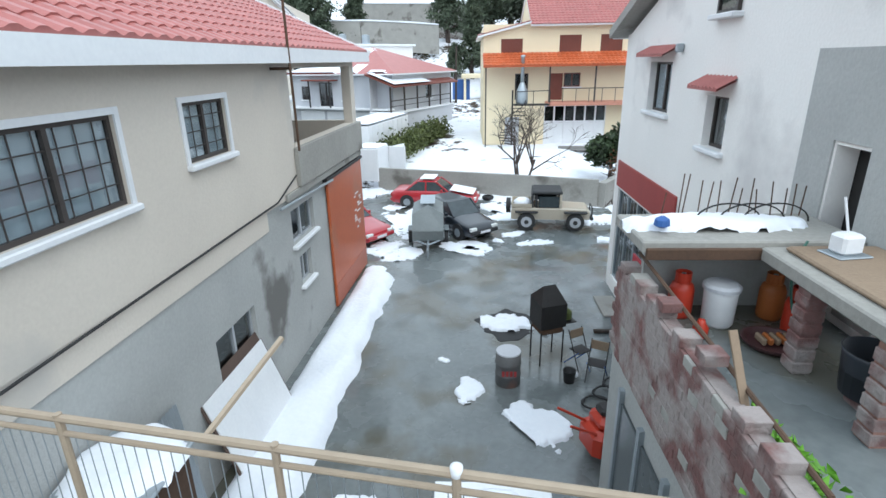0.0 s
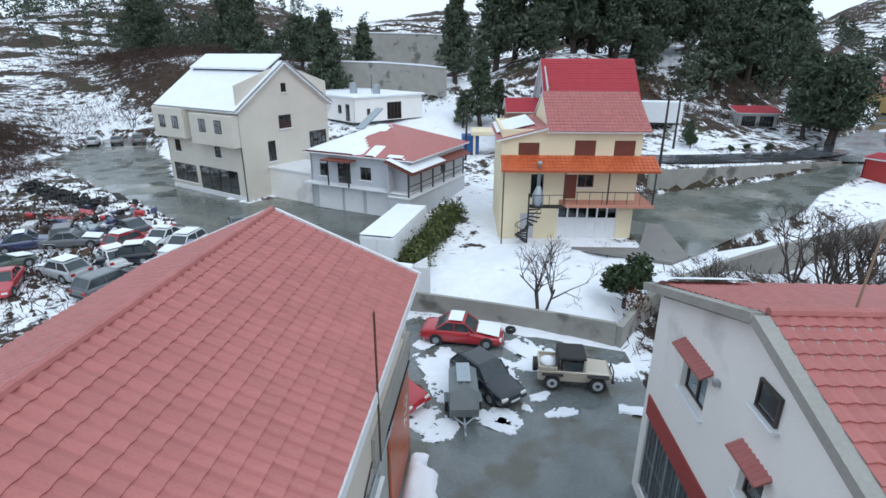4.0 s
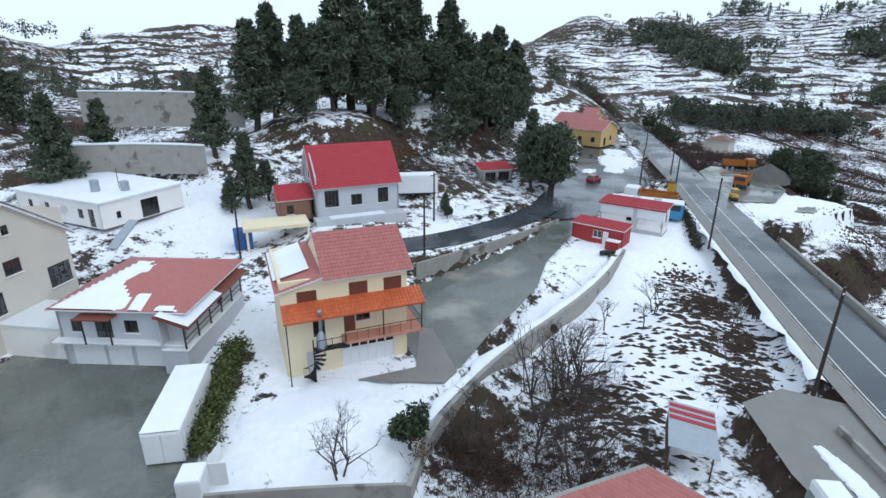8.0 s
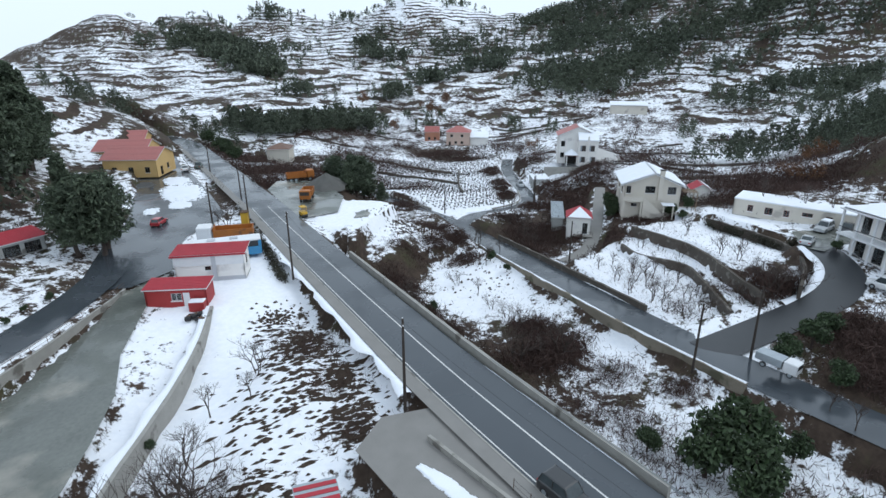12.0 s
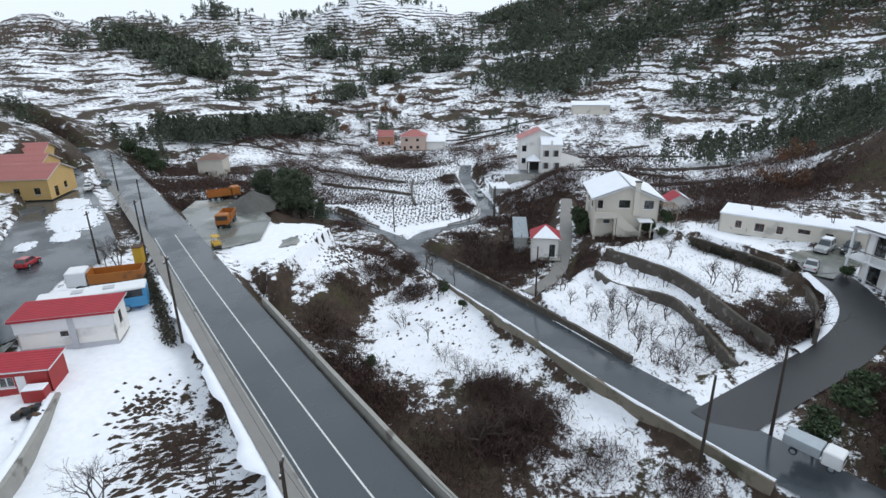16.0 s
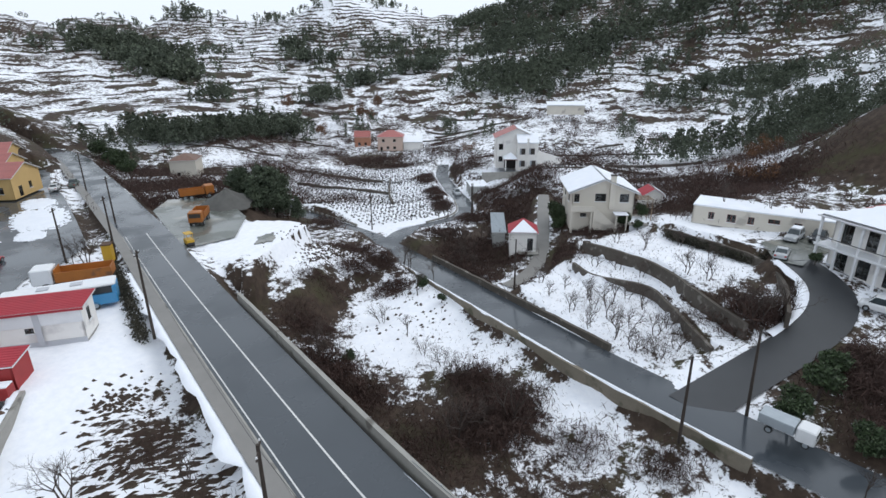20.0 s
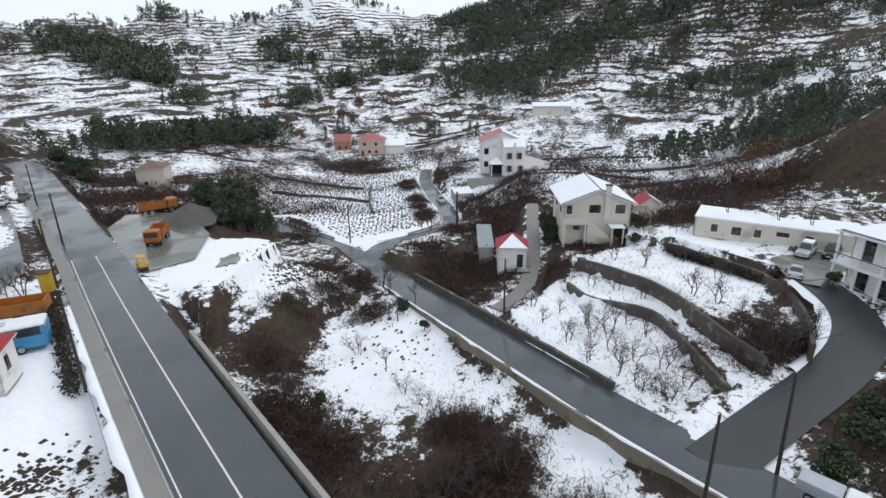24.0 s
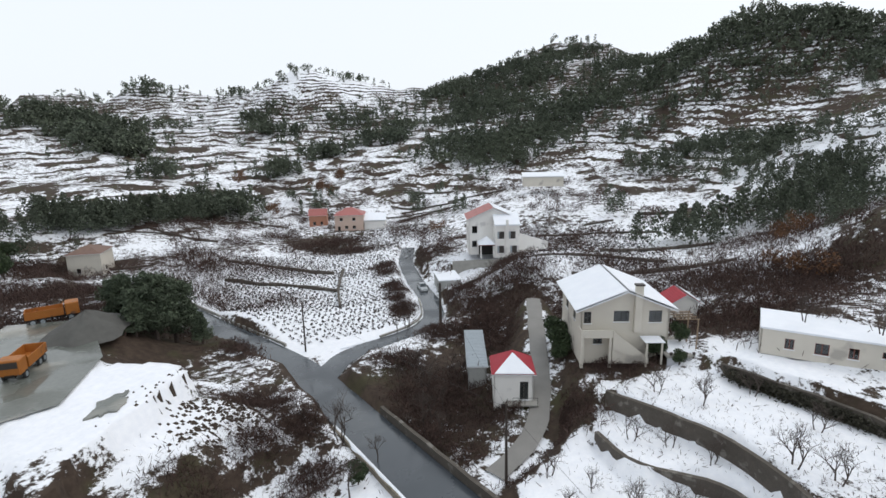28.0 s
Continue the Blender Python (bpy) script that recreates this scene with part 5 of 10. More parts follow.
# ---------------------------------------------------------------- the other buildings
def house(name, label, m, w, d, h, mat, wins=None, roof="gable", rise=2.0, over=0.4, tile=None, snow=(), frame_mat=DARKFRAME, category="house", wide=0.0, group="", soffit=None, axis="x"):
    """A plain house: walls with window holes, and a gable, hip, shed or flat roof. Sides: f (y = 0), r (x = w), b, l."""
    th = thing(name, label, category, m, group)
    sides = {"f": (Matrix.Translation((0, 0, 0)), w), "r": (Matrix.Translation((w, 0, 0)) @ pose(0, 0, 0, 0, 0, 90), d), "b": (Matrix.Translation((w, d, 0)) @ pose(0, 0, 0, 0, 0, 180), w), "l": (Matrix.Translation((0, d, 0)) @ pose(0, 0, 0, 0, 0, -90), d)}
    for key, (ms, length) in sides.items():
        hs = [(x, z, x + a, z + b) for x, z, a, b in (wins or {}).get(key, [])]
        gab = None
        if roof == "gable" and ((axis == "x" and key in "rl") or (axis == "y" and key in "fb")):
            gab = (length / 2, rise)
        inset = 0.0 if key in "fb" else 0.2
        wall(th, ms @ Matrix.Translation((0, 0.004 if inset else 0, 0)), length, h, mat, hs, 0.2, "wall", "", gab)
        for q in hs:
            window(th, ms, q, frame_mat, 1 if q[2] - q[0] < 2 else 3, 0, q[1] > 0.3, None, 0.06)
    o = over
    rb_, rt_, sn = MB(), MB(), MB()
    slopes = []
    if roof == "gable" and axis == "x":
        k = o * rise / (d / 2)
        slopes = [((-o, -o, h - k), (w + o, -o, h - k), (0, d / 2 + o, rise + k)), ((-o, d + o, h - k), (w + o, d + o, h - k), (0, -d / 2 - o, rise + k))]
    elif roof == "gable":
        k = o * rise / (w / 2)
        slopes = [((-o, -o, h - k), (-o, d + o, h - k), (w / 2 + o, 0, rise + k)), ((w + o, -o, h - k), (w + o, d + o, h - k), (-w / 2 - o, 0, rise + k))]
    elif roof == "shed":
        slopes = [((-o, -o, h), (w + o, -o, h), (0, d + 2 * o, rise))]
    elif roof == "flat":
        rb_.cbox((-o, -o, h), (w + o, d + o, h + 0.25), 0.03)
    elif roof == "hip":
        x0, x1, y0, y1 = -o, w + o, -o, d + o
        r = min(w, d) / 2 + o
        if w >= d:
            p, q = (x0 + r, (y0 + y1) / 2, h + rise), (x1 - r, (y0 + y1) / 2, h + rise)
        else:
            p, q = ((x0 + x1) / 2, y0 + r, h + rise), ((x0 + x1) / 2, y1 - r, h + rise)
        c = [(x0, y0, h), (x1, y0, h), (x1, y1, h), (x0, y1, h)]
        if w >= d:
            fs = [(0, 1, 5, 4), (1, 2, 5), (2, 3, 4, 5), (3, 0, 4), (3, 2, 1, 0)]
        else:
            fs = [(0, 1, 4), (1, 2, 5, 4), (2, 3, 5), (3, 0, 4, 5), (3, 2, 1, 0)]
        rt_.add(c + [p, q], fs)
        rb_.box((x0, y0, h - 0.12), (x1, y1, h - 0.01))
    for k, (a, b, v) in enumerate(slopes):
        slab_on(rb_, a, b, v, 0.14)
        up = (Vector(b) - Vector(a)).cross(Vector(v)).normalized()
        up *= 0.15 if up.z > 0 else -0.15
        if tile is not None:
            slope_tiles(rt_, Vector(a) + up, Vector(b) + up, v, 0.42, wide)
        if k in snow:
            snow_slab(sn, Vector(a) + up, Vector(b) + up, Vector(v), 0.14, 3.0 + k + w, 0.12, 24, 14, 0.07)
    rf = part("roof", rb_, soffit or WHITEPAINT, th)
    if rt_.v:
        tp = part("tiles", rt_, tile or TILEJ, rf)
        tp["kind"] = "stuff"
    if sn.v:
        solid("roof_snow", sn, SNOW, "smooth blanket of snow on the roof", "snow", "roof snow", "", True, m)
    return th


# large ivory house with shop front
mw = Matrix(((-0.855, 0.52, 0, -23.5), (0.52, 0.855, 0, 53.5), (0, 0, 1, 0.62), (0, 0, 0, 1)))
mw = Matrix.Translation((-23.5 - 0.855 * 13.2, 53.5 + 0.52 * 13.2, 0.62)) @ pose(0, 0, 0, 0, 0, -31.3)
wb = house("shop_house", "tall ivory house with jutting upper floor and shop windows", mw, 13.2, 12.0, 9.2, IVORY,
           {"f": [(0.6, 0.9, 4.2, 2.0), (5.4, 0.5, 6.6, 2.5), (1.4, 4.2, 1.1, 1.3), (8.6, 4.2, 1.1, 1.3)],
            "r": [(3.2, 3.7, 1.0, 2.1), (4.9, 6.9, 1.7, 1.4), (9.0, 4.0, 2.6, 2.2), (5.6, 10.6, 0.7, 0.9)]}, "gable", 4.2, 0.45, None, (0, 1))
part("bay", MB().cbox((-0.4, -0.95, 5.9), (5.2, -0.005, 9.0), 0.03), IVORY, wb, "jutting ivory bay")
part("bay", MB().cbox((6.4, -0.95, 5.6), (13.3, -0.005, 8.7), 0.03), IVORY, wb)
for xx in (0.8, 3.2, 8.0, 10.6):
    wi = part("window", MB().box((xx, -0.99, 6.9), (xx + 1.1, -0.955, 8.2)), DARKFRAME, wb)
    part("pane", MB().box((xx + 0.08, -1.0, 6.98), (xx + 0.5, -0.992, 8.12)), GLASS, wi)
    part("pane", MB().box((xx + 0.6, -1.0, 6.98), (xx + 1.02, -0.992, 8.12)), GLASS, wi)
rv = [(0.3, 4.3, 12.35), (12.9, 4.3, 12.35), (12.9, 6.0, 13.5), (0.3, 6.0, 13.5), (0.3, 4.3, 12.95), (12.9, 4.3, 12.95), (12.9, 6.0, 14.15), (0.3, 6.0, 14.15)]
part("roof_band", MB().add(rv, [(0, 1, 5, 4), (4, 5, 6, 7), (1, 2, 6, 5), (2, 3, 7, 6), (3, 0, 4, 7)]), IRON, wb, "dark band under the raised ridge")
solid("roof_snow", MB().add([(x - 0.15 if x < 1 else x + 0.15, y - (0.3 if y < 5 else -0.25), z + (0.02 if k < 4 else 0.0)) for k, (x, y, z) in enumerate([(0.3, 4.3, 12.78), (12.9, 4.3, 12.78), (12.9, 6.0, 14.16), (0.3, 6.0, 14.16), (0.3, 4.3, 13.0), (12.9, 4.3, 13.0), (12.9, 6.0, 14.36), (0.3, 6.0, 14.36)])], [(0, 1, 5, 4), (4, 5, 6, 7), (1, 2, 6, 5), (2, 3, 7, 6), (3, 0, 4, 7), (3, 2, 1, 0)]), SNOW, "snow on the raised ridge", "snow", "roof snow", m=mw)
part("drainpipe", MB().tube((13.25, -0.1, 0.1), (13.25, -0.1, 9.2), 0.06, n=6), DARKFRAME, wb)
part("plinth", MB().cbox((-0.02, -0.06, 0.0), (13.22, -0.004, 0.45), 0.01), WHITEPAINT, wb)
solid("outside_stair", MB().box((0, 0, 0), (1.2, 4.5, 0.15), pose(-14.6, 66.5, 6.4, 28, 0, -31)), ZINC, "grey metal outside stair", "stairs")
# low garage link and bungalow
house("garage_block", "low white garage block with roller doors", Matrix.Translation((-22.3, 56.3, 0.6)) @ pose(0, 0, 0, 0, 0, -29), 6.6, 5.0, 3.0, WHITEWALL, {}, "flat", 0, 0.1)
bg = house("bungalow", "white bungalow raised over garages with hipped red roof", Matrix.Translation((-16.4, 52.4, 0.6)) @ pose(0, 0, 0, 0, 0, -24), 11.2, 11.5, 5.6, GREYWALL,
           {"f": [(1.1, 3.3, 1.0, 1.2), (3.2, 2.75, 1.5, 2.1), (5.8, 3.3, 1.2, 1.2)], "r": [(6.0, 3.2, 1.2, 1.2)]}, "hip", 2.3, 0.5)
part("porch_roof", MB().cbox((2.2, -1.3, 5.0), (5.4, -0.01, 5.12), 0.02), SHUTTER, bg, "small dark red porch roof")
for xx in (2.9, 5.2):
    part("porch_post", MB().box((xx, -1.2, 2.7), (xx + 0.1, -1.1, 5.0)), IRON, bg)
part("terrace_slab", MB().cbox((-0.3, -0.9, 2.55), (11.3, -0.01, 2.72), 0.02), WHITEPAINT, bg)
for a, b in ((0.8, 3.6), (3.9, 6.0), (6.4, 10.6)):
    part("garage_door", MB().cbox((a, -0.05, 0.05), (b, -0.005, 2.3), 0.01), WHITEPAINT, bg, "white roller door")
mbg = Matrix.Translation((-16.4, 52.4, 0.6)) @ pose(0, 0, 0, 0, 0, -24)
sb = MB()
snow_slab(sb, (-0.4, -0.45, 5.62), (11.0, -0.45, 5.62), Vector((0, 6.0, 2.26)), 0.1, 2.0, 0.25, 30, 14, 0.05, lambda u, v: 1.0 if 0.02 + v * 0.48 < u < 0.98 - v * 0.48 and (u < 0.52 + 0.08 * math.sin(v * 9) or (0.6 < u < 0.72 and v < 0.3) or (u > 0.8 and v < 0.12)) else -1.0)
solid("roof_snow", sb, SNOW, "snow sliding off the hipped roof", "snow", "roof snow", "", True, mbg)
vm_ = Matrix.Translation((-6.2, 46.6, 0.6)) @ pose(0, 0, 0, 0, 0, 66)
vr = thing("veranda", "open lean-to veranda with dark posts and a roof half under snow", "veranda", vm_)
part("base_wall", MB().cbox((0, 0, 0), (12.0, 2.2, 2.3), 0.02), GREYWALL, vr)
part("floor_edge", MB().cbox((-0.1, -0.15, 2.3), (12.1, 2.2, 2.45), 0.02), WHITEPAINT, vr)
for k_ in range(6):
    part("post", MB().box((0.05 + k_ * 2.34, 0.05, 2.45), (0.17 + k_ * 2.34, 0.17, 4.55)), DARKFRAME, vr)
part("railing", MB().box((0.05, 0.06, 3.35), (11.9, 0.12, 3.43)).box((0.05, 0.06, 2.9), (11.9, 0.1, 2.95)), DARKFRAME, vr)
part("shaded_wall", MB().box((0.0, 2.1, 2.45), (12.0, 2.19, 5.3)), GREYWALL, vr)
vrf = MB()
slab_on(vrf, (-0.3, -0.5, 4.5), (12.3, -0.5, 4.5), Vector((0, 2.9, 1.0)), 0.12)
part("roof", vrf, SHUTTER, vr, "dark red lean-to roof")
sb = MB()
snow_slab(sb, (-0.2, -0.45, 4.62), (6.4, -0.45, 4.62), Vector((0, 2.7, 0.93)), 0.13, 6.0, 0.2, 20, 10, 0.05)
solid("roof_snow", sb, SNOW, "snow on the lean-to roof", "snow", "roof snow", "", True, vm_)
# truck body used as a store, hedge, fridge
tb = thing("truck_body", "white box truck body used as a store, snow on top", "container", Matrix.Translation((-8.6, 35.8, 0.6)) @ pose(0, 0, 0, 0, 0, -12))
part("box", MB().cbox((0, 0, 0.15), (2.5, 8.2, 2.6), 0.03), WHITEPAINT, tb)
for k in range(8):
    part("rib", MB().box((2.5, 0.6 + k, 0.2), (2.53, 0.66 + k, 2.55)), WHITEPAINT, tb)
part("door", MB().cbox((0.1, -0.05, 0.25), (1.22, -0.002, 2.5), 0.01), WHITEPAINT, tb)
part("door", MB().cbox((1.28, -0.05, 0.25), (2.4, -0.002, 2.5), 0.01), WHITEPAINT, tb)
for k in (0.5, 3.9, 7.4):
    part("sleeper", MB().box((0.1, k, 0), (2.4, k + 0.3, 0.15)), WOOD, tb)
sb = MB()
snow_slab(sb, (0, 0, 2.55), (2.5, 0, 2.55), Vector((0, 8.2, 0)), 0.14, 8.0, 0.08, 14, 30, 0.05)
solid("roof_snow", sb, SNOW, "even snow on the truck body", "snow", "roof snow", "", True, tb.matrix_basis)
fr = thing("cold_store", "white insulated cabinet with open door, snow on top", "cabinet", Matrix.Translation((-6.4, 31.3, 0.5)) @ pose(0, 0, 0, 0, 0, -14))
part("body", MB().cbox((0, 0, 0), (1.5, 1.7, 1.9), 0.04), WHITEPAINT, fr)
part("door", MB().cbox((1.52, 1.6, 0.05), (2.6, 1.68, 1.85), 0.02), WHITEPAINT, fr)
part("snow_cap", MB().cbox((0.02, 0.02, 1.9), (1.48, 1.68, 2.02), 0.05), SNOW, fr, "cap of snow")
ps = thing("tin_shelter", "small open shelter with dark red sheet roof", "shed", Matrix.Translation((-9.3, 27.2, 0.0)) @ pose(0, 0, 0, 0, 0, -12))
part("roof", MB().box((0, 0, 2.0), (3.2, 3.0, 2.06), pose(0, 0, 0, 5, 0, 0)), REDSHEET, ps)
for a, b in ((0.1, 0.1), (3.0, 0.1), (0.1, 2.8), (3.0, 2.8)):
    part("post", MB().box((a, b, 0), (a + 0.08, b + 0.08, 2.05 + b * 0.08)), RUST, ps)
part("back_panel", MB().box((0.1, 2.85, 0), (3.1, 2.9, 1.9)), RUST, ps)
part("flue", MB().tube((1.2, 1.2, 2.1), (1.2, 1.2, 3.1), 0.09, n=8), IRON, ps)
ga = thing("pergola_gate", "white metal gate beside the hedge", "gate", at(-4.6, 33.2, 0.8, 60))
part("frame", MB().cbox((0, 0, 0.1), (1.6, 0.05, 1.4), 0.01), WHITEPAINT, ga)

# red-roofed house behind
rdh = house("red_roof_house", "pale grey house with bright red sheet roof", at(9.6, 75.6, 5.0, 2), 12.2, 9.0, 4.4, GREYWALL,
            {"f": [(1.2, 1.2, 2.0, 2.4), (5.0, 1.2, 1.6, 1.6), (9.0, 1.2, 1.6, 2.2)], "l": [(2.0, 1.4, 0.8, 1.6), (5.4, 1.4, 0.8, 1.6), (3.9, 4.6, 0.8, 1.1)]}, "gable", 4.9, 0.4, REDSHEET)
part("base_wall", MB().cbox((-0.6, -2.4, -3.6), (12.6, 0.0, 0.0), 0.03), GREYWALL, rdh)
part("terrace_snow", MB().cbox((1.5, -2.0, 0.0), (9.5, -0.4, 0.12), 0.05), SNOW, rdh)
house("side_cottage", "small brick cottage with red sheet roof", at(4.6, 76.5, 4.6, 2), 4.4, 5.0, 3.0, material("brown_brickwork", (0.28, 0.15, 0.11), (0.2, 0.1, 0.075), 0.9, 1.4, 16, 0.3), {"f": [(1.0, 0.9, 1.0, 1.3)]}, "gable", 1.5, 0.3, REDSHEET)
solid("carport_roof", MB().cbox((-0.5, 71.5, 5.0), (8.0, 76.0, 5.5), 0.04), YELLOWWALL, "cream concrete car port slab", "roof")
for xx, yy in ((-0.2, 71.7), (7.6, 71.7), (-0.2, 75.6), (7.6, 75.6)):
    solid("carport_post", MB().box((xx, yy, ground(xx, yy) - 0.3), (xx + 0.3, yy + 0.3, 5.0)), YELLOWWALL, "cream concrete post of the car port", "post", "carport posts")
BLUE = material("blue_painted_metal", (0.04, 0.12, 0.36), (0.03, 0.09, 0.28), 0.5, 1.5, 10, 0.08)
solid("blue_container", MB().cbox((0, 0, 0), (2.2, 2.4, 2.6), 0.04), BLUE, "blue painted metal storage container", "container", m=at(-1.6, 72.6, ground(-0.5, 73) - 0.05, 4))
wv = thing("white_van_body", "white box van body beside the upper road, snow on top", "container", at(23.0, 82.0, ground(26, 84) + 0.1, -12))
part("box", MB().cbox((0, 0, 0.3), (7.0, 2.6, 3.1), 0.04), WHITEPAINT, wv)
part("snow_cap", MB().cbox((0.05, 0.05, 3.1), (6.95, 2.55, 3.25), 0.06), SNOW, wv)
part("chassis", MB().box((0.2, 0.3, 0), (6.8, 2.3, 0.3)), IRON, wv)
fwm = Matrix.Translation((-28.3, 88.0, 6.0)) @ pose(0, 0, 0, 0, 0, -46)
fw = house("flat_white_house", "long white house with flat snowy roof", fwm, 17.0, 12.0, 3.3, WHITEWALL, {"f": [(2.5, 1.0, 0.9, 1.3), (6.0, 1.0, 0.9, 1.3), (12.6, 1.0, 1.0, 1.2), (14.6, 0.1, 1.1, 2.3)], "r": [(2.0, 0.9, 0.6, 0.9), (5.5, 0.1, 2.6, 2.4)]}, "flat", 0, 0.35, soffit=SNOW)
for a_, b_, h_ in ((11.5, 3.5, 1.5), (14.5, 5.5, 1.3)):
    part("water_tank", MB().lathe([(0.5, 3.5), (0.55, 3.6), (0.55, 3.5 + h_), (0.2, 3.6 + h_)], (a_, b_, 0), 14), ZINC, fw, "grey metal roof tank")
part("aerial", MB().tube((12.6, 6.0, 3.5), (12.6, 6.0, 6.2), 0.05, n=6), DARKFRAME, fw)
house("red_shed", "small open shed with red sheet roof", at(43.6, 92.2, ground(46, 93) - 0.1, -4), 6.2, 3.4, 2.2, RENDER, {"f": [(0.6, 0.1, 2.2, 1.7), (3.4, 0.1, 2.2, 1.7)]}, "shed", 0.8, 0.4, REDSHEET, category="shed")

# roadside: white store with red roof, red cabin, bus, tipper
ms = Matrix.Translation((51.9, 66.9, 1.8)) @ pose(0, 0, 0, 0, 0, -56)
sh = house("roadside_store", "long white store with red sheet roof", ms, 9.4, 3.8, 3.75, WHITEWALL, {"f": [(4.0, 1.4, 0.8, 0.6)], "r": [(1.4, 1.5, 0.9, 1.5)]}, "shed", 0.2, 0.35, REDSHEET, category="store")
part("upper_band", MB().cbox((-0.02, -0.2, 2.2), (9.42, -0.004, 3.65), 0.02), WHITEPAINT, sh, "white boarded band under the eave")
part("fascia", MB().box((-0.36, -0.42, 3.62), (9.76, -0.36, 3.86)), REDSHEET, sh)
part("pilaster", MB().box((5.0, -0.24, 0), (5.6, -0.202, 3.56)), GREYWALL, sh)
part("plinth", MB().box((0.0, -0.05, -0.8), (9.4, -0.004, 0.35)), GREYWALL, sh)
part("footing", MB().box((0.02, 0.02, -0.9), (9.38, 3.78, -0.004)), CONCRETE, sh)
mc = Matrix.Translation((44.9, 64.2, 1.25)) @ pose(0, 0, 0, 0, 0, -60)
REDPAINT = material("red_painted_boards", (0.36, 0.03, 0.03), (0.28, 0.024, 0.024), 0.6, 1.0, 12, 0.15)
rc = house("red_cabin", "red site cabin with white window and door", mc, 7.6, 3.0, 2.5, REDPAINT, {"f": [(3.2, 0.95, 1.3, 1.05)]}, "shed", 0.3, 0.2, REDSHEET, frame_mat=WHITEPAINT, category="cabin")
part("door", MB().cbox((4.7, -0.05, 0.05), (5.5, -0.004, 2.05), 0.01), WHITEPAINT, rc)
st_ = thing("store_box", "low red box with snow on its lid", "box", mc @ Matrix.Translation((5.7, -1.5, 0)))
part("body", MB().cbox((0, 0, 0.0), (1.9, 1.2, 1.2), 0.04), REDPAINT, st_)
part("snow_cap", MB().cbox((0.02, 0.02, 1.2), (1.88, 1.18, 1.36), 0.06), SNOW, st_)
for k_ in range(9):
    o_ = MB().cbox((-0.35, -0.25, 0), (0.35, 0.25, 0.3 + 0.12 * (k_ % 3)), 0.08)
    solid("scrap_heap", o_, (IRON, RUST, BLACK)[k_ % 3], "dark scrap and old parts beside the red cabin", "scrap", "cabin scrap", m=mc @ Matrix.Translation((6.3 + 0.55 * (k_ % 4), -2.6 - 0.6 * (k_ // 3), -0.05)) @ pose(0, 0, 0, 0, 0, k_ * 47))
BUSBLUE = material("sky_blue_paint", (0.05, 0.27, 0.52), (0.04, 0.22, 0.44), 0.35, 0.8, 8, 0.03, coat=0.3)
bus = thing("bus", "blue and white coach parked beside the store", "bus", Matrix.Translation((56.1, 70.1, 2.1)) @ pose(0, 0, 0, 0, 0, -45) @ Matrix.Diagonal((1.08, 1.1, 1.03, 1)))
part("body", MB().cbox((0, 0, 0.45), (10.4, 2.5, 1.75), 0.12), BUSBLUE, bus)
part("window_band", MB().cbox((0.06, 0.03, 1.75), (10.34, 2.47, 2.6), 0.08), material("bus_windows", (0.015, 0.018, 0.022), (0.02, 0.024, 0.03), 0.12, 1, 5, 0.0), bus)
part("roof", MB().cbox((0.0, 0.0, 2.6), (10.4, 2.5, 2.95), 0.12), WHITEPAINT, bus, "white roof with snow")
part("end_panel", MB().cbox((9.9, 0.02, 1.7), (10.42, 2.48, 2.62), 0.1), BUSBLUE, bus)
for k in (1.2, 2.9, 4.6, 6.3, 8.0):
    part("pillar", MB().box((k, -0.004, 1.75), (k + 0.1, 2.504, 2.6)), BUSBLUE, bus)
for k in (3.2, 6.2):
    part("roof_vent", MB().cbox((k, 0.8, 2.95), (k + 1.1, 1.7, 3.08), 0.03), GREYWALL, bus)


def wheel(parent, x, y, z, r=0.32, w=0.2, rim=ZINC):
    ty = part("wheel", MB().tube((x, y - w / 2, z), (x, y + w / 2, z), r, n=18), BLACK, parent)
    part("rim", MB().tube((x, y - w / 2 - 0.012, z), (x, y + w / 2 + 0.012, z), r * 0.62, n=12), rim, ty)
    return ty


for a in (2.0, 8.2):
    for b in (0.14, 2.36):
        wheel(bus, a, b, 0.46, 0.46, 0.28)
TIPPER = material("orange_tipper_paint", (0.40, 0.14, 0.02), (0.30, 0.10, 0.016), 0.55, 1.0, 9, 0.1, c=(0.16, 0.07, 0.03), spots=0.2)


def tipper(m, label, group="works lorries"):
    tr = thing("tipper_lorry", label, "lorry", m, group)
    part("chassis", MB().box((0, 0.7, 0.6), (6.8, 1.7, 0.95)), IRON, tr)
    part("cab", MB().cbox((5.0, 0.05, 0.8), (6.8, 2.35, 2.7), 0.12), WHITEPAINT if "white" in label else TIPPER, tr)
    part("windscreen", MB().box((6.8, 0.25, 1.7), (6.815, 2.15, 2.45)), DARKFRAME, tr)
    sk = MB()
    for a, b in (((0, 0, 1.0), (4.8, 0.08, 2.2)), ((0, 2.32, 1.0), (4.8, 2.4, 2.2)), ((0, 0.08, 1.0), (0.08, 2.32, 2.2)), ((4.72, 0.08, 1.0), (4.8, 2.32, 2.5)), ((0.08, 0.08, 1.0), (4.72, 2.32, 1.1))):
        sk.box(a, b)
    part("tipping_body", sk, TIPPER, tr)
    for k in range(5):
        part("rib", MB().box((0.4 + k, -0.06, 1.0), (0.5 + k, -0.002, 2.2)), TIPPER, tr)
    for a in (0.9, 2.1, 5.6):
        for b in (0.15, 2.25):
            wheel(tr, a, b, 0.5, 0.5, 0.3)
    return tr


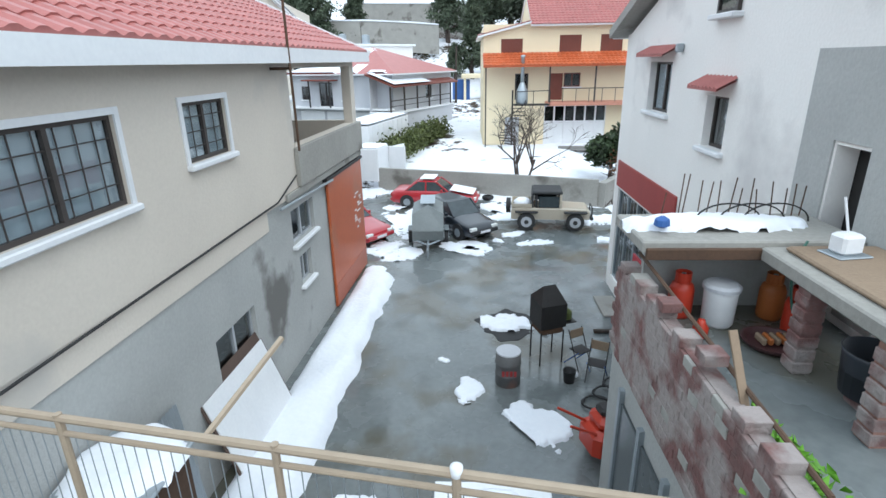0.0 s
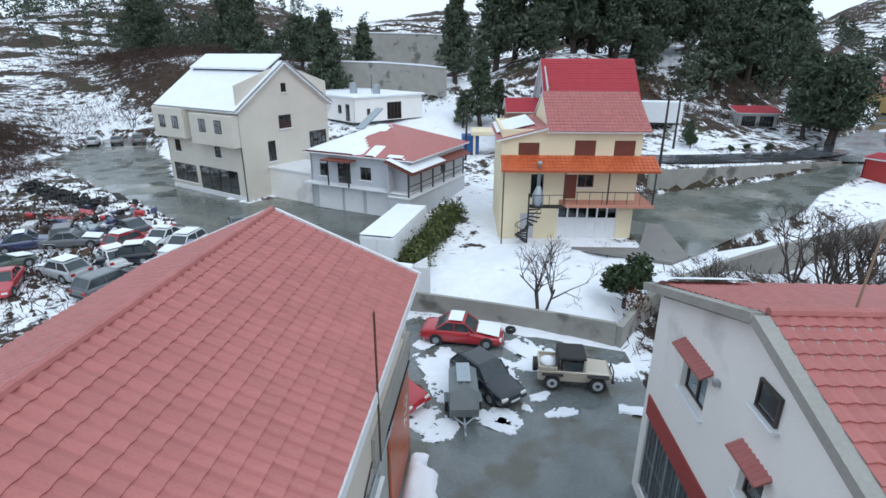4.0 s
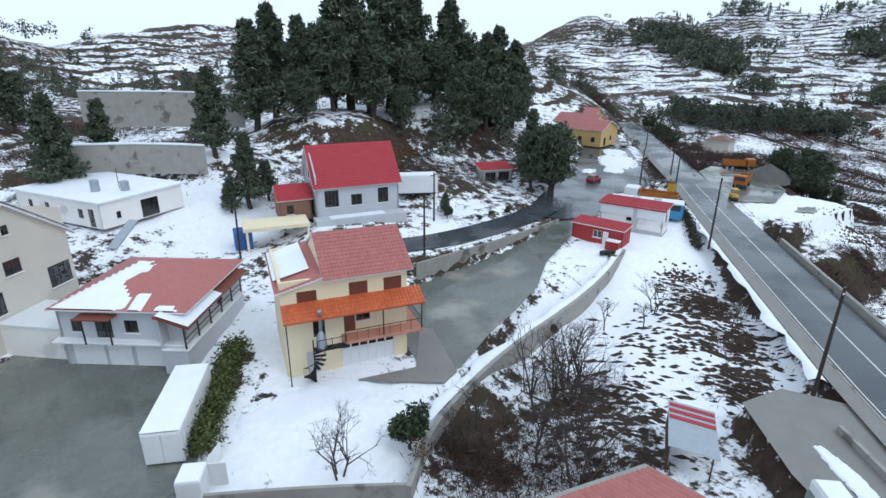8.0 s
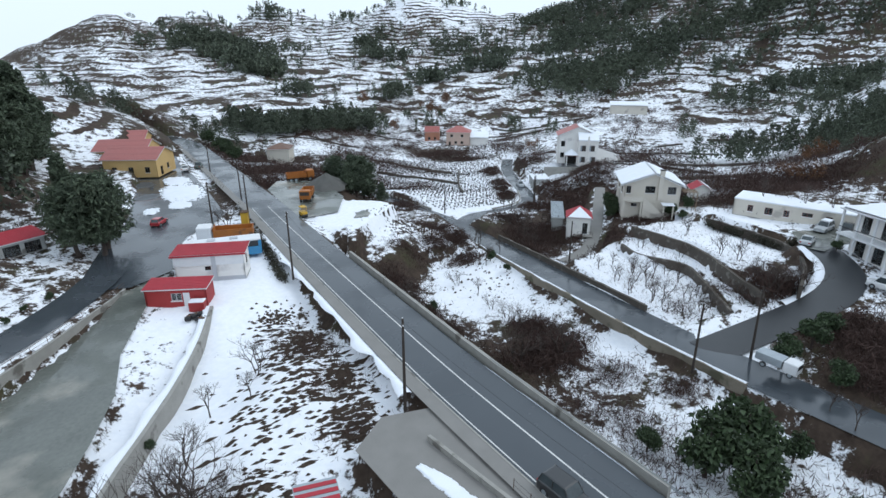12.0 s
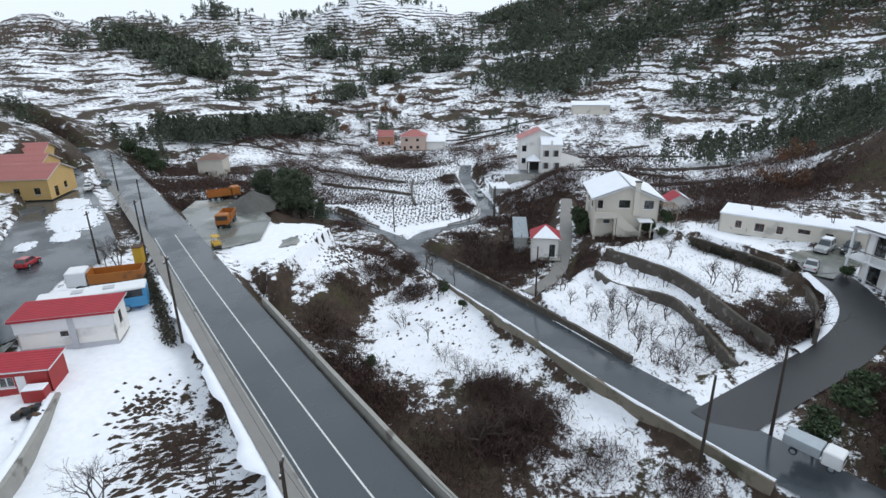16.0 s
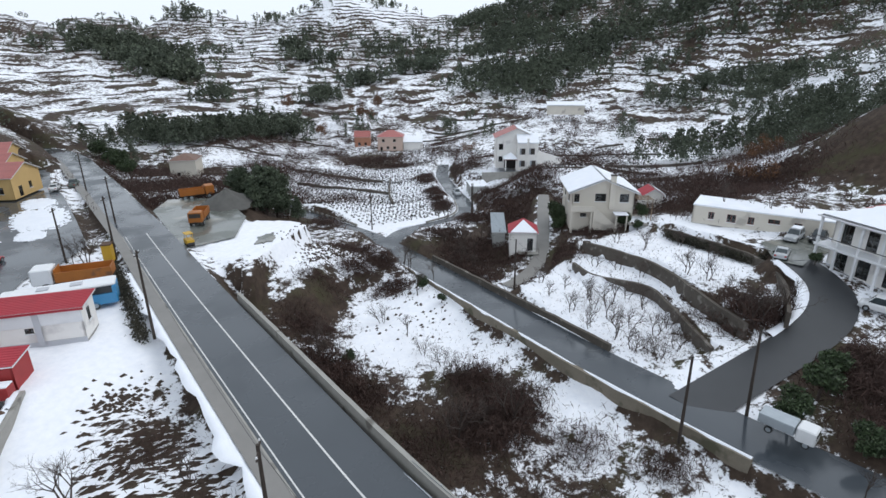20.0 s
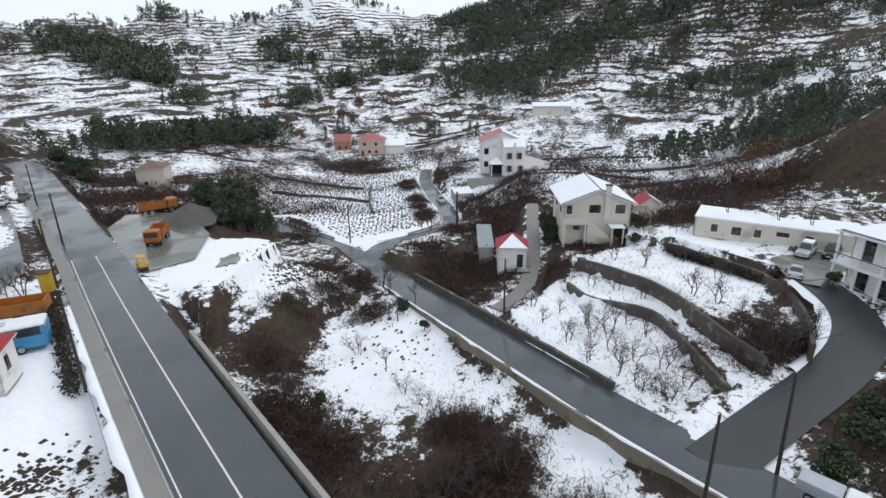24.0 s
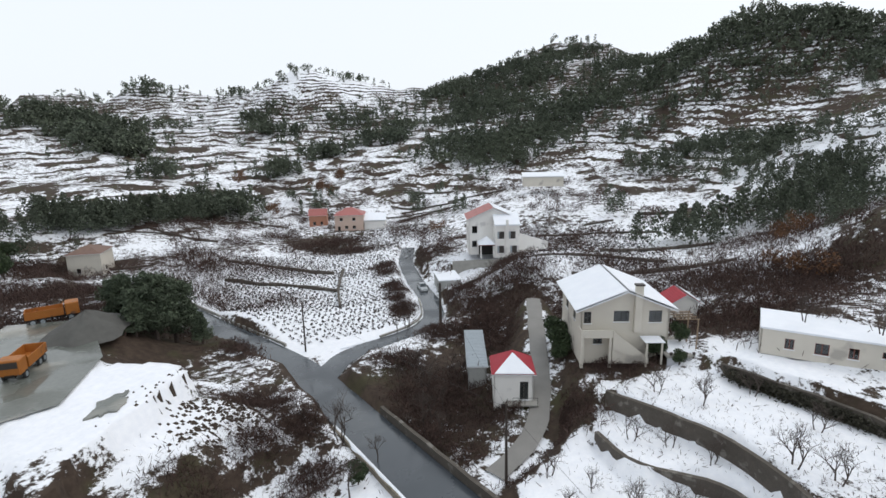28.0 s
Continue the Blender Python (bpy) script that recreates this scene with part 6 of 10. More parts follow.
tipper(Matrix.Translation((70.9, 70.0, 2.2)) @ pose(0, 0, 0, 0, 0, 129) @ Matrix.Diagonal((1.3, 1.15, 1.1, 1)), "tipper lorry with rusty orange body and white cab")
tipper(Matrix.Translation((98.0, 80.6, 1.95)) @ pose(0, 0, 0, 0, 0, -150), "orange tipper lorry at the depot")
tipper(Matrix.Translation((107.5, 93.0, 1.7)) @ pose(0, 0, 0, 0, 0, -40), "orange works lorry beside the brown trees")
YELLOW = material("yellow_plant_paint", (0.55, 0.33, 0.02), (0.44, 0.26, 0.016), 0.5, 1, 9, 0.08)
pl = thing("road_roller", "small yellow works machine beside the road", "machine", Matrix.Translation((84.6, 69.2, 1.98)) @ pose(0, 0, 0, 0, 0, 58))
part("body", MB().cbox((0, 0, 0.4), (1.8, 1.2, 1.1), 0.08), YELLOW, pl)
part("canopy", MB().cbox((0.1, 0.0, 2.0), (1.7, 1.2, 2.1), 0.03), YELLOW, pl)
for a, b in ((0.2, 0.1), (1.5, 0.1), (0.2, 1.0), (1.5, 1.0)):
    part("post", MB().box((a, b, 1.1), (a + 0.06, b + 0.06, 2.0)), YELLOW, pl)
part("drum", MB().tube((0.3, 0.05, 0.4), (0.3, 1.15, 0.4), 0.4, n=16), IRON, pl)
part("drum", MB().tube((1.5, 0.05, 0.4), (1.5, 1.15, 0.4), 0.4, n=16), IRON, pl)
kb = thing("yellow_kiosk", "yellow metal cabinet beside the road", "cabinet", at(75.0, 75.3, 2.1, 35))
part("box", MB().cbox((0, 0, 0), (1.5, 1.2, 2.6), 0.04), YELLOW, kb)
part("cap", MB().cbox((-0.1, -0.1, 2.6), (1.6, 1.3, 2.75), 0.03), RUST, kb)
house("brown_cottage", "small pale cottage with brown roof among bare trees", at(156.5, 143.5, -7.6, -62), 8.0, 9.0, 6.6, IVORY, {"f": [(2.0, 1.6, 1.0, 1.2)], "r": [(2.5, 1.6, 1.0, 1.2)]}, "hip", 1.8, 0.4, material("brown_roof_tiles", (0.20, 0.12, 0.09), (0.14, 0.085, 0.065), 0.7, 1.2, 10, 0.2))
hv, hf, hn = [], [], 26
for i in range(9):
    for j in range(hn):
        a_, q_ = 2 * math.pi * j / hn, i / 8
        r_ = (1 - q_) * (1 + 0.12 * math.sin(3 * a_ + 1) + 0.06 * math.sin(7 * a_))
        hv.append((107.6 + 7.0 * r_ * math.cos(a_), 81.5 + 4.6 * r_ * math.sin(a_), 1.6 + 3.6 * q_ ** 0.9 + 0.12 * math.sin(5 * a_ + i)))
for i in range(8):
    hf += [(i * hn + j, i * hn + (j + 1) % hn, (i + 1) * hn + (j + 1) % hn, (i + 1) * hn + j) for j in range(hn)]
solid("gravel_heap", MB().add(hv, hf), material("dark_grey_gravel", (0.11, 0.108, 0.1), (0.075, 0.073, 0.068), 0.9, 1.2, 30, 0.6, grow=0.05), "large heap of dark grey gravel at the depot", "gravel", "", "stuff", True)
ORW = material("orange_rendered_wall", (0.66, 0.45, 0.19), (0.56, 0.38, 0.16), 0.85, 0.5, 10, 0.15)
for k, (x, y, r) in enumerate(((90, 136, -62), (96, 148, -58), (106, 162, -52))):
    house("roadside_tavern", "orange walled building with red tiled roof", at(x, y, 2.6 + k * 0.3, r), 13.0, 11.0, 4.6, ORW, {"f": [(2, 1.2, 1.2, 1.4), (6, 1.2, 1.2, 1.4), (10, 1.2, 1.2, 1.4)], "r": [(2, 0.2, 1.4, 2.2), (6, 1.2, 1.2, 1.4)]}, "gable", 2.2, 0.5, TILEJ, group="tavern buildings")

# valley: hut, villa, terrace house, long low wall with windows
hutm = Matrix.Translation((108.9, 23.4, -5.0)) @ pose(0, 0, 0, 0, 0, -78)
hut = house("tower_hut", "small white two-storey hut with red pyramid roof", hutm, 4.7, 4.7, 5.9, WHITEWALL, {"f": [(3.1, 2.55, 1.0, 2.3), (0.9, 0.05, 3.0, 1.9)], "r": [(1.8, 3.3, 1.0, 1.3)]}, "hip", 2.0, 0.3, REDSHEET)
part("balcony", MB().cbox((1.6, -1.1, 2.2), (5.2, -0.004, 2.4), 0.02), CONCRETE, hut)
part("balcony_rail", MB().tube((2.2, -1.05, 3.3), (5.1, -1.05, 3.3), 0.03, n=5).tube((2.2, -1.05, 2.4), (2.2, -1.05, 3.3), 0.025, n=5).tube((3.6, -1.05, 2.4), (3.6, -1.05, 3.3), 0.025, n=5).tube((5.1, -1.05, 2.4), (5.1, -1.05, 3.3), 0.025, n=5), IRON, hut)
sb = MB()
sb.add([(0.1, -0.3, 5.93), (4.75, -0.3, 5.93), (2.4, 2.0, 7.55), (2.3, 2.0, 7.55), (0.1, -0.3, 6.03), (4.75, -0.3, 6.03), (2.4, 2.0, 7.65), (2.3, 2.0, 7.65)], [(4, 5, 6, 7), (0, 1, 5, 4), (1, 2, 6, 5), (3, 0, 4, 7)])
solid("roof_snow", sb, SNOW, "triangle of snow on the pyramid roof", "snow", "roof snow", "", False, hutm @ Matrix.Translation((0, -0.05, 0.06)))
house("hut_annex", "low grey annex with sheet roof behind the hut", Matrix.Translation((114.2, 27.6, -5.0)) @ pose(0, 0, 0, 0, 0, -76), 2.4, 11.0, 3.8, RENDER, {}, "shed", 0.6, 0.2, ZINC, category="shed")
vm = Matrix.Translation((115.7, 13.6, 0.1)) @ pose(0, 0, 0, 0, 0, -77)
vl = house("villa", "cream two-storey villa with broad snowy roof", vm, 10.8, 11.4, 7.2, IVORY,
           {"f": [(0.35, 5.3, 0.9, 1.5), (4.0, 5.5, 1.9, 1.4), (8.3, 5.4, 1.6, 1.5), (1.6, 2.6, 1.1, 0.7)], "r": [(2.0, 4.6, 1.4, 1.6), (6.0, 4.6, 1.4, 1.6)], "l": [(2.5, 4.6, 1.4, 1.6), (7.0, 4.6, 1.4, 1.6)]}, "gable", 2.2, 0.75, None, (0, 1), axis="y")
part("balcony", MB().cbox((-0.3, -1.5, 3.9), (3.6, -0.004, 4.1), 0.02), IVORY, vl)
part("balcony_parapet", MB().box((-0.3, -1.5, 4.1), (3.6, -1.36, 4.95)), IVORY, vl)
part("balcony_parapet", MB().box((-0.3, -1.36, 4.1), (-0.16, -0.01, 4.95)), IVORY, vl)
for k_ in range(14):
    part("stair_step", MB().box((3.6 + k_ * 0.3, -1.5, 0.6), (3.9 + k_ * 0.3, -0.3, 3.95 - k_ * 0.24)), IVORY, vl)
part("stair_wall", MB().add([(3.6, -1.64, 2.6), (8.0, -1.64, 0.2), (8.0, -1.64, 1.3), (3.6, -1.64, 4.9), (3.6, -1.5, 2.6), (8.0, -1.5, 0.2), (8.0, -1.5, 1.3), (3.6, -1.5, 4.9)], [(0, 1, 2, 3), (7, 6, 5, 4), (3, 2, 6, 7), (0, 4, 5, 1), (1, 5, 6, 2), (0, 3, 7, 4)]), IVORY, vl, "sloping cream wall of the outside stair")
part("balcony_pillar", MB().box((-0.25, -1.45, 0), (0.1, -1.1, 3.9)), IVORY, vl)
part("balcony_pillar", MB().box((3.2, -1.45, 0), (3.5, -1.1, 3.9)), IVORY, vl)
part("chimney", MB().cbox((6.4, -0.55, 4.2), (7.3, 0.05, 10.2), 0.03), IVORY, vl)
part("chimney_cap", MB().cbox((6.3, -0.65, 10.2), (7.4, 0.15, 10.4), 0.03), DARKFRAME, vl)
part("porch_roof", MB().cbox((7.2, -2.4, 3.6), (9.6, -0.3, 3.75), 0.03), SNOW, vl)
part("porch_post", MB().box((7.4, -2.3, 0), (7.6, -2.1, 3.6)), IVORY, vl)
part("porch_post", MB().box((9.2, -2.3, 0), (9.4, -2.1, 3.6)), IVORY, vl)
part("terrace_floor", MB().cbox((9.6, -3.2, 2.0), (14.2, 3.0, 2.3), 0.03), CONCRETE, vl, "raised terrace with snow and pots")
part("terrace_wall", MB().box((9.7, -3.1, 0), (14.1, -2.9, 2.0)), GREYWALL, vl)
part("terrace_snow", MB().cbox((10.0, -2.4, 2.3), (13.8, 1.6, 2.42), 0.05), SNOW, vl)
for k_ in range(5):
    part("terrace_pot", MB().lathe([(0.12, 2.3), (0.2, 2.65), (0.16, 2.66)], (10.1 + k_ * 0.9, -3.0, 0), 8), DARKFRAME, vl)
for k_ in range(4):
    part("pergola_beam", MB().box((10.8, -2.0 + k_ * 0.9, 6.4 - k_ * 0.02), (13.6, -1.9 + k_ * 0.9, 6.5)), WOOD, vl)
part("pergola_post", MB().box((13.4, -2.0, 2.3), (13.52, -1.88, 6.4)), WOOD, vl)
part("pergola_post", MB().box((13.4, 0.7, 2.3), (13.52, 0.82, 6.4)), WOOD, vl)
house("far_shed", "small shed with red and snowy roof", Matrix.Translation((130.6, 0.6, 1.4)) @ pose(0, 0, 0, 0, 0, -78), 3.6, 4.4, 2.6, WHITEWALL, {}, "gable", 1.1, 0.3, REDSHEET, (1,), axis="y", category="shed")
tm = Matrix.Translation((100.9, -21.6, 2.5)) @ pose(0, 0, 0, 0, 0, -146) @ Matrix.Diagonal((1, 1, 1.25, 1))
tw = house("terrace_house", "white house with pillared verandas and snowy red roof", tm, 13.0, 10.0, 6.0, WHITEWALL,
           {"f": [(1.0, 0.2, 1.6, 2.2), (4.0, 0.2, 1.6, 2.2), (7.4, 0.2, 1.6, 2.2), (1.2, 3.3, 1.4, 2.0), (4.4, 3.3, 1.4, 2.0), (7.8, 3.3, 1.4, 2.0)], "l": [(2.0, 3.6, 1.2, 1.4), (6.0, 3.6, 1.2, 1.4)]}, "hip", 2.4, 0.6)
part("veranda_floor", MB().cbox((-0.6, -2.4, 2.8), (13.4, -0.004, 3.05), 0.02), WHITEPAINT, tw)
for k in range(6):
    part("pillar", MB().box((-0.4 + k * 2.7, -2.3, 0), (-0.12 + k * 2.7, -2.05, 6.0)), WHITEPAINT, tw)
part("railing", MB().box((-0.5, -2.36, 3.85), (13.3, -2.3, 3.92)), IRON, tw)
part("veranda_eave", MB().cbox((-0.7, -2.7, 6.0), (13.6, -0.5, 6.15), 0.02), WHITEPAINT, tw)
sb = MB()
snow_slab(sb, (-0.5, -2.5, 6.12), (13.5, -2.5, 6.12), Vector((0, 5.6, 1.55)), 0.2, 4.0, 0.15, 26, 12, 0.06, lambda u, v: 1.0 if v * 0.35 < u < 1 - v * 0.35 else -1)
solid("roof_snow", sb, SNOW, "thick snow on the veranda roof", "snow", "roof snow", "", True, tm)
house("long_annex", "long low pale building with snow on its roof", Matrix.Translation((115.6, -6.3, 3.4)) @ pose(0, 0, 0, 0, 0, -106), 21.0, 7.0, 3.0, IVORY, {"f": [(2.4, 1.0, 0.9, 1.2), (5.2, 0.9, 1.3, 1.3), (8.2, 1.0, 0.9, 1.2), (11.0, 1.6, 1.6, 0.7), (14.5, 1.0, 1.0, 1.2)]}, "flat", 0, 0.1, frame_mat=SHUTTER, soffit=SNOW)
fm = Matrix.Translation((180.6, 41.2, -2.2)) @ pose(0, 0, 0, 0, 0, -74)
f2 = house("hillside_house", "white three-part house with small red and snowy roofs", fm, 12.0, 9.0, 9.2, WHITEWALL, {"f": [(0.8, 5.6, 1.3, 1.8), (0.8, 2.0, 1.2, 1.6)], "r": [(2, 5, 1.2, 1.5)], "l": [(2, 5.0, 1.2, 1.5), (5, 5.0, 1.2, 1.5), (2, 1.6, 1.2, 1.5)]}, "gable", 2.6, 0.5, TILEJ, (1,), axis="y")
part("front_wing", MB().cbox((6.2, -4.0, 0), (12.2, -0.004, 8.2), 0.03), WHITEWALL, f2)
part("wing_roof", MB().add([(6.0, -4.3, 8.1), (12.4, -4.3, 8.1), (12.4, 0.4, 10.2), (6.0, 0.4, 10.2), (6.0, -4.3, 8.4), (12.4, -4.3, 8.4), (12.4, 0.4, 10.5), (6.0, 0.4, 10.5)], [(0, 1, 5, 4), (4, 5, 6, 7), (1, 2, 6, 5), (3, 0, 4, 7), (0, 3, 2, 1)]), SNOW, f2, "snow on the front wing's sloping roof")
for a_, z_ in ((7.2, 4.8), (10.0, 4.8), (7.2, 1.2), (10.4, 1.2)):
    wi = part("window", MB().box((a_, -4.04, z_), (a_ + 1.2, -4.004, z_ + 1.8)), DARKFRAME, f2)
    part("shutter", MB().box((a_ - 0.45, -4.06, z_), (a_ - 0.02, -4.004, z_ + 1.8)), ZINC, wi)
part("wing_chimney", MB().cbox((8.8, -4.5, 0), (9.4, -4.045, 9.6), 0.03), WHITEWALL, f2)
part("porch", MB().cbox((2.4, -4.4, 3.2), (6.1, -0.004, 3.5), 0.03), SHUTTER, f2)
part("porch_snow", MB().add([(2.0, -4.8, 3.5), (6.15, -4.8, 3.5), (6.15, -0.1, 3.5), (2.0, -0.1, 3.5), (4.2, -2.2, 5.2)], [(0, 1, 4), (1, 2, 4), (2, 3, 4), (3, 0, 4)]), SNOW, f2, "snow on the pyramid porch roof")
for a_, b_ in ((2.5, -4.2), (5.7, -4.2)):
    part("porch_post", MB().box((a_, b_, 0), (a_ + 0.3, b_ + 0.3, 3.2)), WHITEWALL, f2)
# near-black box added in place of the shade beneath the porch roof
part("porch_shade", MB().box((2.5, -0.3, 0.0), (6.0, -0.02, 3.2)), DARK, f2)
part("garden_wall", MB().add([(12.2, -1.0, 0), (20.0, -1.0, 1.6), (20.0, -1.0, 3.2), (12.2, -1.0, 5.6), (12.2, -0.6, 0), (20.0, -0.6, 1.6), (20.0, -0.6, 3.2), (12.2, -0.6, 5.6)], [(0, 1, 2, 3), (7, 6, 5, 4), (3, 2, 6, 7), (0, 4, 5, 1), (1, 5, 6, 2), (0, 3, 7, 4)]), WHITEWALL, f2, "white wall stepping down beside the house")
wall_along("wall_hill_garden", [(176, 44.5, -4.6), (178, 36, -4.2), (176, 28, -3.2), (168, 22, -2.6)], 0.0, 0.4, -3.6, 1.6, CONCRETE, "grey garden wall below the hillside house")
fm = Matrix.Translation((241.6, 108.4, -10.8)) @ pose(0, 0, 0, 0, 0, -72)
house("valley_house", "pale pink house with red roof", fm, 11.4, 9.0, 7.4, material("pale_pink_wall", (0.66, 0.5, 0.42), (0.58, 0.44, 0.37), 0.85, 0.4, 10, 0.1), {"f": [(1.2, 1.0, 1.0, 2.0), (4.0, 2.0, 1.2, 1.2), (7.0, 2.0, 1.2, 1.2), (2.0, 5.2, 1.2, 1.2), (7.0, 5.2, 1.2, 1.2)]}, "hip", 2.6, 0.4, TILEJ)
house("valley_annex", "lean-to with snowy roof", fm @ Matrix.Translation((11.5, 0.5, 0)), 8.5, 8.0, 4.8, WHITEWALL, {}, "shed", 1.8, 0.3, None, (0,))
house("valley_cottage", "small brick-coloured cottage with snowy red roof", Matrix.Translation((246.0, 122.0, -9.4)) @ pose(0, 0, 0, 0, 0, -70), 7.0, 6.0, 5.0, material("terracotta_wall", (0.45, 0.22, 0.14), (0.38, 0.18, 0.12), 0.85, 0.4, 10, 0.1), {"f": [(1.5, 1.0, 1.2, 1.4), (4.5, 1.0, 1.0, 1.4)]}, "gable", 2.2, 0.3, TILEJ, (1,))
house("far_barn", "long low pale barn with snowy roof", Matrix.Translation((282.0, 38.0, 4.4)) @ pose(0, 0, 0, 0, 0, -80), 17.0, 8.0, 4.0, IVORY, {}, "shed", 1.2, 0.5, None, (0,), category="barn")
solid("greenhouse_sheet", MB().cbox((0, 0, 0), (26, 12, 2.4), 0.3), material("pale_polythene", (0.55, 0.57, 0.58), (0.45, 0.47, 0.48), 0.5, 0.2, 4, 0.1), "long pale covered shed in the fields", "shed", m=at(246, 52, -5.5, -72))
house("gate_store", "small concrete store with flat snowy roof beside the lane", Matrix.Translation((163.5, 44.6, -7.8)) @ pose(0, 0, 0, 0, 0, -66), 5.0, 8.0, 3.2, RENDER, {}, "flat", 0, 0.15, category="shed", soffit=SNOW)

# ---------------------------------------------------------------- trees and shrubs
def leaf_mesh(name, centre, size, material_, long=1.0, up=None, fold=0.35):
    """Many small bent leaves or needle tufts, one quad pair each, in one mesh."""
    n = len(centre)
    a = NPR.normal(size=(n, 3))
    if up is not None:
        a = a * (1 - up) + np.array([0, 0, 1.0]) * up * 1.5
    a /= np.linalg.norm(a, axis=1)[:, None]
    b = np.cross(a, NPR.normal(size=(n, 3)))
    b /= np.linalg.norm(b, axis=1)[:, None] + 1e-9
    c = np.cross(a, b)
    s = np.asarray(size)[:, None]
    v = np.stack([centre - a * s * long, centre + b * s * 0.5 + c * s * fold, centre + a * s * long, centre - b * s * 0.5 + c * s * fold], 1).reshape(-1, 3)
    me = bpy.data.meshes.new(name)
    me.vertices.add(4 * n)
    me.vertices.foreach_set("co", v.astype(np.float32).ravel())
    tri = (np.arange(n)[:, None] * 4 + np.array([0, 1, 2, 0, 2, 3])).ravel()
    me.loops.add(6 * n)
    me.loops.foreach_set("vertex_index", tri.astype(np.int32))
    me.polygons.add(2 * n)
    me.polygons.foreach_set("loop_start", (np.arange(2 * n) * 3).astype(np.int32))
    me.update(calc_edges=True)
    me.materials.append(material_)
    return me


def cone_cloud(n, h, r, low=0.12, power=0.8, lobes=5, seed=0.0):
    """Points of an uneven conical crown with gaps."""
    t = low + (1 - low) * NPR.random(n) ** 1.25
    ang = NPR.random(n) * 2 * np.pi
    layer = 0.72 + 0.28 * np.sin(t * h * 2.6 + seed + 1.3 * np.sin(ang * lobes + seed))
    rad = r * (1 - t ** 1.6) ** power * layer * (0.82 + 0.3 * np.sin(ang * lobes + seed * 3)) * NPR.random(n) ** 0.45 + 0.1
    return np.stack([rad * np.cos(ang), rad * np.sin(ang), t * h - 0.12 * rad], 1)


def round_cloud(n, h, r, low=0.3, seed=0.0, lobes=7):
    """Points of a broad, clumped crown."""
    pts = []
    for k in range(lobes):
        a = k * 2.4 + seed
        c = np.array([math.cos(a) * r * 0.5, math.sin(a) * r * 0.5, h * (low + (1 - low) * (0.25 + 0.6 * ((k * 0.37 + seed) % 1)))])
        d = NPR.normal(size=(n // lobes, 3))
        d *= (NPR.random(n // lobes) ** 0.4)[:, None] / np.linalg.norm(d, axis=1)[:, None]
        pts.append(c + d * np.array([r * 0.55, r * 0.55, h * 0.26]))
    return np.concatenate(pts)


def limb_cloud(n, h, r, seed=0.0, limbs=64, low=0.16, broad=False):
    """Points of a pine crown: feathery sprays along separate rising limbs, with gaps between them."""
    rn = random.Random(int(seed * 1000) + 7)
    pts, each = [], max(4, n // limbs)
    for k in range(limbs):
        t = low + (1 - low) * ((k + rn.random()) / limbs) ** 0.92
        prof = math.sqrt(max(0.05, 1 - ((t - 0.5) / 0.56) ** 2)) if broad else (1.03 - t) ** 0.7 * 1.15
        a, reach = k * 2.4 + rn.uniform(-0.6, 0.6), r * prof * rn.uniform(0.5, 1.12) + 0.2
        u = NPR.random(each) ** 0.55
        side = NPR.normal(size=each) * reach * (0.1 + 0.28 * u * (1.25 - u))
        lift = NPR.normal(size=each) * (0.1 + 0.06 * reach) + reach * (0.22 * u * u + 0.02)
        pts.append(np.stack([math.cos(a) * reach * u - math.sin(a) * side, math.sin(a) * reach * u + math.cos(a) * side, t * h * 0.97 + lift - 0.1 * reach], 1))
    return np.concatenate(pts)


def trunk_mesh(h, r, lean=0.2, n=5, seed=1):
    mb, rn = MB(), random.Random(seed)
    p = Vector((0, 0, -0.4))
    for k in range(n):
        q = Vector((rn.uniform(-lean, lean), rn.uniform(-lean, lean), h * (k + 1) / n))
        mb.tube(p, q, r * (1 - k / n * 0.85), r * (1 - (k + 1) / n * 0.85), 7, False)
        if k > 0:
            for _ in range(3):
                a = rn.uniform(0, 6.28)
                mb.tube(p, p + Vector((math.cos(a), math.sin(a), 0.25)) * h * 0.2 * (1.1 - k / n), r * 0.3, r * 0.06, 4, False)
        p = q
    return mb


def pine(name, label, h, r, count, m, mat=PINE, leaf=0.34, kind="cone", seed=1, category="tree", group="pines"):
    th = thing(name, label, category, m, group)
    part("trunk", trunk_mesh(h * 0.9, 0.03 * h + 0.04, 0.02 * h, 6, seed), BARK, th)
    pts = limb_cloud(count, h, r, seed * 1.7, 60 if h > 9 else 46) if kind == "cone" else (limb_cloud(count, h, r, seed * 1.7, 66, 0.22, True) if category == "tree" else round_cloud(count, h, r, seed=seed * 0.83))
    part("crown", leaf_mesh("crown", pts, NPR.uniform(0.6, 1.5, len(pts)) * leaf, mat, 1.5 if category == "tree" else 1.0), mat, th)
    return th


def put_on(x, y, s=1.0, rot=0.0, sink=0.05):
    return Matrix.Translation((x, y, ground(x, y) - sink)) @ pose(0, 0, 0, 0, 0, rot) @ Matrix.Diagonal((s, s, s, 1))


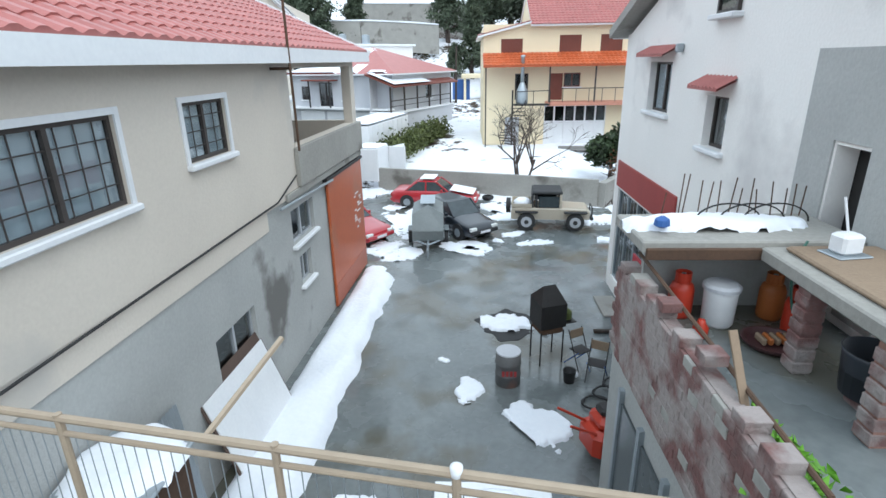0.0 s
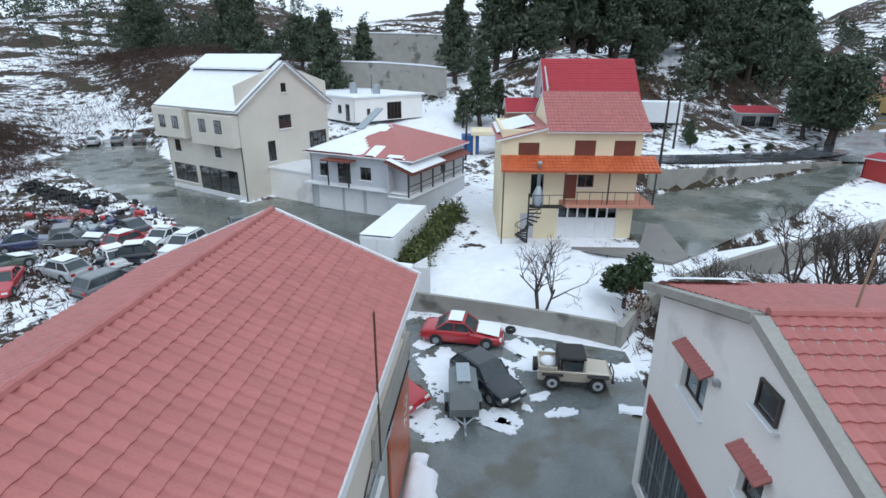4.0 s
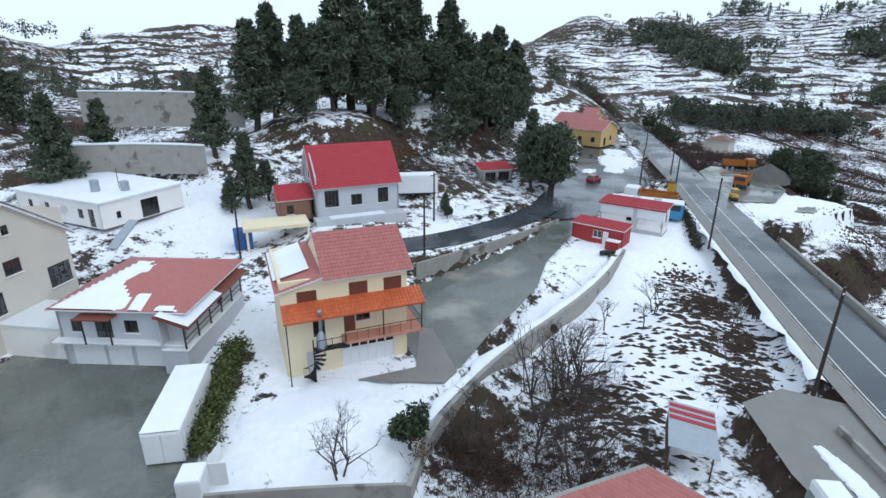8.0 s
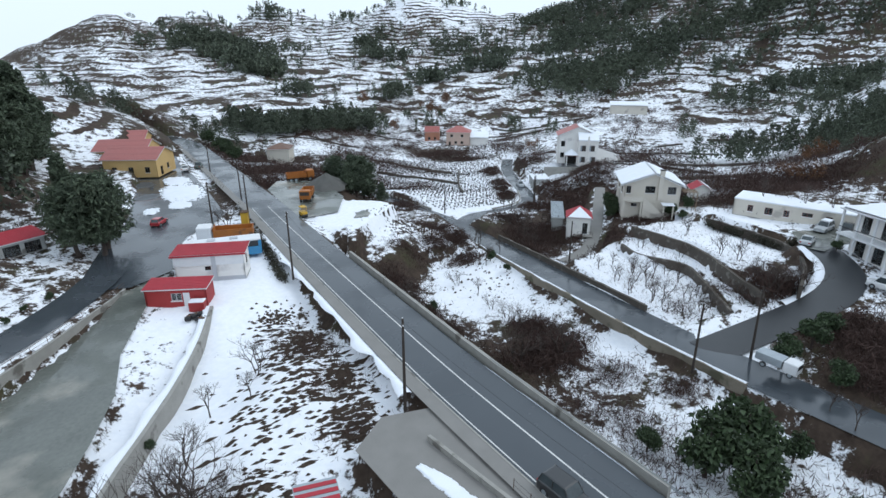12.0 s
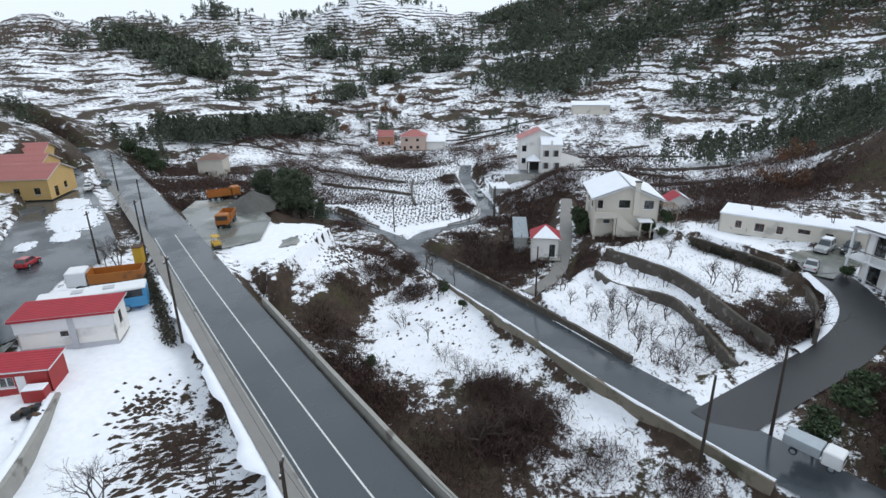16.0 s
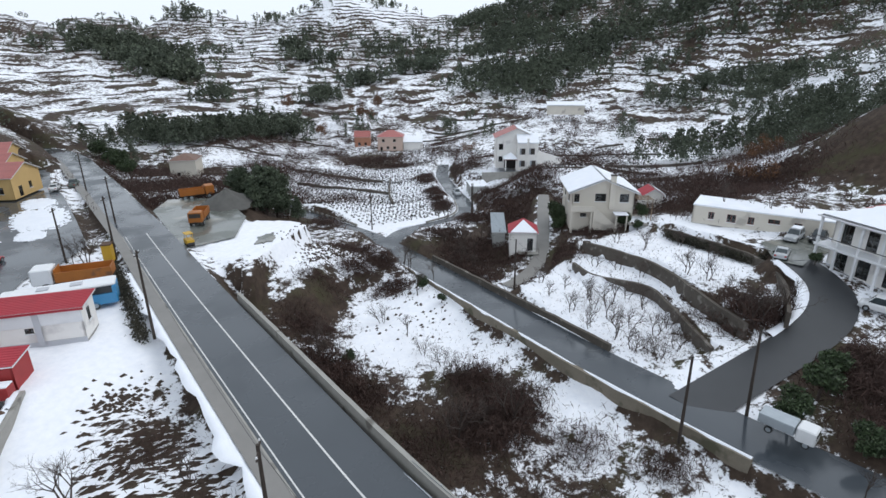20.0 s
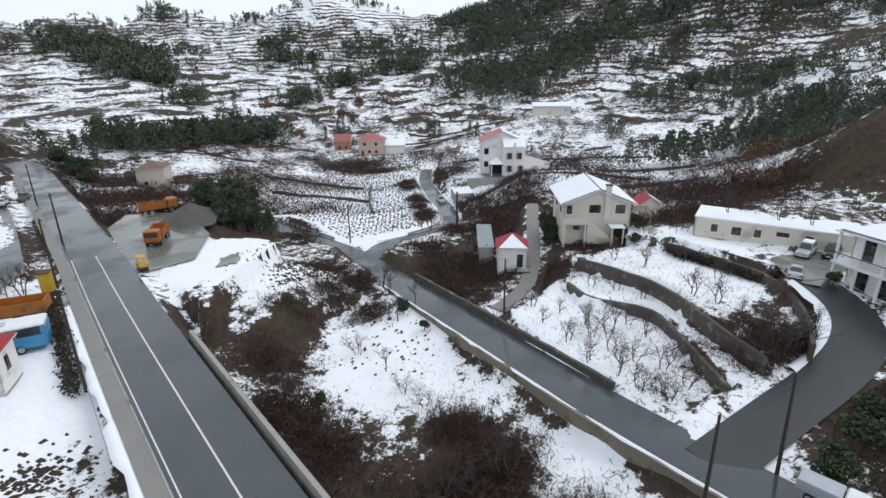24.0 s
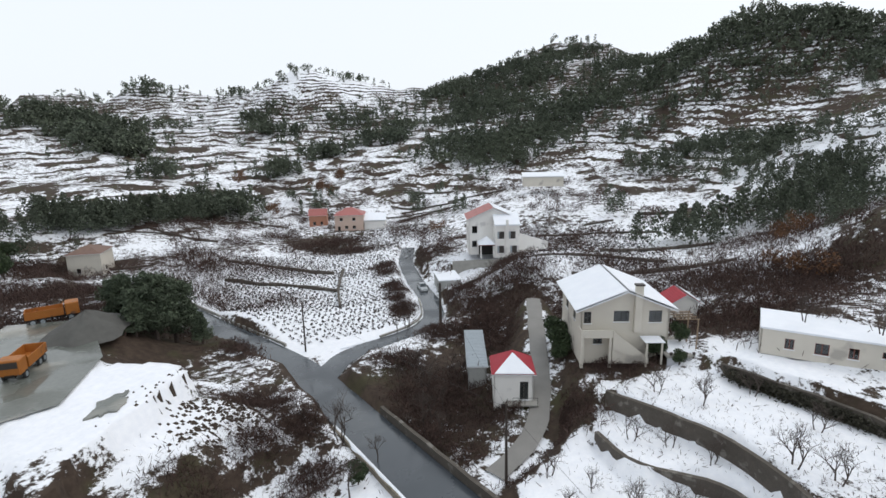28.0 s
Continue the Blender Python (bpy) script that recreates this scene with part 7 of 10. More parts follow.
# pines that stand apart
big = [pine("pine_tree", "dark green broad pine on the snowy slope", 12, 4.4, 6400, at(0, 0), PINE, 0.22, "round", 1), pine("pine_tree", "tall dark green pine on the slope", 13, 3.5, 6000, at(0, 0), PINE, 0.21, "cone", 2), pine("pine_tree", "dense dark green young pine", 7, 2.3, 2800, at(0, 0), PINE, 0.17, "cone", 3)]
first = [False] * 3
PINES = [(0, 53.9, 84.8, 1.15), (0, 56.2, 87.2, 0.9), (0, 51.4, 87.0, 0.85), (0, 21, 119, 1.45), (1, 15, 122, 1.45), (1, 26, 125, 1.7), (0, 31, 128, 1.4), (1, 37, 132, 1.6), (0, 39, 124, 1.15), (1, 44, 135, 1.45), (0, 24, 133, 1.5), (1, 53, 132, 1.15), (1, 29, 117, 1.0), (0, 35, 116, 0.75), (1, 10, 131, 1.35), (0, 47, 128, 1.1), (0, 52.6, 117, 1.15), (1, 57, 119, 1.1), (1, 48, 114, 0.9), (1, 64, 127, 1.15), (0, 70, 131, 1.15), (0, 62, 121, 1.05), (1, 75, 138, 1.2), (0, 67, 140, 1.2), (1, 80, 147, 1.1), (0, 86, 152, 1.0), (0, 58, 136, 1.3), (1, 5, 120, 1.2), (0, 14, 112, 0.8), (1, 60, 102, 0.65), (2, 64, 110, 1.0), (2, 70, 118, 1.1), (2, 57, 92, 0.9),
         (1, 1.1, 85.2, 0.62), (2, 4.0, 87, 1.0), (2, -1.6, 84, 0.75), (1, -3, 99, 0.8), (2, 29.5, 76.5, 0.55), (1, -24, 92, 0.75), (1, -19, 99, 0.7), (1, -48, 122, 0.9), (0, -76, 132, 1.0), (1, -58, 138, 1.0), (0, -40, 134, 0.9), (0, 117, 79, 0.8), (0, 122, 80, 0.8), (2, 113, 79, 1.1), (2, 128, 82, 1.0), (0, 125, 86, 0.75), (0, 118, 86, 0.75), (2, 121, 74, 0.9)]
for kind, x, y, s in PINES:
    m = put_on(x, y, s * RNG.uniform(0.92, 1.08), RNG.uniform(0, 360))
    if not first[kind]:
        big[kind].matrix_basis, first[kind] = m, True
    else:
        copy_thing(big[kind], m)

# evergreen bushes
bush = pine("evergreen_bush", "dark green rounded evergreen bush", 3.4, 1.5, 1700, put_on(8.6, 31.6, 1.0), OLIVE, 0.17, "round", 4, "bush", "bushes")
for x, y, s in ((48.6, -1.5, 1.75), (51.0, -4.5, 1.9), (46.5, -4.8, 1.6), (50, 3.4, 0.8), (45, -12, 1.0), (53.5, -9, 0.9), (28.2, 43.4, 0.45), (31.9, 46.9, 0.4), (33.5, 48.0, 0.35), (29, 74.3, 0.6), (33.3, 71.9, 0.3), (39.6, 74.6, 0.35), (36, 73.3, 0.3), (67.5, -9.5, 1.0), (70.5, -12.5, 1.15), (74.5, -14.8, 1.0), (64, -14, 0.9), (118.8, 16.2, 0.95), (120.5, 16.4, 1.15), (123, 16.8, 1.2), (117, 4.4, 0.8), (119.5, 1.5, 0.8), (114.8, 2.2, 0.55), (72.5, 36.8, 0.6), (98.6, -19.6, 0.6), (94, 34.6, 0.7), (90, 30, 0.5), (150, 160, 1.7), (146.5, 153.5, 1.6), (142.5, 146.5, 1.5), (138.5, 140, 1.4), (153, 168, 1.8), (156, 162, 1.6)):
    copy_thing(bush, put_on(x, y, s, RNG.uniform(0, 360)))
# clipped dark hedge along the parking place
dh = thing("hedge", "dark brown clipped hedge on top of the terrace wall", "hedge")
dp = []
for k in range(70):
    t = k / 69
    x, y = 112.2 - t * 10.2, -2.6 - t * 12.2
    dp.append(np.array([x, y, ground(x, y) + 0.1]) + NPR.normal(size=(60, 3)) * np.array([0.4, 0.4, 0.0]) + NPR.random((60, 1)) * np.array([[0, 0, 1.15]]))
dp = np.concatenate(dp)
DARKHEDGE = material("dark_hedge_leaves", (0.045, 0.042, 0.026), (0.03, 0.028, 0.018), 0.8, 0.8, 6, 0.0, island=0.4)
part("leaves", leaf_mesh("leaves", dp, NPR.uniform(0.1, 0.22, len(dp)), DARKHEDGE), DARKHEDGE, dh)
rs = thing("hedge", "low dark leafless hedge between the store and the road", "hedge")
dp = []
for k in range(80):
    t = k / 79
    x, y = 59.6 + t * 16.4, 54.4 + t * 22.6
    dp.append(np.array([x, y, ground(x, y) + 0.05]) + NPR.normal(size=(44, 3)) * np.array([0.42, 0.42, 0.0]) + NPR.random((44, 1)) * np.array([[0, 0, 1.0]]))
dp = np.concatenate(dp)
part("leaves", leaf_mesh("leaves", dp, NPR.uniform(0.1, 0.24, len(dp)), DARKHEDGE), DARKHEDGE, rs)

# hedge beside the lane
hedge = thing("hedge", "overgrown yellowish green hedge beside the snowy lane", "hedge")
hp = []
for k in range(60):
    t = k / 59
    c = np.array([-5.3 + 2.9 * t + 0.3 * math.sin(k), 35.6 + 14.0 * t, 0.9])
    d = NPR.normal(size=(150, 3)) * np.array([0.5, 0.35, 0.55])
    hp.append(c + np.abs(d) * np.array([np.sign(d[:, 0]), np.sign(d[:, 1]), np.ones(150)]).T)
hp = np.concatenate(hp)
part("leaves", leaf_mesh("leaves", hp, NPR.uniform(0.08, 0.2, len(hp)), HEDGE), HEDGE, hedge)
part("stems", MB().tube((-5.2, 36, 0.4), (-5.1, 36.1, 1.4), 0.05, n=5).tube((-4, 42, 0.4), (-3.9, 42, 1.5), 0.05, n=5).tube((-2.6, 49, 0.4), (-2.6, 49, 1.5), 0.05, n=5), BARK, hedge)


# bare trees
def bare_mesh(h, seed, depth=5, spread=0.62, trunks=1):
    mb, rn = MB(), random.Random(seed)

    def grow(p, d, length, r, level):
        q = p + d * length
        mb.tube(p, q, r, r * 0.66, 5 if level < 2 else 3, False)
        if level >= depth:
            return
        for _ in range(rn.choice((2, 3, 3)) if level else rn.choice((3, 4))):
            nd = (d + Vector((rn.gauss(0, spread), rn.gauss(0, spread), rn.gauss(0.12, 0.3)))).normalized()
            grow(p + (q - p) * rn.uniform(0.65, 1.0), nd, length * rn.uniform(0.58, 0.82), r * 0.6, level + 1)

    for k in range(trunks):
        a = k * 2.1 + seed
        grow(Vector((0.12 * math.cos(a) * (trunks > 1), 0.12 * math.sin(a) * (trunks > 1), -0.25)), Vector((0.28 * math.cos(a) * (trunks > 1) + rn.uniform(-0.1, 0.1), 0.28 * math.sin(a) * (trunks > 1), 1)).normalized(), h * 0.3, h * (0.016 if trunks < 3 else 0.013), 0)
    return mb


bares = []
for k, (h, tr, lab) in enumerate(((4.6, 3, "bare tree with several slender stems"), (5.0, 1, "bare dark-barked tree in the snow"), (2.4, 2, "small bare orchard tree in the snow"), (3.0, 3, "low bare fruit tree in snow"))):
    th = thing("bare_tree", lab, "tree", at(0, 0), "bare trees")
    part("crown", bare_mesh(h, 5 + k, 5 if k != 1 else 5, 0.5 if k < 2 else 0.62, tr), BARK, th)
    bares.append(th)
used = [False] * 4
BARES = [(0, 3.3, 30.6, 1.55), (1, 33.8, 42, 1.0), (1, 28.7, 39.5, 1.1), (1, 24.6, 37.6, 1.1), (0, 41.0, 42.6, 0.8), (1, 36.9, 39.8, 0.8), (0, 20, 32, 1.6), (1, 17.4, 28.5, 1.5), (0, 25, 35.7, 1.6), (1, 22.5, 30.2, 1.5), (1, 13.3, 29.9, 1.4), (1, 14.5, 33, 1.2), (0, 18.5, 25, 1.4), (0, 23.7, 33.6, 1.5), (1, 11.5, 31, 1.2), (0, 45, 35.5, 0.7),
         (1, 81.5, 32.4, 0.85), (3, 77.6, 28.6, 0.9), (0, 71.5, 22.6, 0.75), (3, 75.5, 25.5, 0.8), (3, 84.5, 37.5, 0.8), (1, 73.3, 81.0, 1.0), (0, 74.6, 80.0, 1.0),
         (2, 90.9, 14.1, 1), (2, 92.2, 9.1, 1), (2, 90.4, 6.1, 1.1), (3, 84.5, 3.4, 1.0), (2, 82.9, 8.2, 1.0), (3, 85.7, -1.0, 0.8), (2, 90.5, 1.6, 1.0), (2, 87, 11, 0.9), (2, 79, 3.2, 0.9), (2, 94.5, 12.2, 0.8), (3, 88.5, 8.2, 0.9), (2, 81.2, 5.4, 1.0), (3, 77.6, 0.6, 0.8), (2, 86.2, 6.0, 1.0), (3, 80.4, -1.6, 1.0), (2, 83.4, 0.6, 0.9), (3, 93.2, 3.8, 0.9), (2, 95.6, 16.2, 0.8),
         (2, 107.2, 5.7, 0.9), (2, 106.1, 1.4, 0.9), (2, 96.3, -3.6, 1), (2, 94.8, -6.2, 1), (3, 91.6, -8.6, 0.8), (2, 86.6, -10.0, 1), (2, 101.2, 8.5, 0.8), (2, 100.3, 5.1, 0.8), (2, 98.6, 1.9, 0.8), (2, 109, -4, 0.9), (2, 103, -8, 0.8),
         (1, 92.4, 34.8, 1.1), (1, 97.5, 33.9, 1.0), (0, 100.5, 39.5, 1.1), (1, 103, 28.5, 0.9), (0, 106, 31, 1.0), (1, 110, 30, 1.0), (0, 113, 33, 1.0), (1, 116, 28.6, 1.0), (1, 113.5, 37, 0.8), (0, 118, 36, 0.9), (1, 120, 31, 1.0), (0, 116.5, 22.6, 0.8), (1, 70.2, 39.5, 1.1), (0, 72.4, 40.6, 1.0), (1, 64.4, 17.5, 1.0), (0, 66, 15, 1.2), (0, 61.5, 19.5, 1.1), (1, 84.8, -11.6, 1.0), (0, 86.6, -13.6, 1.1), (0, 83.2, -9.8, 0.9), (1, 57, -14, 0.8), (0, 55, -17, 0.9), (1, 59.5, -12.5, 0.7),
         (2, 117, -11.1, 0.9), (2, 114.3, -17.4, 0.9), (2, 112.7, -21.2, 0.9), (1, -40, 82, 1.0), (0, -47, 96, 1.1), (1, -38, 92, 1.1), (0, -62, 98, 1.1), (1, 138, 46, 0.8), (0, 140, 44.6, 0.7)]
for kind, x, y, s in BARES:
    s = s * 1.4 if kind > 1 else s
    m = put_on(x, y, s * RNG.uniform(0.85, 1.15), RNG.uniform(0, 360))
    if 112 < x < 118 and -23 < y < -10:
        m = Matrix.Translation((x, y, 7.5)) @ Matrix.Diagonal((s, s, s, 1))
    if not used[kind]:
        bares[kind].matrix_basis, used[kind] = m, True
    else:
        copy_thing(bares[kind], m)

# brown thickets: x, y, spread, stems, height
THICK = [(100, 27, 5, 2500, 1.6), (103, 33, 5, 2500, 1.6), (98, 20, 3, 1200, 1.3), (110, 22, 4, 2200, 1.6), (150, 25, 10, 3500, 2.0), (165, 30, 8, 2200, 2.0), (135, 30, 5, 2000, 1.8), (200, 20, 12, 3000, 2.4), (215, 35, 10, 2500, 2.2), (150, 78, 9, 2200, 1.8), (175, 92, 12, 2500, 2.0), (205, -45, 14, 3200, 2.8), (185, -25, 12, 3000, 2.6), (160, -15, 13, 5000, 3.0), (185, -36, 13, 2600, 3.0), (142, -20, 9, 3500, 2.8), (228, -40, 15, 4000, 3.0), (245, 150, 20, 2500, 3.0), (215, 160, 16, 4000, 3.0), (160, 140, 18, 4500, 3.0), (120, 66, 4, 1600, 1.8), (50, 2, 5, 1800, 1.2), (47, -8, 5, 1800, 1.4), (54, 6, 4, 1200, 1.0), (84, 5, 9, 420, 0.3), (96, 4, 10, 420, 0.3), (100, -6, 8, 320, 0.3), (80, 24, 9, 420, 0.35), (88, 8, 8, 420, 0.3), (106, 4, 7, 260, 0.3), (90, -8, 6, 700, 0.5), (86, -4, 4, 600, 0.6), (80, 1, 3, 500, 0.6), (63.5, 8, 3.4, 1300, 1.1), (61.5, 0.8, 2.6, 1300, 0.9), (72, 20.5, 3.4, 2600, 1.7), (69, 15.5, 3.4, 2600, 1.7), (60, 22, 6, 3000, 1.5), (55, 12, 6, 1600, 1.2), (65, 32, 4, 2600, 1.8), (64.4, 16.4, 3.6, 5200, 2.3), (69, 38, 4, 3800, 2.4), (77, 45, 4, 2600, 1.6), (88, 49, 4, 1300, 1.3), (97, 47.5, 3.4, 2000, 1.4), (101.5, 44.5, 2.6, 1800, 1.5), (94.5, 40, 3, 1800, 1.5), (104, 50, 3, 1600, 1.4), (104, 54, 3.4, 1500, 1.4), (18, 29, 5, 1900, 1.2), (24.5, 35, 4, 1500, 1.0), (13, 27, 4, 1500, 1.3), (20, 25, 4, 1200, 1.0), (47, 41, 3.2, 900, 0.7), (42, 33, 3.2, 800, 0.6), (37, 28, 3, 500, 0.6),
         (112, 31, 7, 6500, 1.8), (106, 15.5, 4, 3200, 1.8), (117, 9.5, 4, 3000, 1.4), (85.4, -10.6, 3.4, 4200, 2.6), (80, -15, 4, 3000, 1.8), (65, -19, 6, 5200, 2.2), (75, -19, 6, 5200, 2.6), (55, -20, 6, 3200, 1.6), (128, -9, 9, 5000, 2.8), (140, 8, 9, 5000, 3.0), (150, -8, 11, 4500, 3.2), (152, -26, 10, 4500, 3.2), (165, 5, 11, 3000, 3), (106, 100, 8, 4500, 3.2), (117, 92, 7, 4000, 2.6), (128, 108, 12, 5500, 3.2), (-32, 34, 8, 2200, 0.7), (-42, 44, 8, 2600, 0.8), (-48, 34, 10, 4500, 1.2), (-60, 62, 8, 3500, 1.6), (-70, 76, 9, 4500, 2.4), (-72, 98, 12, 1800, 2.4), (-70, 122, 12, 3500, 3.0), (-86, 140, 14, 3500, 3.2), (-60, 140, 18, 3000, 3), (-30, 150, 16, 2500, 3), (-95, 150, 22, 3000, 3.2), (12, 30.5, 2.5, 500, 1.6), (-48, 104, 9, 1800, 2.4), (-30, 112, 10, 2600, 2.6), (215, 50, 8, 2200, 1.8), (232, 72, 8, 1800, 1.8), (222, 122, 9, 2200, 2.2), (205, 128, 8, 2000, 2.0), (262, 86, 9, 2000, 2.0), (180, 126, 9, 2500, 2.2), (152, 112, 7, 2200, 2.2), (270, 130, 10, 2500, 2.4), (149, 48.6, 2.2, 1500, 1.2), (157, 52.8, 2.2, 1500, 1.2), (167, 57.2, 2.4, 1500, 1.2), (-12, 112, 10, 3500, 2.2), (15, 96, 8, 2500, 1.6), (152, 49.5, 3, 2200, 1.2), (163, 54.5, 3, 1800, 1.2), (158, 38, 5, 2500, 2), (135, 37, 4, 2400, 2.0), (190, 55, 10, 3500, 2.4), (150, 100, 14, 5000, 3), (170, 110, 14, 5000, 3), (126, 124, 12, 4000, 4), (154, 152, 8, 3500, 3.2), (30, 93, 8, 2200, 1.6), (48, 100, 8, 2200, 1.6), (176, 62, 3, 1600, 1.8), (184, 66, 3.4, 1800, 1.8), (205, 84, 7, 2600, 2.0), (212, 104, 8, 2600, 2.2), (224, 96, 8, 2200, 2.0), (150, 33, 5, 2600, 2.2), (160, 25, 6, 2600, 2.4), (140, 30, 5, 2600, 2.2), (172, 30, 5, 1800, 2.2), (130, 27, 4, 2200, 1.8), (122, 40, 4, 1800, 1.8)]
tp, ts = [], []
for x, y, r, n, h in THICK:
    px_, py_ = x + NPR.normal(size=n) * r * 0.55, y + NPR.normal(size=n) * r * 0.55
    clump = 0.55 + 0.45 * wave(px_, py_, 1.6, x)
    keep = np.ones(n, bool)
    for line, half in ROADS:
        keep &= along(line, px_, py_)[0] > half + 0.7
    for poly, *_ in SHEETS:
        keep &= ~inside(poly, px_, py_)
    px_, py_, clump = px_[keep], py_[keep], clump[keep]
    tp.append(np.stack([px_, py_, land(px_, py_) + NPR.random(len(px_)) ** 0.8 * h * clump], 1))
    ts.append(NPR.uniform(0.25, 0.62, len(px_)) * (0.6 + 0.25 * h))
tp, ts = np.concatenate(tp), np.concatenate(ts)
tm_ = leaf_mesh("thicket", tp, ts, TWIG, 1.0, 0.45, 0.05)
co = np.zeros(len(tm_.vertices) * 3, np.float32)
tm_.vertices.foreach_get("co", co)
co = co.reshape(-1, 4, 3)
mid = (co[:, 1] + co[:, 3]) / 2
co[:, 1], co[:, 3] = mid + (co[:, 1] - mid) * 0.16, mid + (co[:, 3] - mid) * 0.16
tm_.vertices.foreach_set("co", co.ravel())
tagged(new("thicket", tm_), "leafless reddish brown thicket and dry scrub", "scrub", "", "stuff")

# scattered shrubs and small bare trees over the valley fields
sx, sy = NPR.uniform(112, 360, 620), NPR.uniform(-40, 190, 620)
keep = along([(60, 40, 0), (130, 45, 0), (230, 70, 0), (360, 90, 0)], sx, sy)[0] < 110
keep &= ~inside([(126, 58), (140, 84), (162, 100), (188, 112), (200, 72), (170, 56), (146, 42), (138, 42)], sx, sy)
for line, half in ROADS:
    keep &= along(line, sx, sy)[0] > half + 2
for poly, *_ in SHEETS:
    keep &= ~inside(poly, sx, sy)
for hx, hy, hr in ((184, 36, 14), (247, 104, 16), (249, 120, 8), (121, 10, 12), (282, 38, 14), (246, 52, 18), (112, -12, 14), (160, 140, 10)):
    keep &= np.hypot(sx - hx, sy - hy) > hr
sp, ssz = [], []
for x, y, z in zip(sx[keep], sy[keep], land(sx[keep], sy[keep])):
    h = RNG.uniform(1.0, 3.4)
    n = int(36 * h)
    q = NPR.normal(size=(n, 3)) * np.array([0.42, 0.42, 0.0]) * h
    q[:, 2] = h * NPR.random(n) ** 0.7
    sp.append(q + np.array([x, y, z]))
    ssz.append(NPR.uniform(0.3, 0.7, n) * (0.4 + 0.25 * h))
sm_ = leaf_mesh("valley_scrub", np.concatenate(sp), np.concatenate(ssz), TWIG, 1.0, 0.4, 0.05)
co = np.zeros(len(sm_.vertices) * 3, np.float32)
sm_.vertices.foreach_get("co", co)
co = co.reshape(-1, 4, 3)
mid = (co[:, 1] + co[:, 3]) / 2
co[:, 1], co[:, 3] = mid + (co[:, 1] - mid) * 0.3, mid + (co[:, 3] - mid) * 0.3
sm_.vertices.foreach_set("co", co.ravel())
tagged(new("valley_scrub", sm_), "leafless shrubs and small trees over the valley fields", "scrub", "", "stuff")
tw_rng = random.Random(31)
for k in range(24):
    x, y = tw_rng.uniform(165, 350), tw_rng.uniform(-30, 170)
    if along(LANEROAD, np.array([x]), np.array([y]))[0][0] < 12 or math.hypot(x - 184, y - 36) < 20 or math.hypot(x - 246, y - 104) < 22 or inside(VINE, np.array([x]), np.array([y]))[0] or math.hypot(x - 246, y - 52) < 24:
        continue
    pts, d, ang = [], tw_rng.uniform(5, 9), math.radians(100 + tw_rng.uniform(-22, 22))
    for j in range(tw_rng.randint(3, 7)):
        pts.append((x, y, ground(x, y)))
        x, y, ang = x + d * math.cos(ang), y + d * math.sin(ang), ang + tw_rng.uniform(-0.25, 0.25)
    wall_along("wall_terrace", pts, 0.0, 0.5, -0.8, tw_rng.uniform(0.35, 0.8), STONE, "dark dry-stone terrace wall", jag=0.15)

# stones and clods that break the snow on the banks
cl = []
for x, y, r, n in ((44, 40, 6, 150), (36, 36, 5, 120), (26, 31, 5, 260), (48, 42, 3.6, 220), (43, 33.5, 3.6, 220), (38, 28.5, 3, 220), (51.5, 48.5, 2.6, 160), (98, 53, 5, 420), (-32, 38, 12, 900), (-46, 50, 9, 500), (88, 34, 8, 120), (150, 52, 9, 200)):
    a, b = x + NPR.normal(size=n) * r * 0.6, y + NPR.normal(size=n) * r * 0.6
    ok = np.ones(n, bool)
    for line, half in ROADS:
        ok &= along(line, a, b)[0] > half + 1.2
    for poly, *_ in SHEETS:
        ok &= ~inside(poly, a, b)
    a, b = a[ok], b[ok]
    cl.append(np.stack([a, b, land(a, b) + 0.02], 1))
cl = np.concatenate(cl)
cm = MB()
for p in cl:
    s = RNG.uniform(0.1, 0.32)
    lx, ly, k = 0.74, -0.67, RNG.uniform(1.2, 4.0) if p[0] < 50 and p[0] > 20 else 1.2
    qs = [(s * k, 0.0), (0.2 * s, s * RNG.uniform(0.5, 1.1)), (-s * k * RNG.uniform(0.6, 1.2), 0.2 * s), (0.0, -s * RNG.uniform(0.5, 1.1))]
    ring = [(p[0] + lx * u - ly * v, p[1] + ly * u + lx * v) for u, v in qs]
    cm.add([(x, y, ground(x, y) - 0.02) for x, y in ring] + [(p[0] + s * 0.2, p[1], p[2] + 0.12 + s * 0.35)], [(0, 1, 4), (1, 2, 4), (2, 3, 4), (3, 0, 4)])
solid("clods", cm, material("dark_clods", (0.04, 0.028, 0.02), (0.07, 0.05, 0.036), 0.95, 2, 10, 0.2), "dark clods of earth and stones showing through snow", "stones", "", "stuff")

# vines in rows in the triangular field
vp = []
for i in range(64):
    for j in range(66):
        u, v = i * 1.45 - 4 + RNG.uniform(-0.2, 0.2), j * 1.35 - 6 + RNG.uniform(-0.2, 0.2)
        x, y = 128.6 + 0.46 * u + 0.89 * v, 60.4 + 0.89 * u - 0.46 * v
        if inside(VINE, np.array([x]), np.array([y]))[0]:
            big_ = 1.0 if v < 22 else 1.6
            for _ in range(6):
                vp.append((x + RNG.gauss(0, 0.17) * big_, y + RNG.gauss(0, 0.17) * big_, ground(x, y) + RNG.uniform(0.0, 0.42)))
for line_ in ([(149.6, 62.5), (156, 66), (162, 69), (172, 73), (183, 77.4)], [(162, 69), (162.5, 78), (161.7, 87.8)], [(161.7, 87.8), (162.0, 100.0)], [(178, 78), (179, 92), (177.2, 111.2)]):
    wall_along("wall_vineyard_inner", [(x, y, ground(x, y)) for x, y in line_], 0.0, 0.5, -0.6, 0.75, STONE, "dark dry-stone wall between the vine plots", jag=0.2)
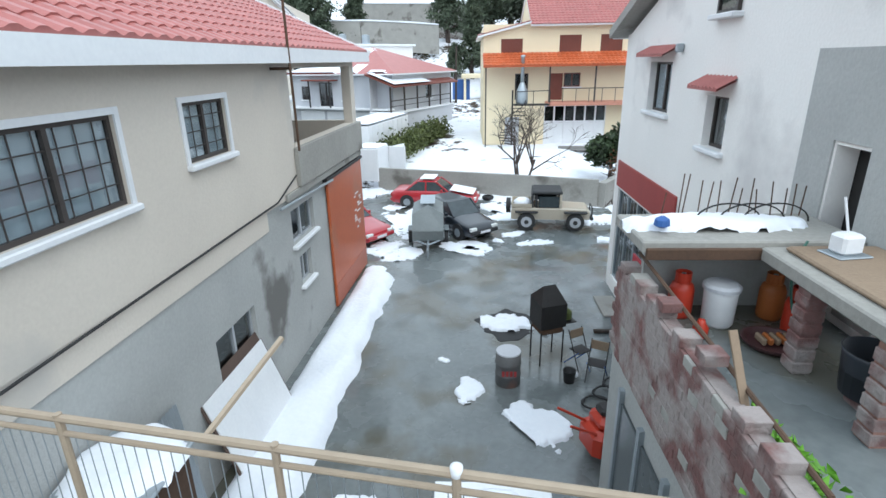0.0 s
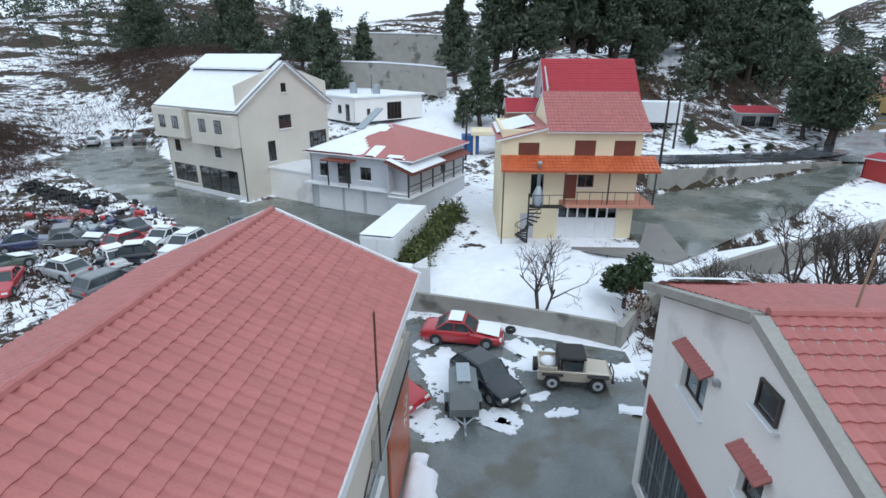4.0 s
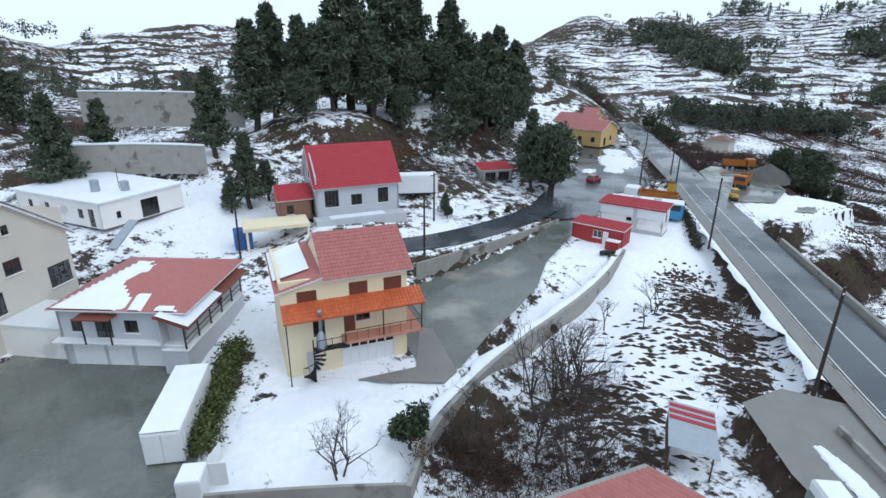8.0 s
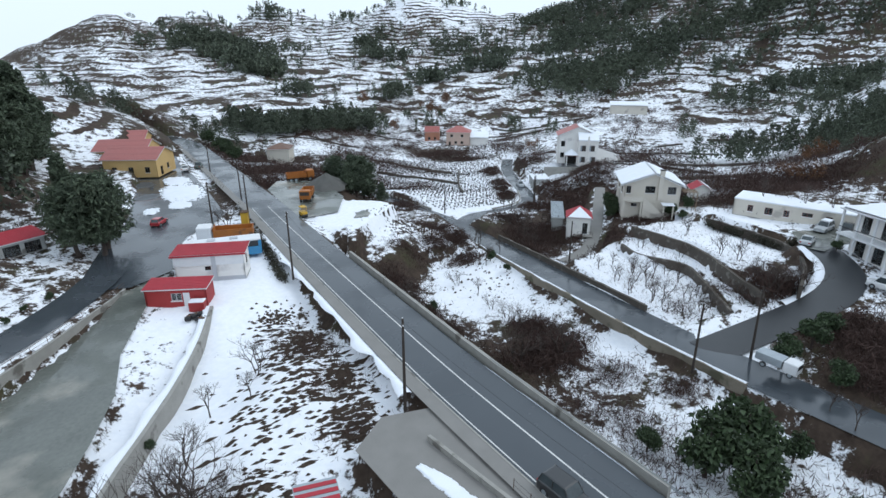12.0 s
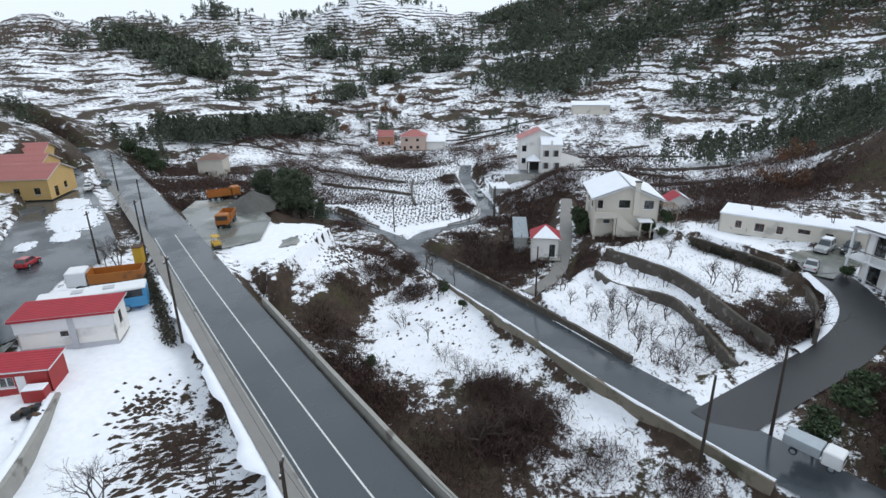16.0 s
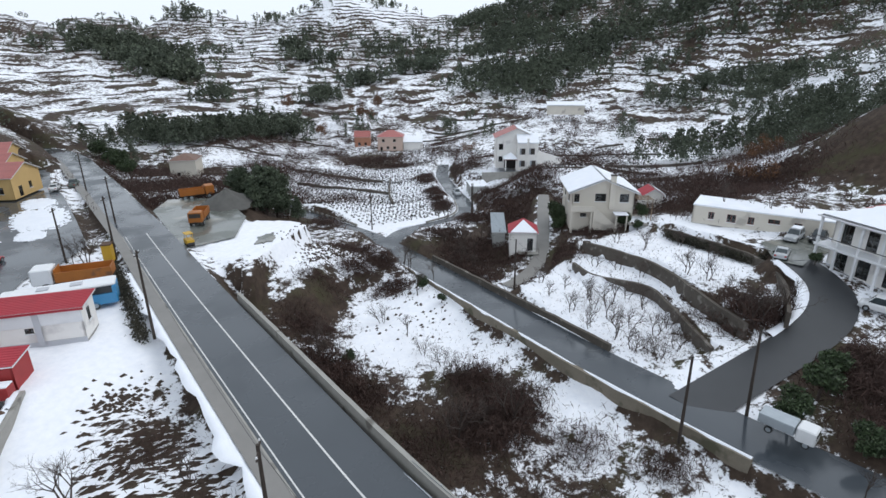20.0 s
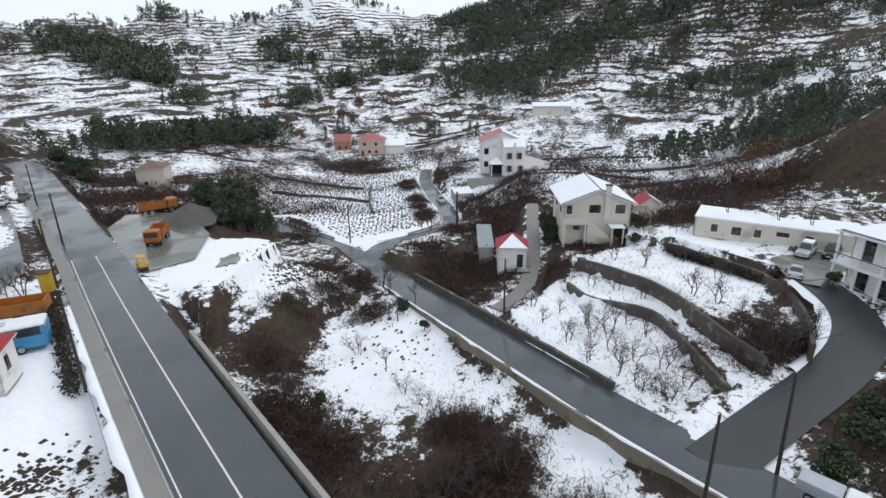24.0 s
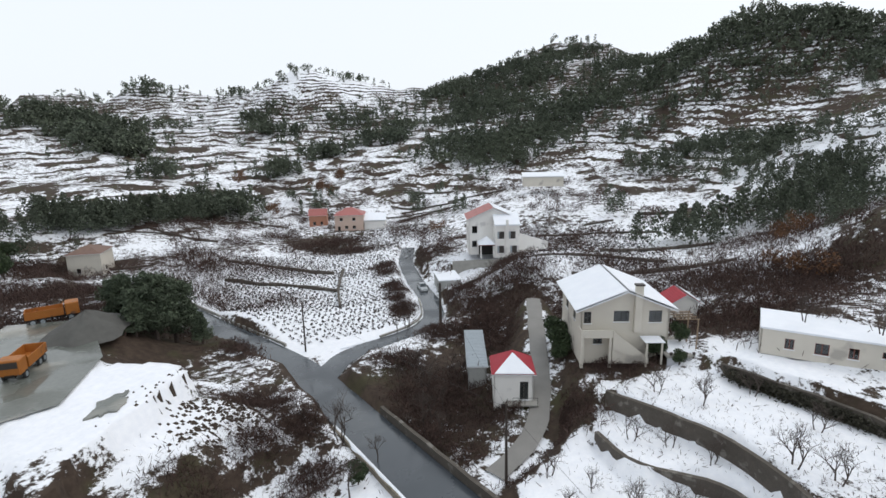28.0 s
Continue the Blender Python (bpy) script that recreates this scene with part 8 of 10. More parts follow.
for i in range(34):
    for j in range(22):
        x, y = 196 + i * 1.5 + RNG.uniform(-0.3, 0.3), 60 + j * 1.9 + RNG.uniform(-0.3, 0.3)
        for _ in range(4):
            vp.append((x + RNG.gauss(0, 0.25), y + RNG.gauss(0, 0.25), ground(x, y) + RNG.uniform(0.0, 0.6)))
for i in range(40):
    for j in range(30):
        x, y = 166 + i * 1.5 + RNG.uniform(-0.5, 0.5), -4 + j * 1.1 + RNG.uniform(-0.4, 0.4)
        if RNG.random() < 0.7:
            for _ in range(5):
                vp.append((x + RNG.gauss(0, 0.35), y + RNG.gauss(0, 0.35), ground(x, y) + RNG.uniform(0.0, 0.7)))
vp = np.array(vp)
VINEWOOD = material("dark_vine_wood", (0.034, 0.025, 0.022), (0.022, 0.017, 0.015), 0.95, 2, 12, 0.0)
tagged(new("vines", leaf_mesh("vines", vp, NPR.uniform(0.18, 0.38, len(vp)), VINEWOOD, 0.9, 0.3, 0.2)), "rows of pruned dark vines in the snow", "vines", "", "stuff")

# far woods: x, y, spread, trees, height
WOODS = [(x, y, 28, 190, 8) for x, y in ((611, 154), (624, 120), (625, 73), (650, 30), (541, -11), (505, 113), (508, 75), (465, 35), (476, 3), (405, 91), (390, 66), (426, 44), (570, 60), (560, 110))]
WOODS += [(x, y, 26, 170, 8) for x, y in ((480, -43), (462, -65), (449, -88), (441, -114), (424, -137), (400, -150), (560, -60))]
WOODS += [(431, -44, 20, 34, 8), (415, -73, 18, 30, 8), (406, -99, 18, 34, 8), (371, -124, 18, 40, 8), (404, -16, 14, 30, 8), (327, -21, 12, 40, 8), (345, -38, 12, 40, 8), (344, -54, 14, 50, 8), (309, -59, 14, 50, 8), (321, -71, 12, 30, 8), (247, -64, 12, 30, 7), (206, -56, 14, 44, 7), (228, -58, 12, 30, 7), (240, -62, 16, 36, 7), (262, -50, 14, 30, 7), (290, -46, 14, 30, 7), (170, -46, 10, 16, 6), (230, -39, 9, 14, 5),
          (190, -48, 10, 16, 6), (175, -62, 14, 26, 8), (280, -80, 24, 50, 8), (387, 433, 24, 70, 9), (390, 399, 24, 70, 9), (411, 384, 24, 70, 9), (360, 420, 24, 50, 9), (547, 471, 22, 60, 9), (580, 500, 20, 40, 9), (531, 312, 18, 34, 9), (592, 319, 20, 26, 8), (523, 214, 22, 50, 9), (485, 167, 22, 50, 9), (531, 240, 22, 36, 9),
          (640, 276, 26, 36, 8), (460, 380, 30, 46, 9), (480, 300, 40, 18, 8), (430, 240, 40, 20, 8), (600, 400, 40, 50, 9), (560, 200, 40, 50, 9), (330, 250, 40, 14, 7), (690, 700, 60, 120, 9)]
WOODS += [(x, y, 8, 26, 10) for x, y in ((186, 182), (191, 175), (199, 177), (208, 174), (216, 170), (224, 167), (235, 168), (246, 166), (258, 161), (250, 170), (335, 194), (347, 189))]
WOODS += [(x, y, 16, 64, 11) for x, y in ((393, 421), (393, 394), (381, 362), (362, 327), (352, 311), (340, 318), (351, 347), (370, 380), (410, 405))]
WOODS += [(x, y, 12, 26, 11) for x, y in ((476, 287), (486, 270), (401, 195), (403, 182), (445, 176), (451, 154), (502, 313), (284, 224))]
WOODS += [(198, -8, 6, 7, 10), (203, -18, 7, 9, 10), (208, -30, 8, 10, 11), (216, -42, 9, 10, 11), (226, -54, 10, 10, 11), (192, -20, 6, 5, 9), (240, 5, 8, 6, 8), (268, 60, 9, 6, 8), (300, 95, 12, 10, 9), (285, 140, 12, 10, 9)]
WOODS += [(40, 128, 18, 8, 12), (70, 145, 20, 11, 12), (20, 132, 16, 6, 12), (84, 160, 22, 12, 11), (50, 160, 24, 9, 10), (100, 190, 26, 16, 10), (-118, 207, 30, 50, 9), (-79, 165, 24, 56, 9), (-100, 180, 20, 40, 9), (-136, 303, 60, 110, 9), (-165, 254, 60, 80, 9), (-46, 126, 8, 4, 8), (-20, 210, 40, 40, 8), (20, 230, 40, 40, 8), (-70, 230, 40, 60, 8), (140, 190, 20, 30, 8), (160, 175, 14, 18, 8)]
wc, wsz = [], []
for x, y, r, n, h in WOODS:
    a, b = x + NPR.normal(size=n) * r * 0.6, y + NPR.normal(size=n) * r * 0.6
    ok = along(MAINROAD, a, b)[0] > 9
    ok &= (np.hypot(a - 10, b - 88) > 18) & (np.hypot(a - 95, b - 145) > 18)
    a, b = a[ok], b[ok]
    z = land(a, b)
    far = math.hypot(x - 40, y - 20)
    tufts, base = (230, 0.5) if far < 240 else ((84, 0.8) if far < 370 else (36, 1.3))
    for px_, py_, pz in zip(a, b, z):
        hh = h * RNG.uniform(0.6, 1.15)
        rr_ = hh * RNG.uniform(0.26, 0.42)
        c = limb_cloud(tufts, hh, rr_ * 1.1, RNG.uniform(0, 6), 26) if far < 240 else cone_cloud(tufts, hh, rr_, 0.08, 0.6, 3, RNG.uniform(0, 6)) if RNG.random() < 0.45 else round_cloud(tufts, hh, rr_ * 1.25, 0.3, RNG.uniform(0, 6), 5)
        wc.append(c + np.array([px_, py_, pz]))
        wsz.append(NPR.uniform(0.6, 1.3, len(c)) * base * hh / 10)
wc, wsz = np.concatenate(wc), np.concatenate(wsz)
tagged(new("far_woods", leaf_mesh("far_woods", wc, wsz, FARPINE, 0.9)), "dark pine woods on the far hills", "woods", "", "stuff")
ac, asz = [], []
for x, y, n, h in ((150, -22, 3, 6), (262, 150, 3, 8), (300, 140, 3, 8), (230, 60, 2, 6), (340, 150, 4, 8), (297, 190, 3, 8), (309, 147, 3, 8), (-76, 74, 4, 9), (-80, 84, 3, 9), (176, -34, 4, 6), (9, 30.5, 1, 2.4), (30, 98, 3, 4)):
    for _ in range(n):
        px_, py_ = x + RNG.gauss(0, 3 if n > 1 else 0.3), y + RNG.gauss(0, 3 if n > 1 else 0.3)
        c = round_cloud(210, h * RNG.uniform(0.7, 1.1), h * 0.35, 0.2, RNG.uniform(0, 6))
        ac.append(c + np.array([px_, py_, ground(px_, py_)]))
        asz.append(NPR.uniform(0.15, 0.4, len(c)) * h / 6)
tagged(new("autumn_scrub", leaf_mesh("autumn_scrub", np.concatenate(ac), np.concatenate(asz), AUTUMN)), "rust-coloured trees still holding their leaves", "trees", "", "stuff")

# ---------------------------------------------------------------- poles and wires
POLES = [(39.3, 23.8, 2.15, 9.0, 0), (59.5, 52.6, 2.1, 9.6, 0), (77.0, 77.0, 2.1, 9.2, 0), (90.0, 91.4, 2.1, 8.6, 0), (107.5, 119, 2.2, 8.6, 0), (73.3, 82.4, 2.1, 8.0, 0), (63.75, -0.3, -1.9, 8.2, 1), (68.7, -6.5, -1.4, 8.8, 2), (96.6, 20.2, -4.1, 8.0, 1), (127.0, 58.6, -7.2, 8.4, 1), (141.4, 38.4, -7.3, 9.0, 1), (143.4, 39.2, -7.3, 8.4, 1), (20.2, 60.4, 3.4, 7.5, 0), (26.5, 73.5, 3.4, 7.2, 0), (-1.2, 69.5, 1.4, 7.5, 1)]
tops = []
for x, y, z, h, lean in POLES:
    pl_ = thing("utility_pole", "dark weathered timber utility pole", "pole", Matrix.Translation((x, y, z)) @ pose(0, 0, 0, 0, (0, 1, 3)[lean], 30), "utility poles")
    part("shaft", MB().tube((0, 0, -0.5), (0, 0, h), 0.16, 0.1, 10), WOODPOLE, pl_)
    if lean == 0:
        part("crossarm", MB().cbox((-0.8, -0.05, h - 0.45), (0.8, 0.05, h - 0.33), 0.01), WOODPOLE, pl_)
        for k in (-0.7, 0.0, 0.7):
            part("insulator", MB().lathe([(0.03, 0), (0.06, 0.05), (0.05, 0.12), (0.02, 0.16)], (k, 0, h - 0.33), 8), WHITEPAINT, pl_)
    tops.append(Vector((x, y, z + h - 0.25)))


def wire(a, b, sag=0.6, r=0.012, n=12):
    mb = MB()
    prev = None
    for k in range(n + 1):
        t = k / n
        p = a.lerp(b, t) - Vector((0, 0, 4 * sag * t * (1 - t)))
        for a_ in range(3):
            mb.v.append((p.x + r * math.cos(a_ * 2.1), p.y + r * math.sin(a_ * 2.1), p.z + r * math.sin(a_ * 2.1 + 1)))
        if k:
            mb.f += [(3 * k - 3 + a_, 3 * k - 3 + (a_ + 1) % 3, 3 * k + (a_ + 1) % 3, 3 * k + a_) for a_ in range(3)]
    return solid("overhead_wire", mb, BLACK, "thin sagging black overhead wire", "wire", "wires")


for a, b in ((0, 1), (1, 2), (2, 3), (3, 4), (6, 7), (6, 8), (8, 9), (8, 10)):
    wire(tops[a], tops[b], 0.7)
wire(tops[0], Vector((22, -6, 11)), 0.6)

# ---------------------------------------------------------------- vehicles
def paint(name, c):
    return material(name, c, tuple(v * 0.85 for v in c), 0.3, 1.0, 20, 0.02, coat=0.6)


PAINT = {"red": paint("red_car_paint", (0.42, 0.02, 0.03)), "navy": paint("dark_blue_car_paint", (0.009, 0.013, 0.021)), "white": paint("white_car_paint", (0.72, 0.73, 0.74)), "silver": paint("silver_car_paint", (0.42, 0.44, 0.46)), "black": paint("black_car_paint", (0.02, 0.021, 0.023)), "blue": paint("blue_car_paint", (0.045, 0.06, 0.14)), "grey": paint("grey_car_paint", (0.12, 0.13, 0.14)), "beige": paint("beige_car_paint", (0.50, 0.44, 0.35)), "green": paint("dull_green_car_paint", (0.1, 0.13, 0.11))}
LAMP = material("lamp_lens", (0.75, 0.76, 0.74), (0.6, 0.62, 0.6), 0.15, 3, 20, 0.0)
TAIL = material("red_lamp_lens", (0.4, 0.01, 0.01), (0.3, 0.01, 0.01), 0.2, 3, 20, 0.0)
CARGLASS = material("dark_car_glass", (0.035, 0.045, 0.05), (0.06, 0.075, 0.082), 0.05, 1.0, 4, 0.0)
#        length width belt roof bonnet windscreen-foot roof-front roof-rear rear-foot
KINDS = {"sedan": (4.4, 1.70, 0.90, 1.38, 0.70, 1.35, 1.98, 3.05, 3.72), "hatch": (3.95, 1.66, 0.90, 1.42, 0.72, 1.15, 1.75, 3.35, 3.85), "estate": (4.5, 1.72, 0.92, 1.46, 0.74, 1.3, 1.95, 3.95, 4.4), "suv": (4.4, 1.80, 1.05, 1.75, 0.98, 1.35, 1.85, 4.0, 4.3), "van": (4.4, 1.75, 1.05, 1.85, 0.95, 0.7, 1.3, 4.25, 4.35), "pickup": (4.9, 1.75, 1.0, 1.7, 0.95, 1.4, 1.9, 2.9, 3.1)}


def hull(rings):
    """A skin through rings of equal length, closed at both ends."""
    mb = MB()
    n = len(rings[0])
    vs = [p for r in rings for p in r]
    fs = [(i * n + k, i * n + (k + 1) % n, (i + 1) * n + (k + 1) % n, (i + 1) * n + k) for i in range(len(rings) - 1) for k in range(n)]
    fs += [tuple(range(n - 1, -1, -1)), tuple(range((len(rings) - 1) * n, len(rings) * n))]
    return mb.add(vs, fs)


def car(kind, colour, m, label, group="cars", snow=0, plate=True, name="car"):
    """The nose points along -x from x = 0; the wheels stand on z = 0."""
    L, W, belt, roof, bonnet, f0, f1, r0, r1 = KINDS[kind]
    th = thing(name, label, "car", m, group)
    pm = PAINT[colour]
    h = W / 2
    rings = []
    tail = max(r1, L - 0.35)
    for x, z, wd, lo in ((-0.02, bonnet - 0.24, 0.72, 0.36), (0.03, bonnet - 0.14, 0.83, 0.29), (0.12, bonnet - 0.06, 0.91, 0.24), (0.3, bonnet - 0.02, 0.96, 0.22), (0.6, bonnet + 0.01, 0.985, 0.2), (f0 - 0.1, belt - 0.07, 1.0, 0.2), (f0 + 0.1, belt - 0.03, 1.0, 0.2), (f0 + 0.4, belt, 1.0, 0.2), ((f1 + r0) / 2, belt + 0.01, 1.0, 0.2), (r1 - 0.1, belt, 1.0, 0.2), (tail, belt - (0.01 if kind != "pickup" else 0), 0.98, 0.22), (L - 0.15, belt - 0.04, 0.95, 0.24), (L - 0.05, belt - 0.11, 0.9, 0.29), (L + 0.01, belt - 0.24, 0.8, 0.37)):
        y, d = h * wd, z - lo
        side = [(y - 0.1, lo), (y - 0.03, lo + 0.1 * d), (y, lo + 0.35 * d), (y - 0.005, lo + 0.66 * d), (y - 0.035, lo + 0.86 * d), (y - 0.1, lo + 0.965 * d), (y - 0.22, z), (y * 0.4, z + 0.018)]
        rings.append([(x, -p, q) for p, q in side] + [(x, p, q) for p, q in side[::-1]])
    part("body", hull(rings), pm, th, "", True)
    t, b = h * 0.76, h - 0.12
    cab = MB()
    fr, rr_ = f1 + 0.03, r0 - 0.03
    cab.add([(fr, -t, roof - 0.05), (rr_, -t, roof - 0.05), (rr_, t, roof - 0.05), (fr, t, roof - 0.05), (fr + 0.15, -t + 0.1, roof), (rr_ - 0.15, -t + 0.1, roof), (rr_ - 0.15, t - 0.1, roof), (fr + 0.15, t - 0.1, roof)],
            [(0, 1, 5, 4), (1, 2, 6, 5), (2, 3, 7, 6), (3, 0, 4, 7), (4, 5, 6, 7), (3, 2, 1, 0)])
    part("roof", cab, pm, th)
    part("windscreen", MB().quad((f0 + 0.04, -b, belt - 0.03), (f0 + 0.04, b, belt - 0.03), (f1 + 0.04, t - 0.02, roof - 0.05), (f1 + 0.04, -t + 0.02, roof - 0.05)), CARGLASS, th)
    part("rear_window", MB().quad((r1 - 0.04, b, belt - 0.03), (r1 - 0.04, -b, belt - 0.03), (r0 - 0.04, -t + 0.02, roof - 0.05), (r0 - 0.04, t - 0.02, roof - 0.05)), CARGLASS, th)
    for s in (-1, 1):
        part("side_window", MB().add([(f0 + 0.12, s * b, belt - 0.03), (r1 - 0.12, s * b, belt - 0.03), (r0 - 0.06, s * t, roof - 0.05), (f1 + 0.06, s * t, roof - 0.05)], [(0, 1, 2, 3) if s < 0 else (3, 2, 1, 0)]), CARGLASS, th)
        for x0, x1 in ((f0 + 0.06, f1 + 0.04), (r1 - 0.06, r0 - 0.04)):
            part("pillar", MB().tube((x0, s * (b + 0.005), belt - 0.04), (x1, s * (t + 0.005), roof - 0.04), 0.045, n=5), pm, th)
        xm = (f1 + r0) / 2 + 0.05
        part("pillar", MB().tube((xm, s * (b + 0.008), belt - 0.04), (xm, s * (t + 0.008), roof - 0.04), 0.04, n=5), pm, th)
        part("headlight", MB().cbox((-0.012, s * h * 0.66 - 0.17, bonnet - 0.27), (0.16, s * h * 0.66 + 0.17, bonnet - 0.1), 0.03), LAMP, th)
        part("tail_light", MB().cbox((L - 0.1, s * h * 0.7 - 0.14, belt - 0.34), (L + 0.012, s * h * 0.7 + 0.14, belt - 0.14), 0.02), TAIL, th)
        part("mirror", MB().cbox((f0 + 0.3, s * (h + 0.06) - 0.07, belt - 0.02), (f0 + 0.42, s * (h + 0.06) + 0.07, belt + 0.12), 0.02), pm, th)
        r = 0.30 if kind not in ("suv", "pickup") else 0.36
        for x in (0.78, L - 0.86):
            wheel(th, x, s * (h - 0.09), r, r, 0.2)
            part("wheel_arch", MB().tube((x, s * (h - 0.30), r + 0.02), (x, s * (h + 0.006), r + 0.02), r + 0.07, n=16), BLACK, th)
    part("bumper", MB().cbox((-0.06, -h * 0.86, 0.32), (0.1, h * 0.86, 0.5), 0.04), BLACK if colour in ("navy", "grey", "black") else pm, th)
    part("bumper", MB().cbox((L - 0.1, -h * 0.86, 0.32), (L + 0.06, h * 0.86, 0.5), 0.04), BLACK if colour in ("navy", "grey", "black") else pm, th)
    if plate:
        part("number_plate", MB().box((-0.075, -0.26, 0.36), (-0.062, 0.26, 0.46)), WHITEPAINT, th)
    if kind == "pickup":
        part("load_bed", MB().box((r1 + 0.1, -h + 0.16, belt - 0.02), (L - 0.1, h - 0.16, belt + 0.006)), BLACK, th)
    if snow:
        sm = MB()
        if snow & 1:
            snow_slab(sm, (f1 + 0.15, -t + 0.05, roof - 0.02), (r0 - 0.15, -t + 0.05, roof - 0.02), Vector((0, 2 * t - 0.1, 0)), 0.1, m.translation.x, 0.3, 12, 10, 0.03)
        if sm.v:
            part("roof_snow_cover", sm, SNOW, th, "patchy snow on the car roof", True)
        sm = MB()
        if snow & 2:
            snow_slab(sm, (0.15, -h + 0.15, bonnet - 0.07), (f0, -h + 0.15, belt - 0.07), Vector((0, 2 * h - 0.3, 0)), 0.1, m.translation.y, 0.35, 12, 10, 0.04)
        if sm.v:
            part("bonnet_snow", sm, SNOW, th, "patchy snow on the bonnet", True)
    return th


def nose(x, y, z, heading):
    """A pose for a car whose nose is at x, y and points along heading (degrees anticlockwise from +x)."""
    return at(x, y, z, heading + 180)


car("sedan", "red", nose(0.75, 27.2, 0.02, -8), "red saloon car with snow on roof and bonnet", "cars in the yard", 3)
car("hatch", "navy", nose(0.95, 21.6, 0.02, -52), "dark blue hatchback with wet bodywork", "cars in the yard")
car("sedan", "red", nose(-3.3, 21.0, 0.02, -38), "red saloon partly behind the workshop corner", "cars in the yard", 0)
# light off-roader
jp = thing("off_roader", "beige off-road car with dark canvas top and spare wheel", "car", at(5.6, 23.55, 0.02, 175), "cars in the yard")
BE = PAINT["beige"]
jr = []
for x, z, wd in ((0.0, 0.86, 0.86), (0.12, 0.94, 0.9), (1.1, 0.99, 0.95), (1.25, 1.0, 1.0), (3.3, 1.0, 1.0), (3.4, 0.98, 0.98)):
    y = 0.73 * wd
    jr.append([(x, -y, 0.48), (x, -y, z - 0.06), (x, -y + 0.06, z), (x, y - 0.06, z), (x, y, z - 0.06), (x, y, 0.48)])
part("body", hull(jr), BE, jp)
part("windscreen", MB().box((1.25, -0.62, 1.0), (1.29, 0.62, 1.55), Matrix.Translation((0.0, 0, 0)) @ pose(0, 0, 0, 0, 0, 0)), CARGLASS, jp)
part("windscreen_frame", MB().box((1.22, -0.68, 1.54), (1.32, 0.68, 1.62)).box((1.22, -0.70, 1.0), (1.32, -0.63, 1.6)).box((1.22, 0.63, 1.0), (1.32, 0.70, 1.6)), BE, jp)
part("canvas_top", MB().cbox((1.2, -0.72, 1.58), (2.5, 0.72, 1.72), 0.05), BLACK, jp, "dark canvas roof")
part("canvas_back", MB().cbox((2.42, -0.7, 1.0), (2.5, 0.7, 1.58), 0.02), BLACK, jp, "dark canvas back")
part("rear_tub", MB().box((2.5, -0.72, 1.0), (3.38, -0.66, 1.16)).box((2.5, 0.66, 1.0), (3.38, 0.72, 1.16)).box((3.32, -0.66, 1.0), (3.38, 0.66, 1.16)), BE, jp)
part("tub_snow", MB().lathe([(0.42, 1.0), (0.4, 1.12), (0.26, 1.24), (0.06, 1.29)], (2.9, 0, 0), 14), SNOW, jp, "heap of snow in the open tub", True)
for s in (-1, 1):
    part("side_window", MB().box((1.34, s * 0.70 - 0.01, 1.02), (2.2, s * 0.70 + 0.01, 1.5)), CARGLASS, jp)
    part("roll_bar", MB().tube((2.3, s * 0.66, 1.0), (2.3, s * 0.62, 1.66), 0.05, n=6), BLACK, jp)
    part("headlight", MB().tube((-0.03, s * 0.48, 0.74), (0.02, s * 0.48, 0.74), 0.1, n=12), LAMP, jp)
    for x in (0.62, 2.72):
        wheel(jp, x, s * 0.72, 0.39, 0.39, 0.26, GREYWALL)
        part("wheel_arch", MB().cbox((x - 0.5, s * 0.72 - 0.18, 0.79), (x + 0.5, s * 0.72 + 0.18, 0.86), 0.03), BLACK, jp)
        part("hub", MB().tube((x, s * 0.72 - 0.16, 0.39), (x, s * 0.72 + 0.16, 0.39), 0.1, n=10), BLACK, jp)
part("bumper", MB().cbox((-0.16, -0.7, 0.46), (-0.02, 0.7, 0.6), 0.03), BLACK, jp)
part("spare_wheel", MB().tube((3.42, 0.1, 0.95), (3.62, 0.1, 0.95), 0.34, n=18), BLACK, jp)
part("spare_wheel_disc", MB().tube((3.6, 0.1, 0.95), (3.64, 0.1, 0.95), 0.18, n=12), GREYWALL, jp)
part("bull_bar", MB().tube((-0.12, -0.45, 0.5), (-0.12, -0.4, 0.95), 0.03, n=6).tube((-0.12, 0.45, 0.5), (-0.12, 0.4, 0.95), 0.03, n=6).tube((-0.12, -0.4, 0.95), (-0.12, 0.4, 0.95), 0.03, n=6), BLACK, jp)
# box trailer with tilted grey cover
tl = thing("car_trailer", "grey sheet-metal car trailer with pitched cover", "trailer", at(-1.25, 19.0, 0.02, 93))
GREYM = material("grey_green_sheet_metal", (0.19, 0.215, 0.22), (0.14, 0.16, 0.165), 0.45, 1.2, 10, 0.05, metal=0.2)
part("drawbar", MB().tube((0, 0, 0.45), (1.2, 0.0, 0.45), 0.045, n=6).tube((0.7, 0, 0.45), (1.3, -0.5, 0.45), 0.035, n=6).tube((0.7, 0, 0.45), (1.3, 0.5, 0.45), 0.035, n=6), ZINC, tl)
part("jockey_wheel", MB().tube((0.25, 0.0, 0.0), (0.25, 0.0, 0.7), 0.035, n=6), ZINC, tl)
part("bed", MB().cbox((1.2, -0.62, 0.45), (3.4, 0.62, 0.85), 0.02), GREYM, tl)
cv = MB()
